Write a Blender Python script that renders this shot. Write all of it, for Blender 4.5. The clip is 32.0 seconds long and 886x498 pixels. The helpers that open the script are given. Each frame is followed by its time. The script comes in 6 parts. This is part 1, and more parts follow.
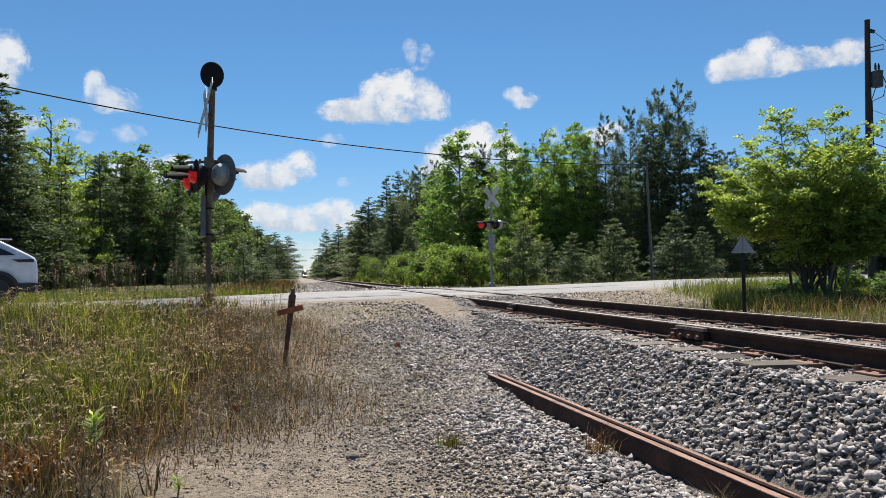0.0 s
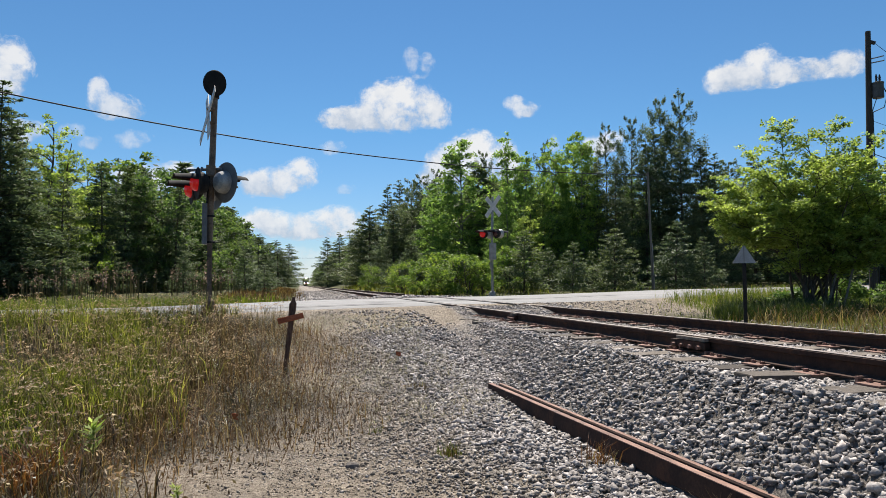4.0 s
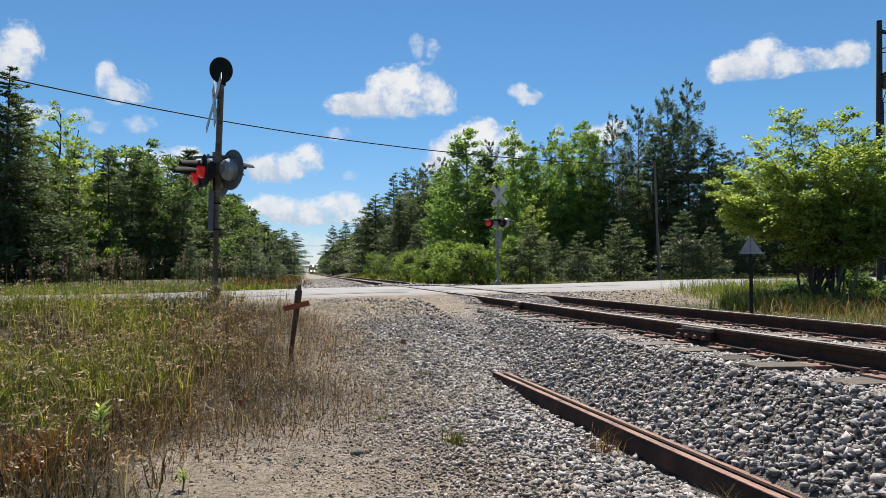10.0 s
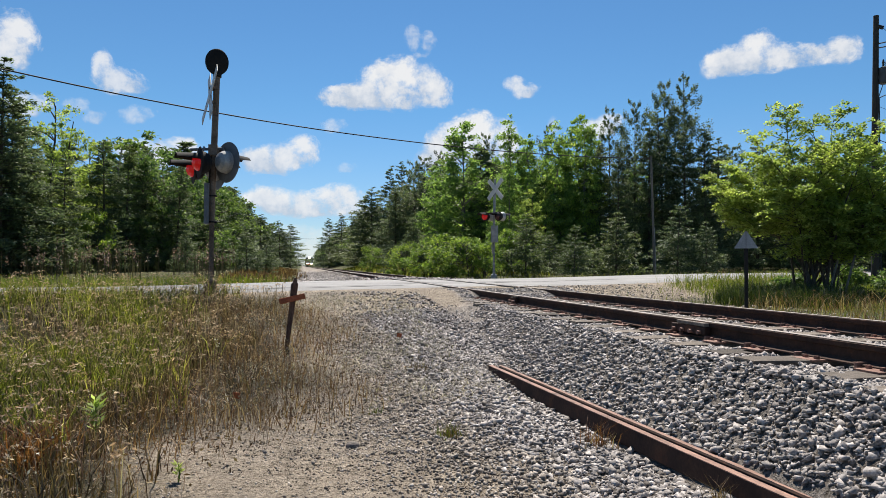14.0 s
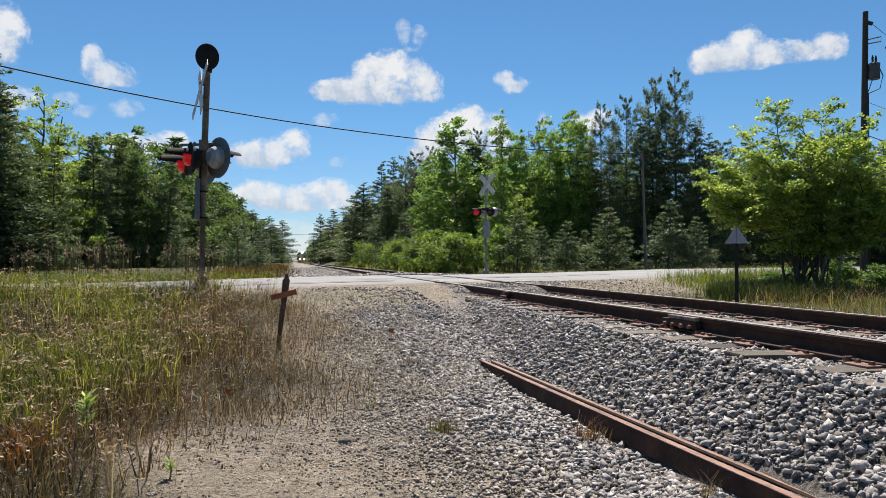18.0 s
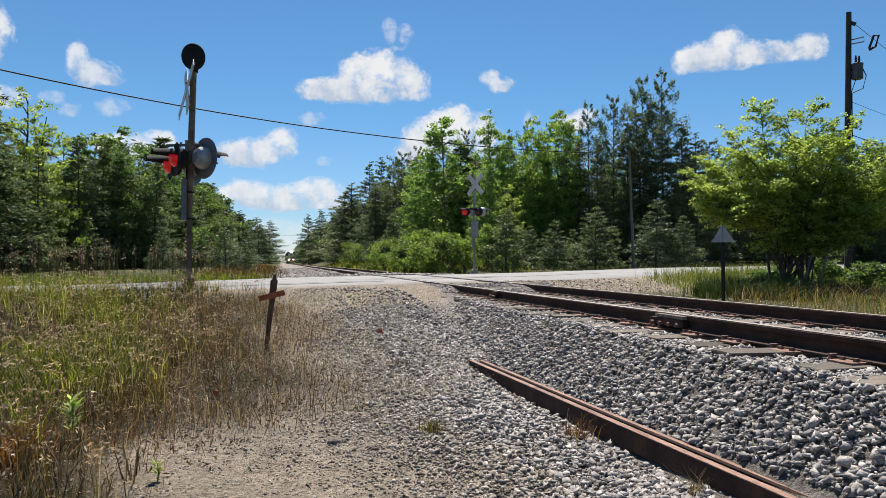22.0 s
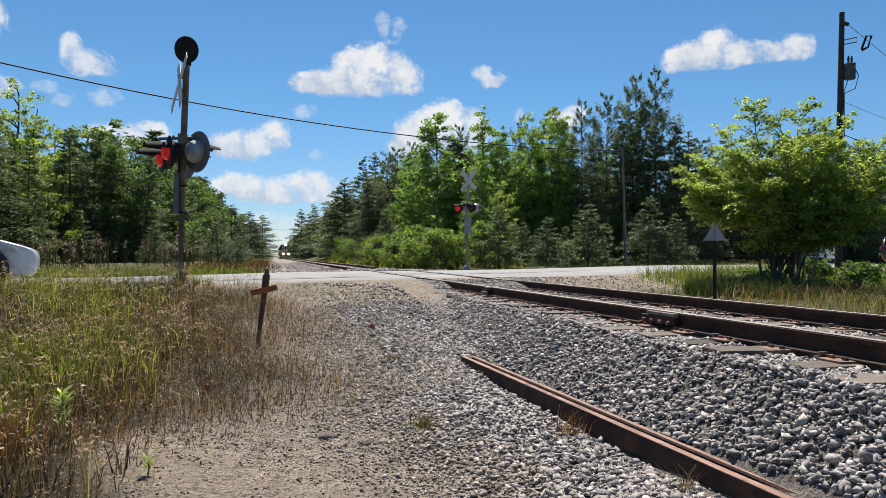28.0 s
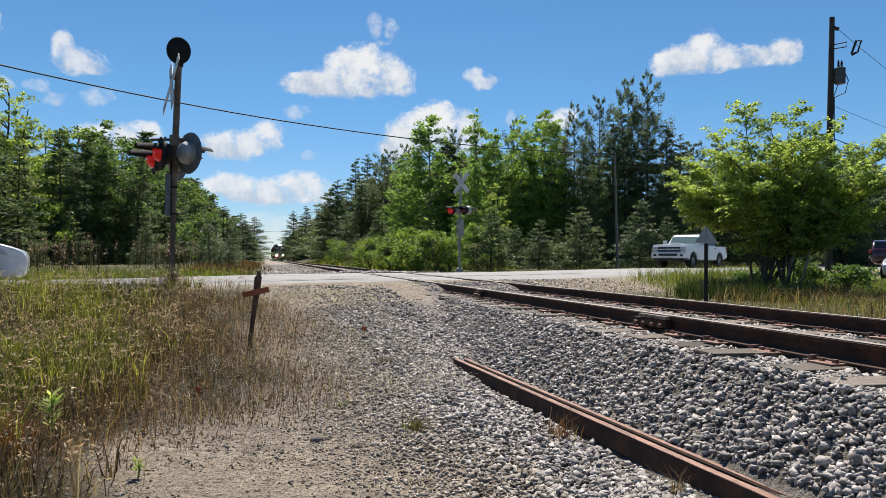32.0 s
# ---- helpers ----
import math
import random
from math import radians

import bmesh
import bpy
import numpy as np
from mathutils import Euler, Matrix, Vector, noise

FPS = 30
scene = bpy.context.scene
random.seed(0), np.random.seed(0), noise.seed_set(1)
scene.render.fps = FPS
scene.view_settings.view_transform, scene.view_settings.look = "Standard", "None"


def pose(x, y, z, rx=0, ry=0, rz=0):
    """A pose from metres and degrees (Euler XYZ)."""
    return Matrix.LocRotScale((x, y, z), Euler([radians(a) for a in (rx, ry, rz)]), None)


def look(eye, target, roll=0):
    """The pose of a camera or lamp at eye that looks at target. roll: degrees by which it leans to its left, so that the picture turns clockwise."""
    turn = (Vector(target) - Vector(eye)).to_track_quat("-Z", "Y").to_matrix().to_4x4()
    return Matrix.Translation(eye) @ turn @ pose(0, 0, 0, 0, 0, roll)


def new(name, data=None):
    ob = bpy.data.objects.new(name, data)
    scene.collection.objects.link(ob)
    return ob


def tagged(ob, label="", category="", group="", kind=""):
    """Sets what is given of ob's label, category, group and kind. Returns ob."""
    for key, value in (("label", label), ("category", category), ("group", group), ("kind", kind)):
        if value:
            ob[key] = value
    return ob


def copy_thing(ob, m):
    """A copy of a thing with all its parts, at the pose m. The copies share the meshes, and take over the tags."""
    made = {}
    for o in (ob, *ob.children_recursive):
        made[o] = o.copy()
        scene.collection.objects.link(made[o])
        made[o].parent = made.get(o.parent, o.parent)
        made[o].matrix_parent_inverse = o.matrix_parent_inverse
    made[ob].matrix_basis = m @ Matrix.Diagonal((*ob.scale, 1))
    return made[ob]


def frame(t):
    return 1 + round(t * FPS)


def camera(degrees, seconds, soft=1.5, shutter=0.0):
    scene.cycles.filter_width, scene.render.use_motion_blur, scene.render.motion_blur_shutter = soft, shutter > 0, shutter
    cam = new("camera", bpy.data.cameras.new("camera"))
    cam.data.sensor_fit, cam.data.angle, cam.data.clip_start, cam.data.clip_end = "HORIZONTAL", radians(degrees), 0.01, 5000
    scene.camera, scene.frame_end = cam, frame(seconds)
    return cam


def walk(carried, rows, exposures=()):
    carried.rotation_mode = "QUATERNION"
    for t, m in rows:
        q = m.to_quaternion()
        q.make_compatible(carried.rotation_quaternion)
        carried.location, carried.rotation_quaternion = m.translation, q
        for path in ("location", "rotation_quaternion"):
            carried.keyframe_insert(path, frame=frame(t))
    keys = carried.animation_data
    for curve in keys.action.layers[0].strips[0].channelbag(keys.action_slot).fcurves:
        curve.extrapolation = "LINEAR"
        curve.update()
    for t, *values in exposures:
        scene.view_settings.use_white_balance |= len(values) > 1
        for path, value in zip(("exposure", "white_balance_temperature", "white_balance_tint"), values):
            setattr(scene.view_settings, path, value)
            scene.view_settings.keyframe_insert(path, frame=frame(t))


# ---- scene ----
# The camera stands on one spot beside the track and is turned by hand. World: +y along the track, z = 0 at the rail tops.
cam = camera(65.2, 32.0, soft=0.6)
EYE = (0.0, 0.0, 0.445)
# seconds, heading to the left of +y, tilt up, roll (degrees)
PATH = [
    (0, -11.81, 2.19, -0.60), (0.5, -11.83, 2.29, -0.52), (1, -11.73, 2.49, -0.46), (1.5, -11.75, 2.65, -0.47),
    (2, -11.76, 2.79, -0.42), (2.5, -11.75, 2.93, -0.36), (3, -11.81, 2.99, -0.35), (3.5, -11.76, 2.96, -0.36),
    (5.5, -11.66, 2.67, -0.21), (6, -11.66, 2.54, -0.13), (6.5, -11.70, 2.44, -0.07), (7, -11.67, 2.39, -0.04),
    (7.5, -11.65, 2.28, -0.06), (8, -11.63, 2.15, -0.08), (8.5, -11.64, 2.16, -0.06), (9, -11.55, 2.15, -0.06),
    (9.5, -11.38, 2.10, -0.06), (10, -11.27, 1.98, 0.07), (10.5, -11.21, 1.84, 0.11), (11, -11.15, 1.79, 0.15),
    (11.5, -11.11, 1.77, 0.15), (12, -11.20, 1.70, 0.19), (12.5, -11.36, 1.71, 0.28), (13, -11.52, 1.62, 0.40),
    (13.5, -11.60, 1.53, 0.34), (14, -11.59, 1.44, 0.26), (14.5, -11.69, 1.42, 0.29), (16.5, -11.93, 1.12, 0.14),
    (17, -12.06, 1.12, 0.09), (17.5, -12.17, 1.10, 0.11), (18, -12.26, 1.07, 0.16), (18.5, -12.42, 1.13, 0.10),
    (19, -12.58, 1.18, 0.06), (19.5, -12.69, 1.17, -0.02), (20, -12.75, 1.09, -0.03), (20.5, -12.88, 1.10, -0.05),
    (21, -12.99, 1.07, -0.10), (21.5, -13.10, 1.07, -0.16), (22, -13.22, 1.07, -0.11), (22.5, -13.31, 1.08, -0.02),
    (23, -13.39, 1.11, 0.12), (23.5, -13.49, 1.16, 0.02), (24, -13.59, 1.13, 0.07), (24.5, -13.67, 1.08, 0.13),
    (25, -13.62, 1.06, 0.06), (25.5, -13.61, 0.99, 0.08), (27.5, -13.71, 0.78, 0.29), (28, -13.81, 0.74, 0.35),
    (28.5, -13.97, 0.79, 0.43), (29, -14.09, 0.80, 0.38), (29.5, -14.20, 0.80, 0.44), (30, -14.26, 0.77, 0.46),
    (30.5, -14.33, 0.73, 0.52), (31, -14.36, 0.72, 0.54), (31.5, -14.38, 0.81, 0.50), (32, -14.43, 0.93, 0.47),
]


def aim(yaw, tilt, roll):
    return pose(*EYE, 90 + tilt, 0, yaw) @ pose(0, 0, 0, 0, 0, roll)


walk(cam, [(t, aim(y, p, r)) for t, y, p, r in PATH], exposures=[(0.0, 0.85), (32.0, 0.85)])

# ---- light ----
SUN_AZ, SUN_EL = 9.0, 57.0      # degrees to the right of the track's direction, and height
world = bpy.data.worlds.new("sky")
scene.world = world
world.use_nodes = True
wn = world.node_tree.nodes
wn.clear()
sky = wn.new("ShaderNodeTexSky")
sky.sky_type = 'NISHITA'
sky.sun_disc = False
sky.sun_elevation = radians(SUN_EL)
sky.sun_rotation = radians(SUN_AZ)
sky.air_density, sky.dust_density, sky.ozone_density = 1.0, 0.0, 2.2
wb = wn.new("ShaderNodeBackground")
wb.inputs[1].default_value = 0.047
wo = wn.new("ShaderNodeOutputWorld")
wm = wn.new("ShaderNodeMix")
wm.data_type, wm.blend_type = 'RGBA', 'MULTIPLY'
wm.inputs[0].default_value = 1.0
wtc = wn.new("ShaderNodeTexCoord")
wsep = wn.new("ShaderNodeSeparateXYZ")
wramp = wn.new("ShaderNodeValToRGB")      # the clear blue of a dry day, paler in the haze towards the horizon
wramp.color_ramp.elements[0].position, wramp.color_ramp.elements[0].color = 0.0, (0.80, 0.93, 1.20, 1.0)
wramp.color_ramp.elements[1].position, wramp.color_ramp.elements[1].color = 0.22, (0.63, 1.0, 1.23, 1.0)
world.node_tree.links.new(wtc.outputs["Generated"], wsep.inputs[0])
world.node_tree.links.new(wsep.outputs[2], wramp.inputs[0])
world.node_tree.links.new(wramp.outputs[0], wm.inputs[7])
world.node_tree.links.new(sky.outputs[0], wm.inputs[6])
world.node_tree.links.new(wm.outputs[2], wb.inputs[0])
world.node_tree.links.new(wb.outputs[0], wo.inputs[0])

sun_data = bpy.data.lights.new("sun", 'SUN')
sun_data.energy, sun_data.angle, sun_data.color = 5.0, radians(0.53), (1.0, 0.935, 0.84)
sun = new("sun", sun_data)
_az, _el = radians(SUN_AZ), radians(SUN_EL)
SUN_DIR = Vector((math.sin(_az) * math.cos(_el), math.cos(_az) * math.cos(_el), math.sin(_el)))
sun.rotation_euler = SUN_DIR.to_track_quat("Z", "Y").to_euler()
sun.location = SUN_DIR * 60


# ---- materials ----
def nodes(name):
    m = bpy.data.materials.new(name)
    m.use_nodes = True
    nt = m.node_tree
    return m, nt, nt.nodes["Principled BSDF"], nt.nodes["Material Output"]


def ramp(nt, fac, stops):
    r = nt.nodes.new("ShaderNodeValToRGB")
    els = r.color_ramp.elements
    while len(els) < len(stops):
        els.new(0.5)
    for e, (p, c) in zip(els, stops):
        e.position, e.color = p, (*c, 1)
    nt.links.new(fac, r.inputs[0])
    return r.outputs[0]


def noise_tex(nt, scale, detail=4.0, coord="Object", rough=0.55, stretch=None, distort=0.0):
    tc = nt.nodes.new("ShaderNodeTexCoord")
    n = nt.nodes.new("ShaderNodeTexNoise")
    n.inputs["Scale"].default_value, n.inputs["Detail"].default_value = scale, detail
    n.inputs["Roughness"].default_value, n.inputs["Distortion"].default_value = rough, distort
    src = tc.outputs[coord]
    if stretch:
        mp = nt.nodes.new("ShaderNodeMapping")
        mp.inputs["Scale"].default_value = stretch
        nt.links.new(src, mp.inputs[0])
        src = mp.outputs[0]
    nt.links.new(src, n.inputs["Vector"])
    return n.outputs[0]


def mix(nt, fac, a, b, mode='MIX'):
    m = nt.nodes.new("ShaderNodeMix")
    m.data_type, m.blend_type = 'RGBA', mode
    for sock, v in ((m.inputs[0], fac), (m.inputs[6], a), (m.inputs[7], b)):
        if isinstance(v, (int, float)):
            sock.default_value = v
        elif isinstance(v, tuple):
            sock.default_value = (*v, 1)
        else:
            nt.links.new(v, sock)
    return m.outputs[2]


def bumped(nt, bsdf, height, strength, dist):
    b = nt.nodes.new("ShaderNodeBump")
    b.inputs["Strength"].default_value, b.inputs["Distance"].default_value = strength, dist
    nt.links.new(height, b.inputs["Height"])
    nt.links.new(b.outputs[0], bsdf.inputs["Normal"])


def surface(name, a, b, scale=6.0, rough=0.8, metal=0.0, fine=60.0, fine_amount=0.35, bump=0.3, dist=0.004,
            stretch=None, per="none", spread=1.0, spec=0.4, wear=None, coat=0.0):
    """A two-scale surface: blotches from a to b, fine grain over them; per: 'object' or 'island' varies each piece."""
    m, nt, p, _ = nodes(name)
    big = noise_tex(nt, scale, 5, stretch=stretch)
    col = ramp(nt, big, [(0.32, a), (0.68, b)])
    small = noise_tex(nt, fine, 3, stretch=stretch)
    grain = ramp(nt, small, [(0.3, (1 - fine_amount,) * 3), (0.7, (1 + fine_amount * 0.4,) * 3)])
    col = mix(nt, 1.0, col, grain, 'MULTIPLY')
    if wear:
        w = ramp(nt, noise_tex(nt, scale * 0.6, 6, rough=0.7), [(0.55, (0, 0, 0)), (0.66, (1, 1, 1))])
        col = mix(nt, w, col, wear)
    if per != "none":
        info = nt.nodes.new("ShaderNodeObjectInfo" if per == "object" else "ShaderNodeNewGeometry")
        out = info.outputs["Random" if per == "object" else "Random Per Island"]
        v = ramp(nt, out, [(0.0, (1 - 0.5 * spread,) * 3), (0.8, (1 + 0.15 * spread,) * 3), (1.0, (1 + 0.5 * spread,) * 3)])
        col = mix(nt, 1.0, col, v, 'MULTIPLY')
    nt.links.new(col, p.inputs["Base Color"])
    p.inputs["Roughness"].default_value, p.inputs["Metallic"].default_value = rough, metal
    p.inputs["Specular IOR Level"].default_value = spec
    p.inputs["Coat Weight"].default_value = coat
    bumped(nt, p, small, bump, dist)
    return m


def leafy(name, a, b, light, through_amount=0.45, rough=0.55, tint=(1.15, 1.22, 0.6)):
    """Leaves and needles: two greens, varied from leaf to leaf and tree to tree, that let light through."""
    m, nt, p, out = nodes(name)
    geo = nt.nodes.new("ShaderNodeNewGeometry")
    col = ramp(nt, geo.outputs["Random Per Island"], [(0.0, a), (0.75, b), (1.0, light)])
    obj = nt.nodes.new("ShaderNodeObjectInfo")
    tone = ramp(nt, obj.outputs["Random"], [(0.0, (0.82, 0.86, 0.9)), (0.5, (1.0, 1.0, 1.0)), (1.0, (1.22, 1.14, 0.95))])
    col = mix(nt, 1.0, col, tone, 'MULTIPLY')
    clump = ramp(nt, noise_tex(nt, 0.9, 2), [(0.35, (0.8, 0.84, 0.8)), (0.65, (1.15, 1.12, 1.0))])
    col = mix(nt, 1.0, col, clump, 'MULTIPLY')
    nt.links.new(col, p.inputs["Base Color"])
    p.inputs["Roughness"].default_value = rough
    p.inputs["Specular IOR Level"].default_value = 0.25
    tr = nt.nodes.new("ShaderNodeBsdfTranslucent")
    nt.links.new(mix(nt, 1.0, col, tint, 'MULTIPLY'), tr.inputs[0])
    ms = nt.nodes.new("ShaderNodeMixShader")
    ms.inputs[0].default_value = through_amount
    nt.links.new(p.outputs[0], ms.inputs[1])
    nt.links.new(tr.outputs[0], ms.inputs[2])
    nt.links.new(ms.outputs[0], out.inputs[0])
    return m


def plain(name, col, rough=0.5, metal=0.0, glow=None, strength=0.0, coat=0.0):
    m, nt, p, _ = nodes(name)
    n = ramp(nt, noise_tex(nt, 9, 4), [(0.3, tuple(0.86 * c for c in col)), (0.7, tuple(min(1, 1.06 * c) for c in col))])
    nt.links.new(n, p.inputs["Base Color"])
    p.inputs["Roughness"].default_value, p.inputs["Metallic"].default_value = rough, metal
    p.inputs["Coat Weight"].default_value = coat
    if glow:
        p.inputs["Emission Color"].default_value = (*glow, 1)
        p.inputs["Emission Strength"].default_value = strength
    return m


def ground_material():
    m, nt, p, _ = nodes("earth")
    big = noise_tex(nt, 0.9, 6)
    mid = noise_tex(nt, 7, 5)
    fine = noise_tex(nt, 55, 4, rough=0.7)
    sand = ramp(nt, mid, [(0.3, (0.23, 0.193, 0.152)), (0.7, (0.365, 0.313, 0.252))])
    # soil under the grass, darkened to stand for shaded gaps between blades
    shaded_soil = ramp(nt, mid, [(0.3, (0.024, 0.018, 0.012)), (0.7, (0.062, 0.047, 0.032))])
    under = ramp(nt, mid, [(0.3, (0.125, 0.112, 0.102)), (0.7, (0.25, 0.226, 0.207))])
    grit = ramp(nt, mid, [(0.3, (0.19, 0.168, 0.15)), (0.7, (0.35, 0.318, 0.288))])
    turf = ramp(nt, mid, [(0.3, (0.0497, 0.0604, 0.0177)), (0.7, (0.121, 0.121, 0.0391))])

    def att(name):
        a = nt.nodes.new("ShaderNodeAttribute")
        a.attribute_name = name
        return a.outputs["Fac"]

    col = mix(nt, att("turf"), shaded_soil, turf)
    col = mix(nt, att("sand"), col, sand)
    col = mix(nt, att("grit"), col, grit)
    col = mix(nt, att("ballast"), col, under)
    patch = ramp(nt, big, [(0.35, (0.82, 0.82, 0.82)), (0.65, (1.12, 1.1, 1.06))])
    col = mix(nt, 1.0, col, patch, 'MULTIPLY')
    pebble = ramp(nt, fine, [(0.36, (0.40, 0.37, 0.34)), (0.47, (0.95, 0.95, 0.95)), (0.70, (1.25, 1.23, 1.20))])
    col = mix(nt, 1.0, col, pebble, 'MULTIPLY')
    nt.links.new(col, p.inputs["Base Color"])
    p.inputs["Roughness"].default_value = 0.95
    p.inputs["Specular IOR Level"].default_value = 0.2
    rubble = noise_tex(nt, 24, 5, rough=0.75, distort=0.4)
    # pits of the rubble bump are coloured darker, as shaded hollows
    col = mix(nt, 1.0, col, ramp(nt, rubble, [(0.36, (0.5, 0.47, 0.44)), (0.5, (1.0, 1.0, 1.0)), (0.68, (1.15, 1.14, 1.12))]), 'MULTIPLY')
    nt.links.new(col, p.inputs["Base Color"])
    bumped(nt, p, mix(nt, 0.5, fine, rubble), 1.0, 0.06)
    return m


def road_material():
    m, nt, p, _ = nodes("worn_asphalt")
    big = noise_tex(nt, 0.5, 6, rough=0.65)
    lane = noise_tex(nt, 1.6, 4, stretch=(0.25, 1.0, 1.0))
    fine = noise_tex(nt, 120, 3)
    col = ramp(nt, big, [(0.35, (0.195, 0.19, 0.186)), (0.65, (0.262, 0.255, 0.248))])
    col = mix(nt, 1.0, col, ramp(nt, lane, [(0.35, (0.86, 0.86, 0.87)), (0.62, (1.05, 1.05, 1.04))]), 'MULTIPLY')
    col = mix(nt, 1.0, col, ramp(nt, fine, [(0.3, (0.75, 0.75, 0.75)), (0.7, (1.12, 1.12, 1.12))]), 'MULTIPLY')
    nt.links.new(col, p.inputs["Base Color"])
    p.inputs["Roughness"].default_value = 0.85
    bumped(nt, p, fine, 0.4, 0.004)
    return m


M_EARTH = ground_material()
M_ROAD = road_material()
M_TAR = surface("tar_seam", (0.0213, 0.0213, 0.0227), (0.0497, 0.0483, 0.0469), rough=0.7)
M_STONE = surface("crushed_stone", (0.225, 0.206, 0.194), (0.485, 0.445, 0.42), 26, 0.95, fine=70, fine_amount=0.4, per="island", spread=0.75, bump=0.6, dist=0.005, spec=0.1)
M_DARKSTONE = surface("dark_stone", (0.085, 0.074, 0.066), (0.18, 0.16, 0.145), 12, 0.9, fine=80, per="island", spread=0.5, bump=0.6, spec=0.1)
M_PEBBLE = surface("sandy_pebble", (0.13, 0.11, 0.092), (0.48, 0.425, 0.37), 9, 0.95, fine=70, per="island", bump=0.5, spec=0.15)
M_CLOD = surface("sandy_clod", (0.13, 0.10, 0.072), (0.30, 0.245, 0.185), 9, 0.95, fine=90, per="island", bump=0.5)
M_RUST = surface("dark_rusted_steel", (0.0298, 0.0163, 0.0114), (0.0625, 0.0319, 0.0206), 5, 0.95, 0.0, 45, bump=0.4, wear=(0.0923, 0.0391, 0.0213))
M_RUST2 = surface("bright_rust", (0.15, 0.08, 0.06), (0.29, 0.165, 0.125), 7, 0.85, 0.0, 60, bump=0.5, wear=(0.08, 0.042, 0.03))
M_RAILTOP = surface("worn_rail_head", (0.213, 0.17, 0.142), (0.341, 0.291, 0.256), 3, 0.6, 0.15, 30, bump=0.15, stretch=(4, 0.5, 1))
M_LOOSE_LIT = surface("sunlit_top_rust", (0.15, 0.078, 0.055), (0.32, 0.18, 0.13), 5, 0.75, 0.0, 50, bump=0.4, stretch=(3, 0.6, 3), wear=(0.08, 0.042, 0.03))
M_TIE = surface("weathered_tie", (0.0852, 0.0696, 0.0554), (0.192, 0.16, 0.131), 3, 0.95, 0, 26, 0.5, bump=0.8, stretch=(1, 9, 4), per="object")
M_GALV = surface("galvanised_steel", (0.185, 0.188, 0.188), (0.284, 0.284, 0.28), 7, 0.5, 0.5, 60, 0.15, bump=0.1)
M_OLDPOLE = surface("weathered_mast_paint", (0.121, 0.0817, 0.0554), (0.234, 0.177, 0.131), 6, 0.7, 0.15, 40, bump=0.3, wear=(0.0497, 0.0355, 0.0284))
M_BLACK = surface("faded_black_paint", (0.012, 0.012, 0.013), (0.026, 0.025, 0.024), 5, 0.85, 0, 40, 0.2, spec=0.2)
M_DOME = surface("pale_grey_lamp_paint", (0.27, 0.275, 0.27), (0.40, 0.405, 0.40), 5, 0.5, 0.2, 40, 0.15, bump=0.1)
M_GREYM = surface("grey_metal", (0.121, 0.124, 0.128), (0.192, 0.195, 0.199), 6, 0.55, 0.3, 60, 0.2, bump=0.1)
M_WHITEB = surface("weathered_white_board", (0.425, 0.425, 0.408), (0.612, 0.612, 0.595), 4, 0.6, 0, 50, 0.15, bump=0.1)
M_BACK = surface("sign_back_aluminium", (0.213, 0.22, 0.234), (0.312, 0.32, 0.334), 5, 0.45, 0.4, 40, 0.15, bump=0.1)
M_LENS = plain("red_lens", (0.142, 0.00568, 0.0071), 0.25, glow=(1.0, 0.02, 0.02), strength=0.12)
M_LENSOFF = plain("unlit_red_lens", (0.0355, 0.00426, 0.00568), 0.25)
M_WOODP = surface("pole_wood", (0.032, 0.027, 0.024), (0.07, 0.06, 0.053), 2, 0.9, 0, 20, 0.5, bump=0.7, stretch=(6, 6, 0.5))
# grey transformer paint with the shade on the can put into its colour
M_CAN = surface("shaded_transformer_paint", (0.055, 0.058, 0.06), (0.10, 0.104, 0.107), 4, 0.6, 0.2, 40, 0.25, bump=0.1)
M_GREYP = surface("grey_pole_wood", (0.106, 0.0994, 0.0852), (0.177, 0.163, 0.142), 2, 0.9, 0, 20, 0.4, bump=0.6, stretch=(6, 6, 0.5))
M_STAKE = surface("charred_stake_wood", (0.07, 0.036, 0.024), (0.19, 0.105, 0.07), 8, 0.9, 0, 50, 0.5, bump=0.8, stretch=(4, 4, 0.6))
M_ORANGE = surface("faded_orange_paint", (0.284, 0.0674, 0.0249), (0.391, 0.114, 0.0497), 12, 0.8, 0, 60, 0.3)
M_CABLE = surface("black_cable", (0.00852, 0.00852, 0.00923), (0.0177, 0.0177, 0.0185), 3, 0.7)
M_BARK = surface("grey_brown_bark", (0.0497, 0.0391, 0.0298), (0.114, 0.0923, 0.071), 3, 0.95, 0, 22, 0.5, bump=0.9, dist=0.02, stretch=(3, 3, 0.7))
M_BARKP = surface("pale_bark", (0.128, 0.117, 0.0994), (0.241, 0.22, 0.185), 3, 0.9, 0, 18, 0.5, bump=0.6, dist=0.01, stretch=(3, 3, 0.7))
M_PINE = leafy("pine_needles", (0.06, 0.086, 0.048), (0.125, 0.16, 0.088), (0.22, 0.265, 0.145), 0.43, tint=(1.05, 1.12, 0.8))
M_LEAF = leafy("broad_leaves", (0.066, 0.118, 0.038), (0.145, 0.215, 0.068), (0.25, 0.32, 0.115), 0.5, tint=(1.06, 1.14, 0.7))
M_LEAFY = leafy("yellow_green_leaves", (0.20, 0.265, 0.06), (0.385, 0.455, 0.12), (0.55, 0.62, 0.23), 0.6, tint=(1.1, 1.14, 0.75))
M_BIRCH = leafy("fresh_green_leaves", (0.115, 0.195, 0.056), (0.235, 0.34, 0.10), (0.39, 0.48, 0.17), 0.57, tint=(1.06, 1.15, 0.7))
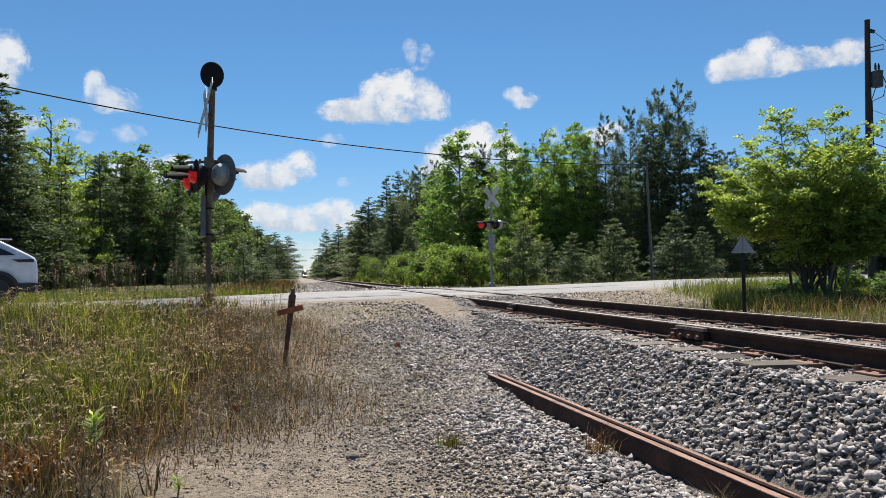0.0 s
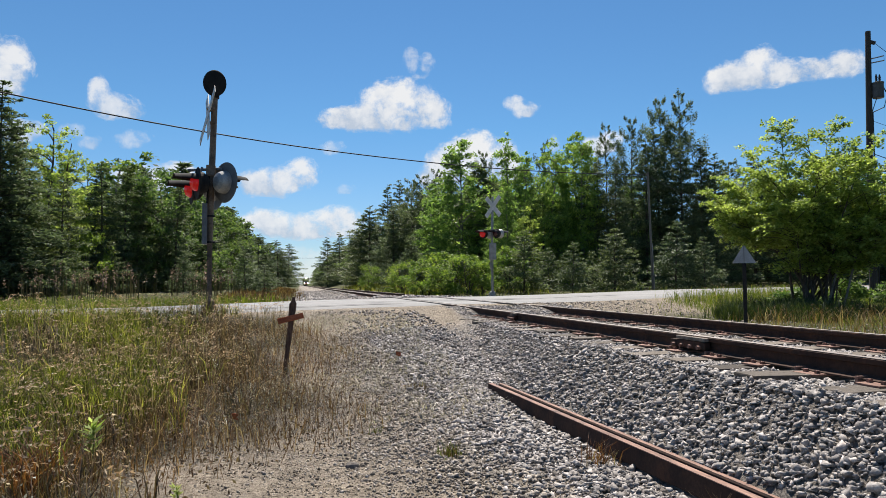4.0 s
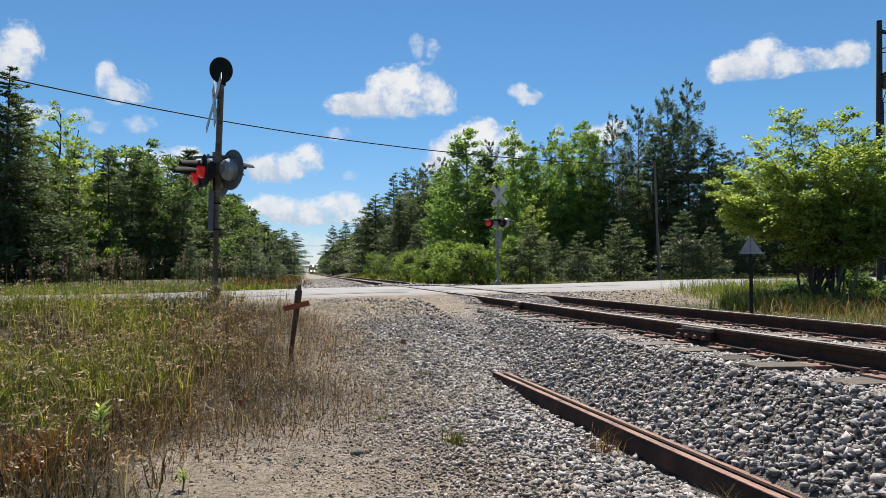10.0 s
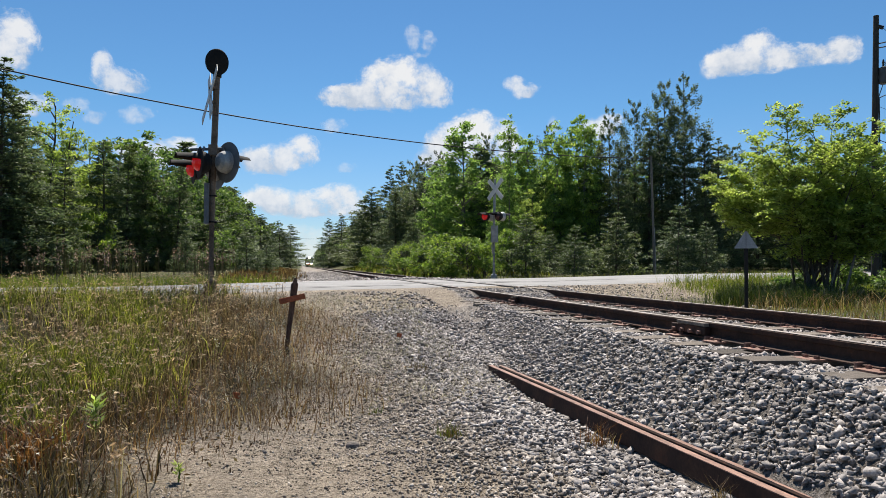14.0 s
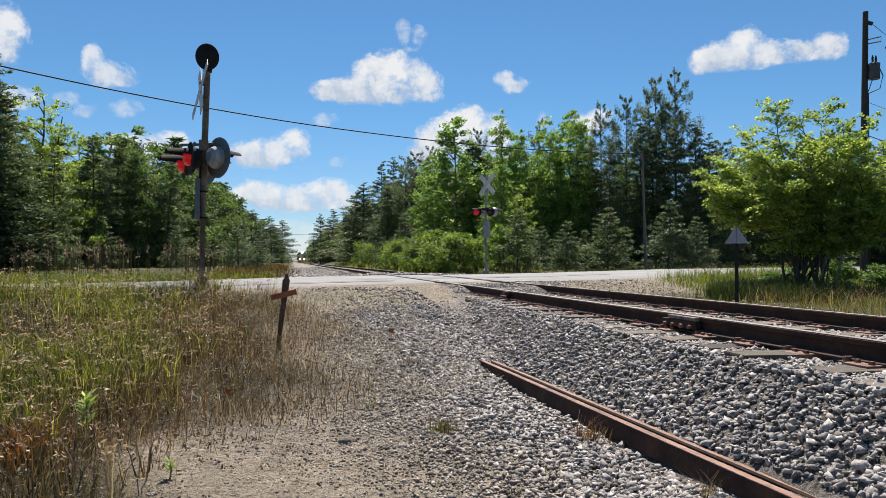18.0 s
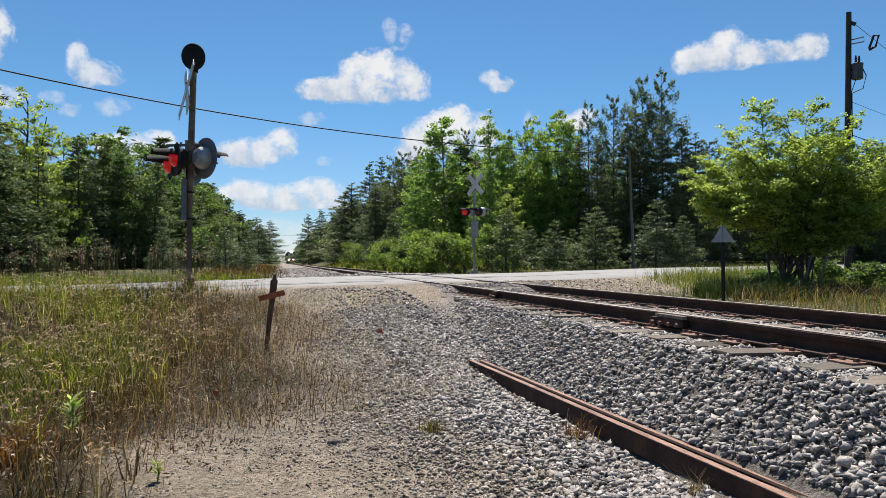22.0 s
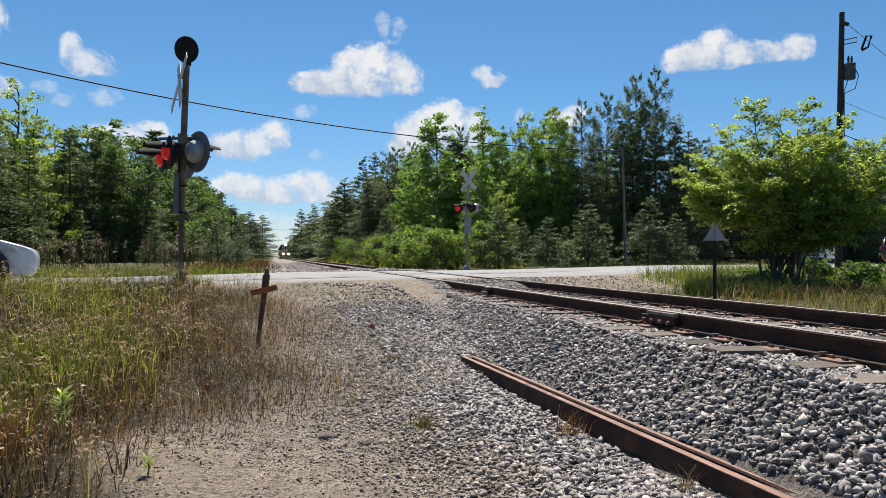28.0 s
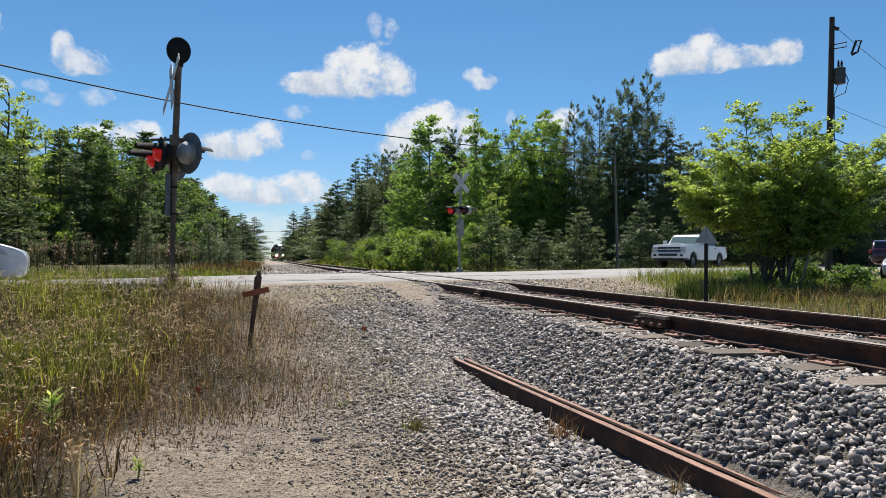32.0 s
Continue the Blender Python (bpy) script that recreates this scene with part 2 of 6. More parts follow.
M_SHRUB = leafy("shrub_leaves", (0.10, 0.165, 0.035), (0.185, 0.27, 0.055), (0.30, 0.37, 0.10), 0.5, tint=(1.08, 1.15, 0.7))
M_GRASS = leafy("green_grass", (0.026, 0.034, 0.008), (0.135, 0.15, 0.028), (0.42, 0.40, 0.12), 0.58)
M_DRY = leafy("dry_grass", (0.071, 0.044, 0.0249), (0.22, 0.146, 0.0887), (0.469, 0.383, 0.298), 0.35)
M_STRAW = leafy("bleached_straw", (0.15, 0.125, 0.11), (0.34, 0.295, 0.268), (0.58, 0.535, 0.50), 0.3)
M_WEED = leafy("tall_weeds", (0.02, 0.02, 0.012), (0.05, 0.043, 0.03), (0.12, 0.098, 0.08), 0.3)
M_WEEDHEAD = leafy("weed_seed_heads", (0.10, 0.066, 0.055), (0.25, 0.18, 0.15), (0.46, 0.37, 0.32), 0.45, tint=(1.05, 1.0, 0.9))
M_LITTER = leafy("dead_leaf_litter", (0.0639, 0.0355, 0.0213), (0.17, 0.103, 0.0639), (0.327, 0.234, 0.156), 0.25)
M_SEED = leafy("seed_heads", (0.22, 0.145, 0.10), (0.46, 0.345, 0.25), (0.74, 0.64, 0.52), 0.55, tint=(1.1, 1.0, 0.8))
M_FLOWER = leafy("white_flowers", (0.45, 0.42, 0.36), (0.6, 0.57, 0.5), (0.75, 0.74, 0.70), 0.4, tint=(1.0, 1.0, 0.9))
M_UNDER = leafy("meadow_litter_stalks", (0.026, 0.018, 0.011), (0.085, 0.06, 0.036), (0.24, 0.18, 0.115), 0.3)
M_REDSTALK = leafy("red_brown_stalks", (0.05, 0.027, 0.019), (0.165, 0.095, 0.066), (0.40, 0.29, 0.225), 0.3)
M_VERGE = leafy("verge_grass", (0.0532, 0.0674, 0.0177), (0.114, 0.128, 0.0391), (0.213, 0.199, 0.0923), 0.4)
M_BANK = leafy("bank_grass_green", (0.0568, 0.0817, 0.0128), (0.121, 0.156, 0.0249), (0.227, 0.227, 0.0639), 0.45)
M_SHADE_SEDGE = leafy("shade_toned_sedge", (0.018, 0.032, 0.012), (0.04, 0.06, 0.02), (0.09, 0.11, 0.04), 0.3)
M_REDWEED = leafy("rust_red_weed", (0.10, 0.038, 0.02), (0.21, 0.085, 0.04), (0.34, 0.18, 0.09), 0.4)
M_WHITECAR = plain("white_car_paint", (0.612, 0.629, 0.663), 0.25, coat=0.6)
M_SILVER = plain("silver_car_paint", (0.357, 0.374, 0.399), 0.3, 0.4, coat=0.6)
M_MAROON = plain("dark_maroon_car_paint", (0.0391, 0.00852, 0.0142), 0.25, coat=0.6)
# car glass with a pale sky reflection put into its base colour
M_PALEGLASS = plain("glass_with_painted_reflection", (0.0994, 0.156, 0.156), 0.08)
M_GLASS = plain("dark_car_glass", (0.0142, 0.0177, 0.0213), 0.08)
M_NAVY = plain("dark_navy_grille", (0.014, 0.017, 0.03), 0.4)
M_TYRE = plain("tyre_rubber", (0.0142, 0.0142, 0.0142), 0.85)
M_RIM = plain("alloy_rim", (0.248, 0.248, 0.256), 0.35, 0.7)
M_TRIM = plain("black_plastic", (0.0177, 0.0177, 0.0192), 0.6)
M_CHROME = plain("chrome", (0.426, 0.426, 0.44), 0.18, 1.0)
M_TAIL = plain("red_tail_lamp", (0.213, 0.00852, 0.0106), 0.2)
M_HEADL = plain("head_lamp_glass", (0.391, 0.405, 0.426), 0.1)
M_LOCORED = plain("red_loco_paint", (0.17, 0.0156, 0.0142), 0.45)
M_LOCOBLUE = plain("dark_blue_loco_paint", (0.0156, 0.0185, 0.0355), 0.45)
M_BEAM = plain("lit_head_lamp", (0.639, 0.625, 0.568), 0.2, glow=(1.0, 0.92, 0.8), strength=25.0)
M_WAGON = surface("brown_wagon_paint", (0.0639, 0.0284, 0.0213), (0.114, 0.0532, 0.0391), 2, 0.8)


# ---- building helpers ----
def mesh_np(name, v, f):
    """A mesh from an array of vertices and one of equal-sided faces."""
    me = bpy.data.meshes.new(name)
    k = f.shape[1]
    me.vertices.add(len(v))
    me.vertices.foreach_set("co", np.ascontiguousarray(v, dtype=np.float32).ravel())
    me.loops.add(f.size)
    me.loops.foreach_set("vertex_index", np.ascontiguousarray(f, dtype=np.int32).ravel())
    me.polygons.add(len(f))
    me.polygons.foreach_set("loop_start", np.arange(0, f.size, k, dtype=np.int32))
    me.update(calc_edges=True)
    return me


def thing(name, m=None, label="", category="", group="", kind=""):
    ob = new(name)
    ob.empty_display_size = 0.2
    if m is not None:
        ob.matrix_basis = m
    return tagged(ob, label, category, group, kind)


def part(name, data, material, parent=None, label="", at=None, smooth=False):
    """One mesh object from a bmesh or a mesh, under a thing or a part."""
    if isinstance(data, bmesh.types.BMesh):
        me = bpy.data.meshes.new(name)
        bmesh.ops.recalc_face_normals(data, faces=data.faces)
        data.to_mesh(me)
        data.free()
    else:
        me = data
    if not me.materials:
        me.materials.append(material)
    if smooth:
        me.polygons.foreach_set("use_smooth", [True] * len(me.polygons))
    ob = new(name, me)
    ob.parent = parent
    if at is not None:
        ob.matrix_basis = at
    return tagged(ob, label)


def box(bm, x0, x1, y0, y1, z0, z1, bevel=0.0, m=None):
    vs = [bm.verts.new((x, y, z)) for z in (z0, z1) for y in (y0, y1) for x in (x0, x1)]
    fs = [bm.faces.new([vs[i] for i in q]) for q in ((0, 2, 3, 1), (4, 5, 7, 6), (0, 1, 5, 4), (2, 6, 7, 3), (0, 4, 6, 2), (1, 3, 7, 5))]
    if bevel:
        es = list({e for f in fs for e in f.edges})
        out = bmesh.ops.bevel(bm, geom=es, offset=bevel, segments=2, affect='EDGES', profile=0.7)
        vs = list({v for f in out["faces"] for v in f.verts} | {v for v in vs if v.is_valid})
    if m is not None:
        bmesh.ops.transform(bm, matrix=m, verts=[v for v in vs if v.is_valid])
    return bm


def cube(*a, bevel=0.0, m=None):
    return box(bmesh.new(), *a, bevel=bevel, m=m)


def lathe(profile, n=20, m=None, bm=None):
    """Rings of (radius, z) turned round z; a radius of 0 closes the end."""
    bm = bm or bmesh.new()
    rings, made = [], []
    for r, z in profile:
        k = 1 if r < 1e-6 else n
        ring = [bm.verts.new((r * math.cos(2 * math.pi * i / n), r * math.sin(2 * math.pi * i / n), z)) for i in range(k)]
        rings.append(ring)
        made += ring
    for a, b in zip(rings, rings[1:]):
        for i in range(n):
            j = (i + 1) % n
            q = [a[i % len(a)], a[j % len(a)], b[j % len(b)], b[i % len(b)]]
            q = [v for k, v in enumerate(q) if v not in q[:k]]
            if len(q) > 2:
                bm.faces.new(q)
    if m is not None:
        bmesh.ops.transform(bm, matrix=m, verts=made)
    return bm


def tube(points, radii, n=8, bm=None):
    """A tapered tube through points."""
    bm = bm or bmesh.new()
    pts = [Vector(p) for p in points]
    rings = []
    for i, p in enumerate(pts):
        d = (pts[min(i + 1, len(pts) - 1)] - pts[max(i - 1, 0)]).normalized()
        q = d.to_track_quat("Z", "Y")
        r = radii[i] if hasattr(radii, "__len__") else radii
        rings.append([bm.verts.new(p + q @ Vector((r * math.cos(2 * math.pi * k / n), r * math.sin(2 * math.pi * k / n), 0))) for k in range(n)])
    for a, b in zip(rings, rings[1:]):
        for k in range(n):
            bm.faces.new((a[k], a[(k + 1) % n], b[(k + 1) % n], b[k]))
    bm.faces.new(rings[0][::-1])
    bm.faces.new(rings[-1])
    return bm


def prism(profile, y0, y1, bm=None, cuts=1):
    """A closed (x, z) outline drawn out along y."""
    bm = bm or bmesh.new()
    rows = [[bm.verts.new((x, y0 + (y1 - y0) * k / cuts, z)) for x, z in profile] for k in range(cuts + 1)]
    n = len(profile)
    for a, b in zip(rows, rows[1:]):
        for i in range(n):
            bm.faces.new((a[i], a[(i + 1) % n], b[(i + 1) % n], b[i]))
    bm.faces.new(rows[0][::-1])
    bm.faces.new(rows[-1])
    return bm


def sstep(a, b, t):
    t = np.clip((np.asarray(t, float) - a) / (b - a), 0, 1)
    return t * t * (3 - 2 * t)


# ---- ground, road and track ----
TRACK_X = 4.04
ROAD_LINE = [(-160, -24.0), (-60, 2.2), (-20, 12.7), (-8, 15.85), (-3, 17.1), (0.8, 18.25), (4, 19.8), (7.5, 21.6), (12, 24.6),
             (24, 32.3), (45, 45.6), (90, 74.0), (180, 130.0)]


def spline(points, step):
    """Catmull-Rom through plan points, in even steps."""
    p = [Vector(q) for q in points]
    p = [2 * p[0] - p[1]] + p + [2 * p[-1] - p[-2]]
    out = []
    for i in range(1, len(p) - 2):
        n = max(2, int((p[i + 1] - p[i]).length / step))
        for k in range(n):
            t = k / n
            out.append(0.5 * (2 * p[i] + (p[i + 1] - p[i - 1]) * t + (2 * p[i - 1] - 5 * p[i] + 4 * p[i + 1] - p[i + 2]) * t * t
                              + (3 * p[i] - p[i - 1] - 3 * p[i + 1] + p[i + 2]) * t ** 3))
    return out + [p[-2]]


ROAD = spline(ROAD_LINE, 1.5)
ROAD_A = np.array([tuple(p) for p in ROAD])


def road_away(x, y):
    """Distance of plan points from the road's middle, with the side (+ beyond it)."""
    best = np.full(np.shape(x), 1e9)
    side = np.ones(np.shape(x))
    for a, b in zip(ROAD_A[:-1:2], ROAD_A[2::2]):
        d = b - a
        t = np.clip(((x - a[0]) * d[0] + (y - a[1]) * d[1]) / (d @ d), 0, 1)
        ex, ey = x - a[0] - t * d[0], y - a[1] - t * d[1]
        dist = np.hypot(ex, ey)
        near = dist < best
        best = np.where(near, dist, best)
        side = np.where(near, np.sign(d[0] * ey - d[1] * ex), side)
    return best, side


def road_z(x):
    x = np.asarray(x, float)
    return -0.14 + 0.133 * sstep(-6, 2.0, x) + 0.12 * sstep(7, 22, x)


def lumps(x, y, k):
    return np.sin(x * 1.3 * k + 1.7 * np.sin(y * 0.9 * k)) * np.sin(y * 1.1 * k + 2.1 * np.sin(x * 0.7 * k + 1))


def ground_z(x, y):
    x, y = np.asarray(x, float), np.asarray(y, float)
    near = -0.70 + 0.55 * sstep(5.0, 13.2, y) - 0.10 * sstep(-0.6, -3.0, x) * sstep(12, 7, y)
    right = -0.42 - 0.2 * np.exp(-((x - 8.0) / 1.2) ** 2) + 0.12 * sstep(10, 22, y)
    far = -0.28 + 0.75 * sstep(6.5, 10.5, x) * sstep(36, 60, y) + 0.3 * sstep(0.5, -3.5, x) * sstep(26, 40, y)
    z = np.where(x < TRACK_X, near, right)
    z = z + (far - z) * sstep(16, 24, y)
    off = np.abs(x - TRACK_X)
    bed = -0.166 + 0.148 * sstep(11.9, 13.4, y) * sstep(27, 25, y) - 0.8 * np.maximum(0, off - 1.34)      # sand packed against the rails at the crossing
    z = np.maximum(z, bed)
    away, side = road_away(x, y)
    k = 1 - sstep(3.7, 6.2, away)
    z = z + (road_z(x) - 0.035 + 0.018 * np.exp(-((x - TRACK_X) / 1.6) ** 2) - z) * k
    z = z + (0.018 * lumps(x, y, 1.0) + 0.008 * lumps(x, y, 3.1)) * sstep(3.6, 5.0, away) * (np.abs(x - TRACK_X) > 1.2)
    return z


def growing(lo, hi, step, near_lo, near_hi, factor=1.09):
    mid = list(np.arange(near_lo, near_hi + step / 2, step))
    up, s = [mid[-1]], step
    while up[-1] < hi:
        s *= factor
        up.append(up[-1] + s)
    dn, s = [mid[0]], step
    while dn[-1] > lo:
        s *= factor
        dn.append(dn[-1] - s)
    return np.array(dn[:0:-1] + mid + up[1:])


def build_ground():
    xs, ys = growing(-2200, 2200, 0.14, -7, 9), growing(-300, 3000, 0.14, 1.5, 16)
    gx, gy = np.meshgrid(xs, ys)
    z = ground_z(gx, gy)
    v = np.stack([gx, gy, z], -1).reshape(-1, 3)
    n = len(xs)
    i = (np.arange(len(ys) - 1)[:, None] * n + np.arange(n - 1)[None]).ravel()
    me = mesh_np("ground", v, np.stack([i, i + 1, i + n + 1, i + n], 1))
    x, y = v[:, 0], v[:, 1]
    away, side = road_away(x, y)
    w = 0.35 * lumps(x, y, 0.8) + 0.2 * lumps(x, y, 2.2)
    bank = -0.95 + 0.2 * np.clip(y - 3.0, 0, 4)
    sand = sstep(-0.35, 0.35, x + w - bank) * (y < 16) * (x < TRACK_X) + (1 - sstep(np.where(x > 5, 5.2, 4.2), np.where(x > 5, 7.0, 5.6), away + w))
    grit = sstep(0.5, 1.7, x + w + 0.16 * np.clip(y - 5, -1, 4) - 3.0 * sstep(9.5, 12.0, y) * (x < 2.9)) * sstep(7.6, 6.8, x + 0.4 * w) * sstep(14.5, 12.5, y) + (y > 22) * sstep(-0.5, 0.5, x + w) * sstep(7.4, 6.6, x)
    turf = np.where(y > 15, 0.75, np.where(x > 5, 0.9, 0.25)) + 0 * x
    ballast = sstep(1.2, 1.9, x + 0.35 * lumps(x, y, 0.8)) * sstep(6.6, 5.8, x) * sstep(12.6, 11.0, y + 0.6 * lumps(x, y, 1.1)) * (1 - sstep(8.3, 9.8, y + 0.5 * lumps(x, y, 1.3)) * (x < 2.75))
    for name, val in (("sand", sand), ("grit", grit), ("turf", turf), ("ballast", ballast)):
        me.attributes.new(name, 'FLOAT', 'POINT').data.foreach_set("value", np.clip(val, 0, 1).astype(np.float32))
    me.polygons.foreach_set("use_smooth", [True] * len(me.polygons))
    tagged(part("ground", me, M_EARTH), "sandy earth, gravel and rough turf beside the railway", "ground", kind="structure")


def build_road():
    half = [-3.65, -3.45, -1.9, 0.0, 1.9, 3.45, 3.65]
    crown = [-0.05, 0.0, 0.012, 0.02, 0.012, 0.0, -0.05]
    pts = ROAD
    v = []
    for i, p in enumerate(pts):
        d = (pts[min(i + 1, len(pts) - 1)] - pts[max(i - 1, 0)]).normalized()
        nrm = Vector((-d.y, d.x))
        flat = 1 - float(sstep(1.5, 4.5, abs(p.x - TRACK_X)))
        for k, (h, c) in enumerate(zip(half, crown)):
            wob = 0.12 * math.sin(i * 0.9 + k) if k in (0, 6) else 0
            q = p + nrm * (h + wob)
            zz = float(road_z(q.x)) + (c * (1 - flat) if k not in (0, 6) else c)
            v.append((q.x, q.y, zz - 0.008))
    n = len(half)
    f = [[i * n + k, (i + 1) * n + k, (i + 1) * n + k + 1, i * n + k + 1] for i in range(len(pts) - 1) for k in range(n - 1)]
    road = tagged(part("road", mesh_np("road", np.array(v), np.array(f)[:, ::-1]), M_ROAD, smooth=True),
                  "pale worn asphalt road over the railway crossing", "road", kind="structure")
    # tar seams along and across the crossing; the first draws the asphalt edge's shadow
    rng = random.Random(5)
    for x0, x1, off, wd in ((-2.6, 2.4, -2.7, 0.13), (1.6, 6.4, -0.9, 0.1), (-6, 0.8, 1.1, 0.06), (5.5, 11, -1.2, 0.1)):
        bm, row = bmesh.new(), []
        for k in range(23):
            x = x0 + (x1 - x0) * k / 22
            j = min(range(len(pts) - 1), key=lambda a: abs(pts[a].x - x))
            y = pts[j].y + (x - pts[j].x) * (pts[j + 1].y - pts[j].y) / (pts[j + 1].x - pts[j].x) + off + rng.uniform(-0.05, 0.05)
            z = float(road_z(x)) + 0.014
            row.append((bm.verts.new((x, y - wd, z)), bm.verts.new((x, y + wd, z))))
        for a, b in zip(row, row[1:]):
            bm.faces.new((a[0], b[0], b[1], a[1]))
        part("tar_seam", bm, M_TAR, road, "dark line for a tar-filled crack or asphalt edge shadow")
    return road


RAIL_PROFILE = [(-0.064, -0.13), (0.064, -0.13), (0.064, -0.121), (0.018, -0.109), (0.008, -0.098), (0.008, -0.044), (0.032, -0.034),
                (0.034, -0.006), (0.026, 0.0), (-0.026, 0.0), (-0.034, -0.006), (-0.032, -0.034), (-0.008, -0.044), (-0.008, -0.098),
                (-0.018, -0.109), (-0.064, -0.121)]


def tie_rows():
    rng, y, rows = random.Random(12), -3.0, []
    while y < 80:
        if not 14.6 < y < 25.0:
            rows.append(y)
        y += 0.53 + rng.uniform(-0.03, 0.03)
    return rows


TIE_ROWS = tie_rows()


def build_track():
    track = thing("railway_track", None, "rusty railway track on wooden ties in grey ballast", "railway track", kind="structure")
    for side in (-0.7525, 0.7525):
        rail = part("rail", prism(RAIL_PROFILE, -12, 620, cuts=60), M_RUST, track, "dark rusted steel rail", at=pose(TRACK_X + side, 0, 0))
        bm = bmesh.new()
        box(bm, -0.03, 0.03, -12, 620, 0.0006, 0.0025)
        part("rail_head", bm, M_RAILTOP, rail, "worn running surface of the rail")
    # joint bars
    for x, y, ln in ((TRACK_X - 0.7525, 5.35, 0.52), (TRACK_X - 0.7525, 10.3, 0.3)):
        j = part("joint_bar", cube(-0.075, -0.02, -ln / 2, ln / 2, -0.105, -0.04, bevel=0.008), M_RUST, track, "bolted rail joint bar", at=pose(x, y, 0))
        part("cover_plate", cube(-0.08, -0.034, -ln / 2, ln / 2 - 0.1, -0.035, -0.006, bevel=0.006), M_TIE, j, "rusty plate on the joint")
        for k in range(4):
            yy = -ln / 2 + ln * (k + 0.5) / 4
            part("bolt", lathe([(0, 0), (0.018, 0), (0.018, 0.03), (0, 0.03)], 6, pose(-0.075, yy, -0.085, 0, -90, 0)), M_RUST2, j)
    rng = random.Random(11)
    tie = cube(-1.3, 1.3, -0.115, 0.115, -0.16, 0.0, bevel=0.012)
    tie_me = bpy.data.meshes.new("tie")
    bmesh.ops.recalc_face_normals(tie, faces=tie.faces)
    tie.to_mesh(tie_me)
    tie.free()
    tie_me.materials.append(M_TIE)
    bm = cube(-0.17, 0.17, -0.09, 0.09, 0, 0.012, bevel=0.003)
    for sx in (-0.1, 0.1):
        for sy in (-0.05, 0.05):
            box(bm, sx - 0.013, sx + 0.013, sy - 0.011, sy + 0.011, 0.01, 0.032)
    plate_me = bpy.data.meshes.new("tie_plate")
    bm.to_mesh(plate_me)
    bm.free()
    plate_me.materials.append(M_RUST2)
    anchor = bpy.data.meshes.new("rail_anchor")
    bm = cube(-0.09, 0.09, -0.012, 0.012, -0.02, 0.016, bevel=0.004)
    bm.to_mesh(anchor)
    bm.free()
    anchor.materials.append(M_RUST2)
    for y in TIE_ROWS:
        sink = rng.choice((0.004, 0.006, 0.008, 0.012, 0.018))
        part("tie", tie_me, M_TIE, track, at=pose(TRACK_X + rng.uniform(-0.03, 0.12), y, -0.134 - sink, 0, rng.uniform(-0.6, 0.6), rng.uniform(-2.5, 2.5)))
        if y < 48:
            for s in (-0.7525, 0.7525):
                part("tie_plate", plate_me, M_RUST2, track, at=pose(TRACK_X + s, y, -0.140))
                if y < 12:
                    part("rail_anchor", anchor, M_RUST2, track, at=pose(TRACK_X + s, y + 0.16, -0.122))
    # flangeway strips through the road
    for s in (-0.7525, 0.7525):
        for o in (-0.075, 0.075):
            bm = bmesh.new()
            box(bm, -0.035, 0.035, 14.9, 25.2, -0.06, 0.004)
            part("flangeway_strip", bm, M_TAR, track, "dark rubber and tar strip along the rail", at=pose(TRACK_X + s + o, 0, 0))
    return track


def stones(name, rng, x, y, z, size, material, label, flat=0.55):
    """Broken angular stones, each a skewed block turned at random."""
    n = len(x)
    base = np.array([(a, b, c) for c in (-1, 1) for b in (-1, 1) for a in (-1, 1)], float)
    v = base[None] * (1 + rng.uniform(-0.8, 0.15, (n, 8, 3)))
    v[:, 4:, :2] *= rng.uniform(0.45, 1.0, (n, 1, 1))
    v[:, 4:, :2] += rng.uniform(-0.25, 0.25, (n, 1, 2))
    v *= (size * rng.uniform(0.7, 1.3, n))[:, None, None] * np.stack([rng.uniform(1.05, 1.5, n), rng.uniform(0.85, 1.25, n), flat * rng.uniform(0.7, 1.6, n)], -1)[:, None]
    turn, lift = rng.uniform(0, 2 * np.pi, n), rng.normal(0, 0.34, (n, 2))
    q = np.stack([np.cos(turn / 2), np.cos(turn / 2) * lift[:, 0], np.cos(turn / 2) * lift[:, 1], np.sin(turn / 2)], -1)
    q /= np.linalg.norm(q, axis=1)[:, None]
    w, a, b, c = q.T
    R = np.stack([np.stack([1 - 2 * (b * b + c * c), 2 * (a * b - c * w), 2 * (a * c + b * w)], -1),
                  np.stack([2 * (a * b + c * w), 1 - 2 * (a * a + c * c), 2 * (b * c - a * w)], -1),
                  np.stack([2 * (a * c - b * w), 2 * (b * c + a * w), 1 - 2 * (a * a + b * b)], -1)], 1)
    v = np.einsum("nij,nkj->nki", R, v) + np.stack([x, y, z], -1)[:, None]
    faces = np.array([(0, 2, 3, 1), (4, 5, 7, 6), (0, 1, 5, 4), (2, 6, 7, 3), (0, 4, 6, 2), (1, 3, 7, 5)])
    f = (np.arange(n)[:, None, None] * 8 + faces[None]).reshape(-1, 4)
    return tagged(part(name, mesh_np(name, v.reshape(-1, 3), f), material), label, "gravel", kind="stuff")


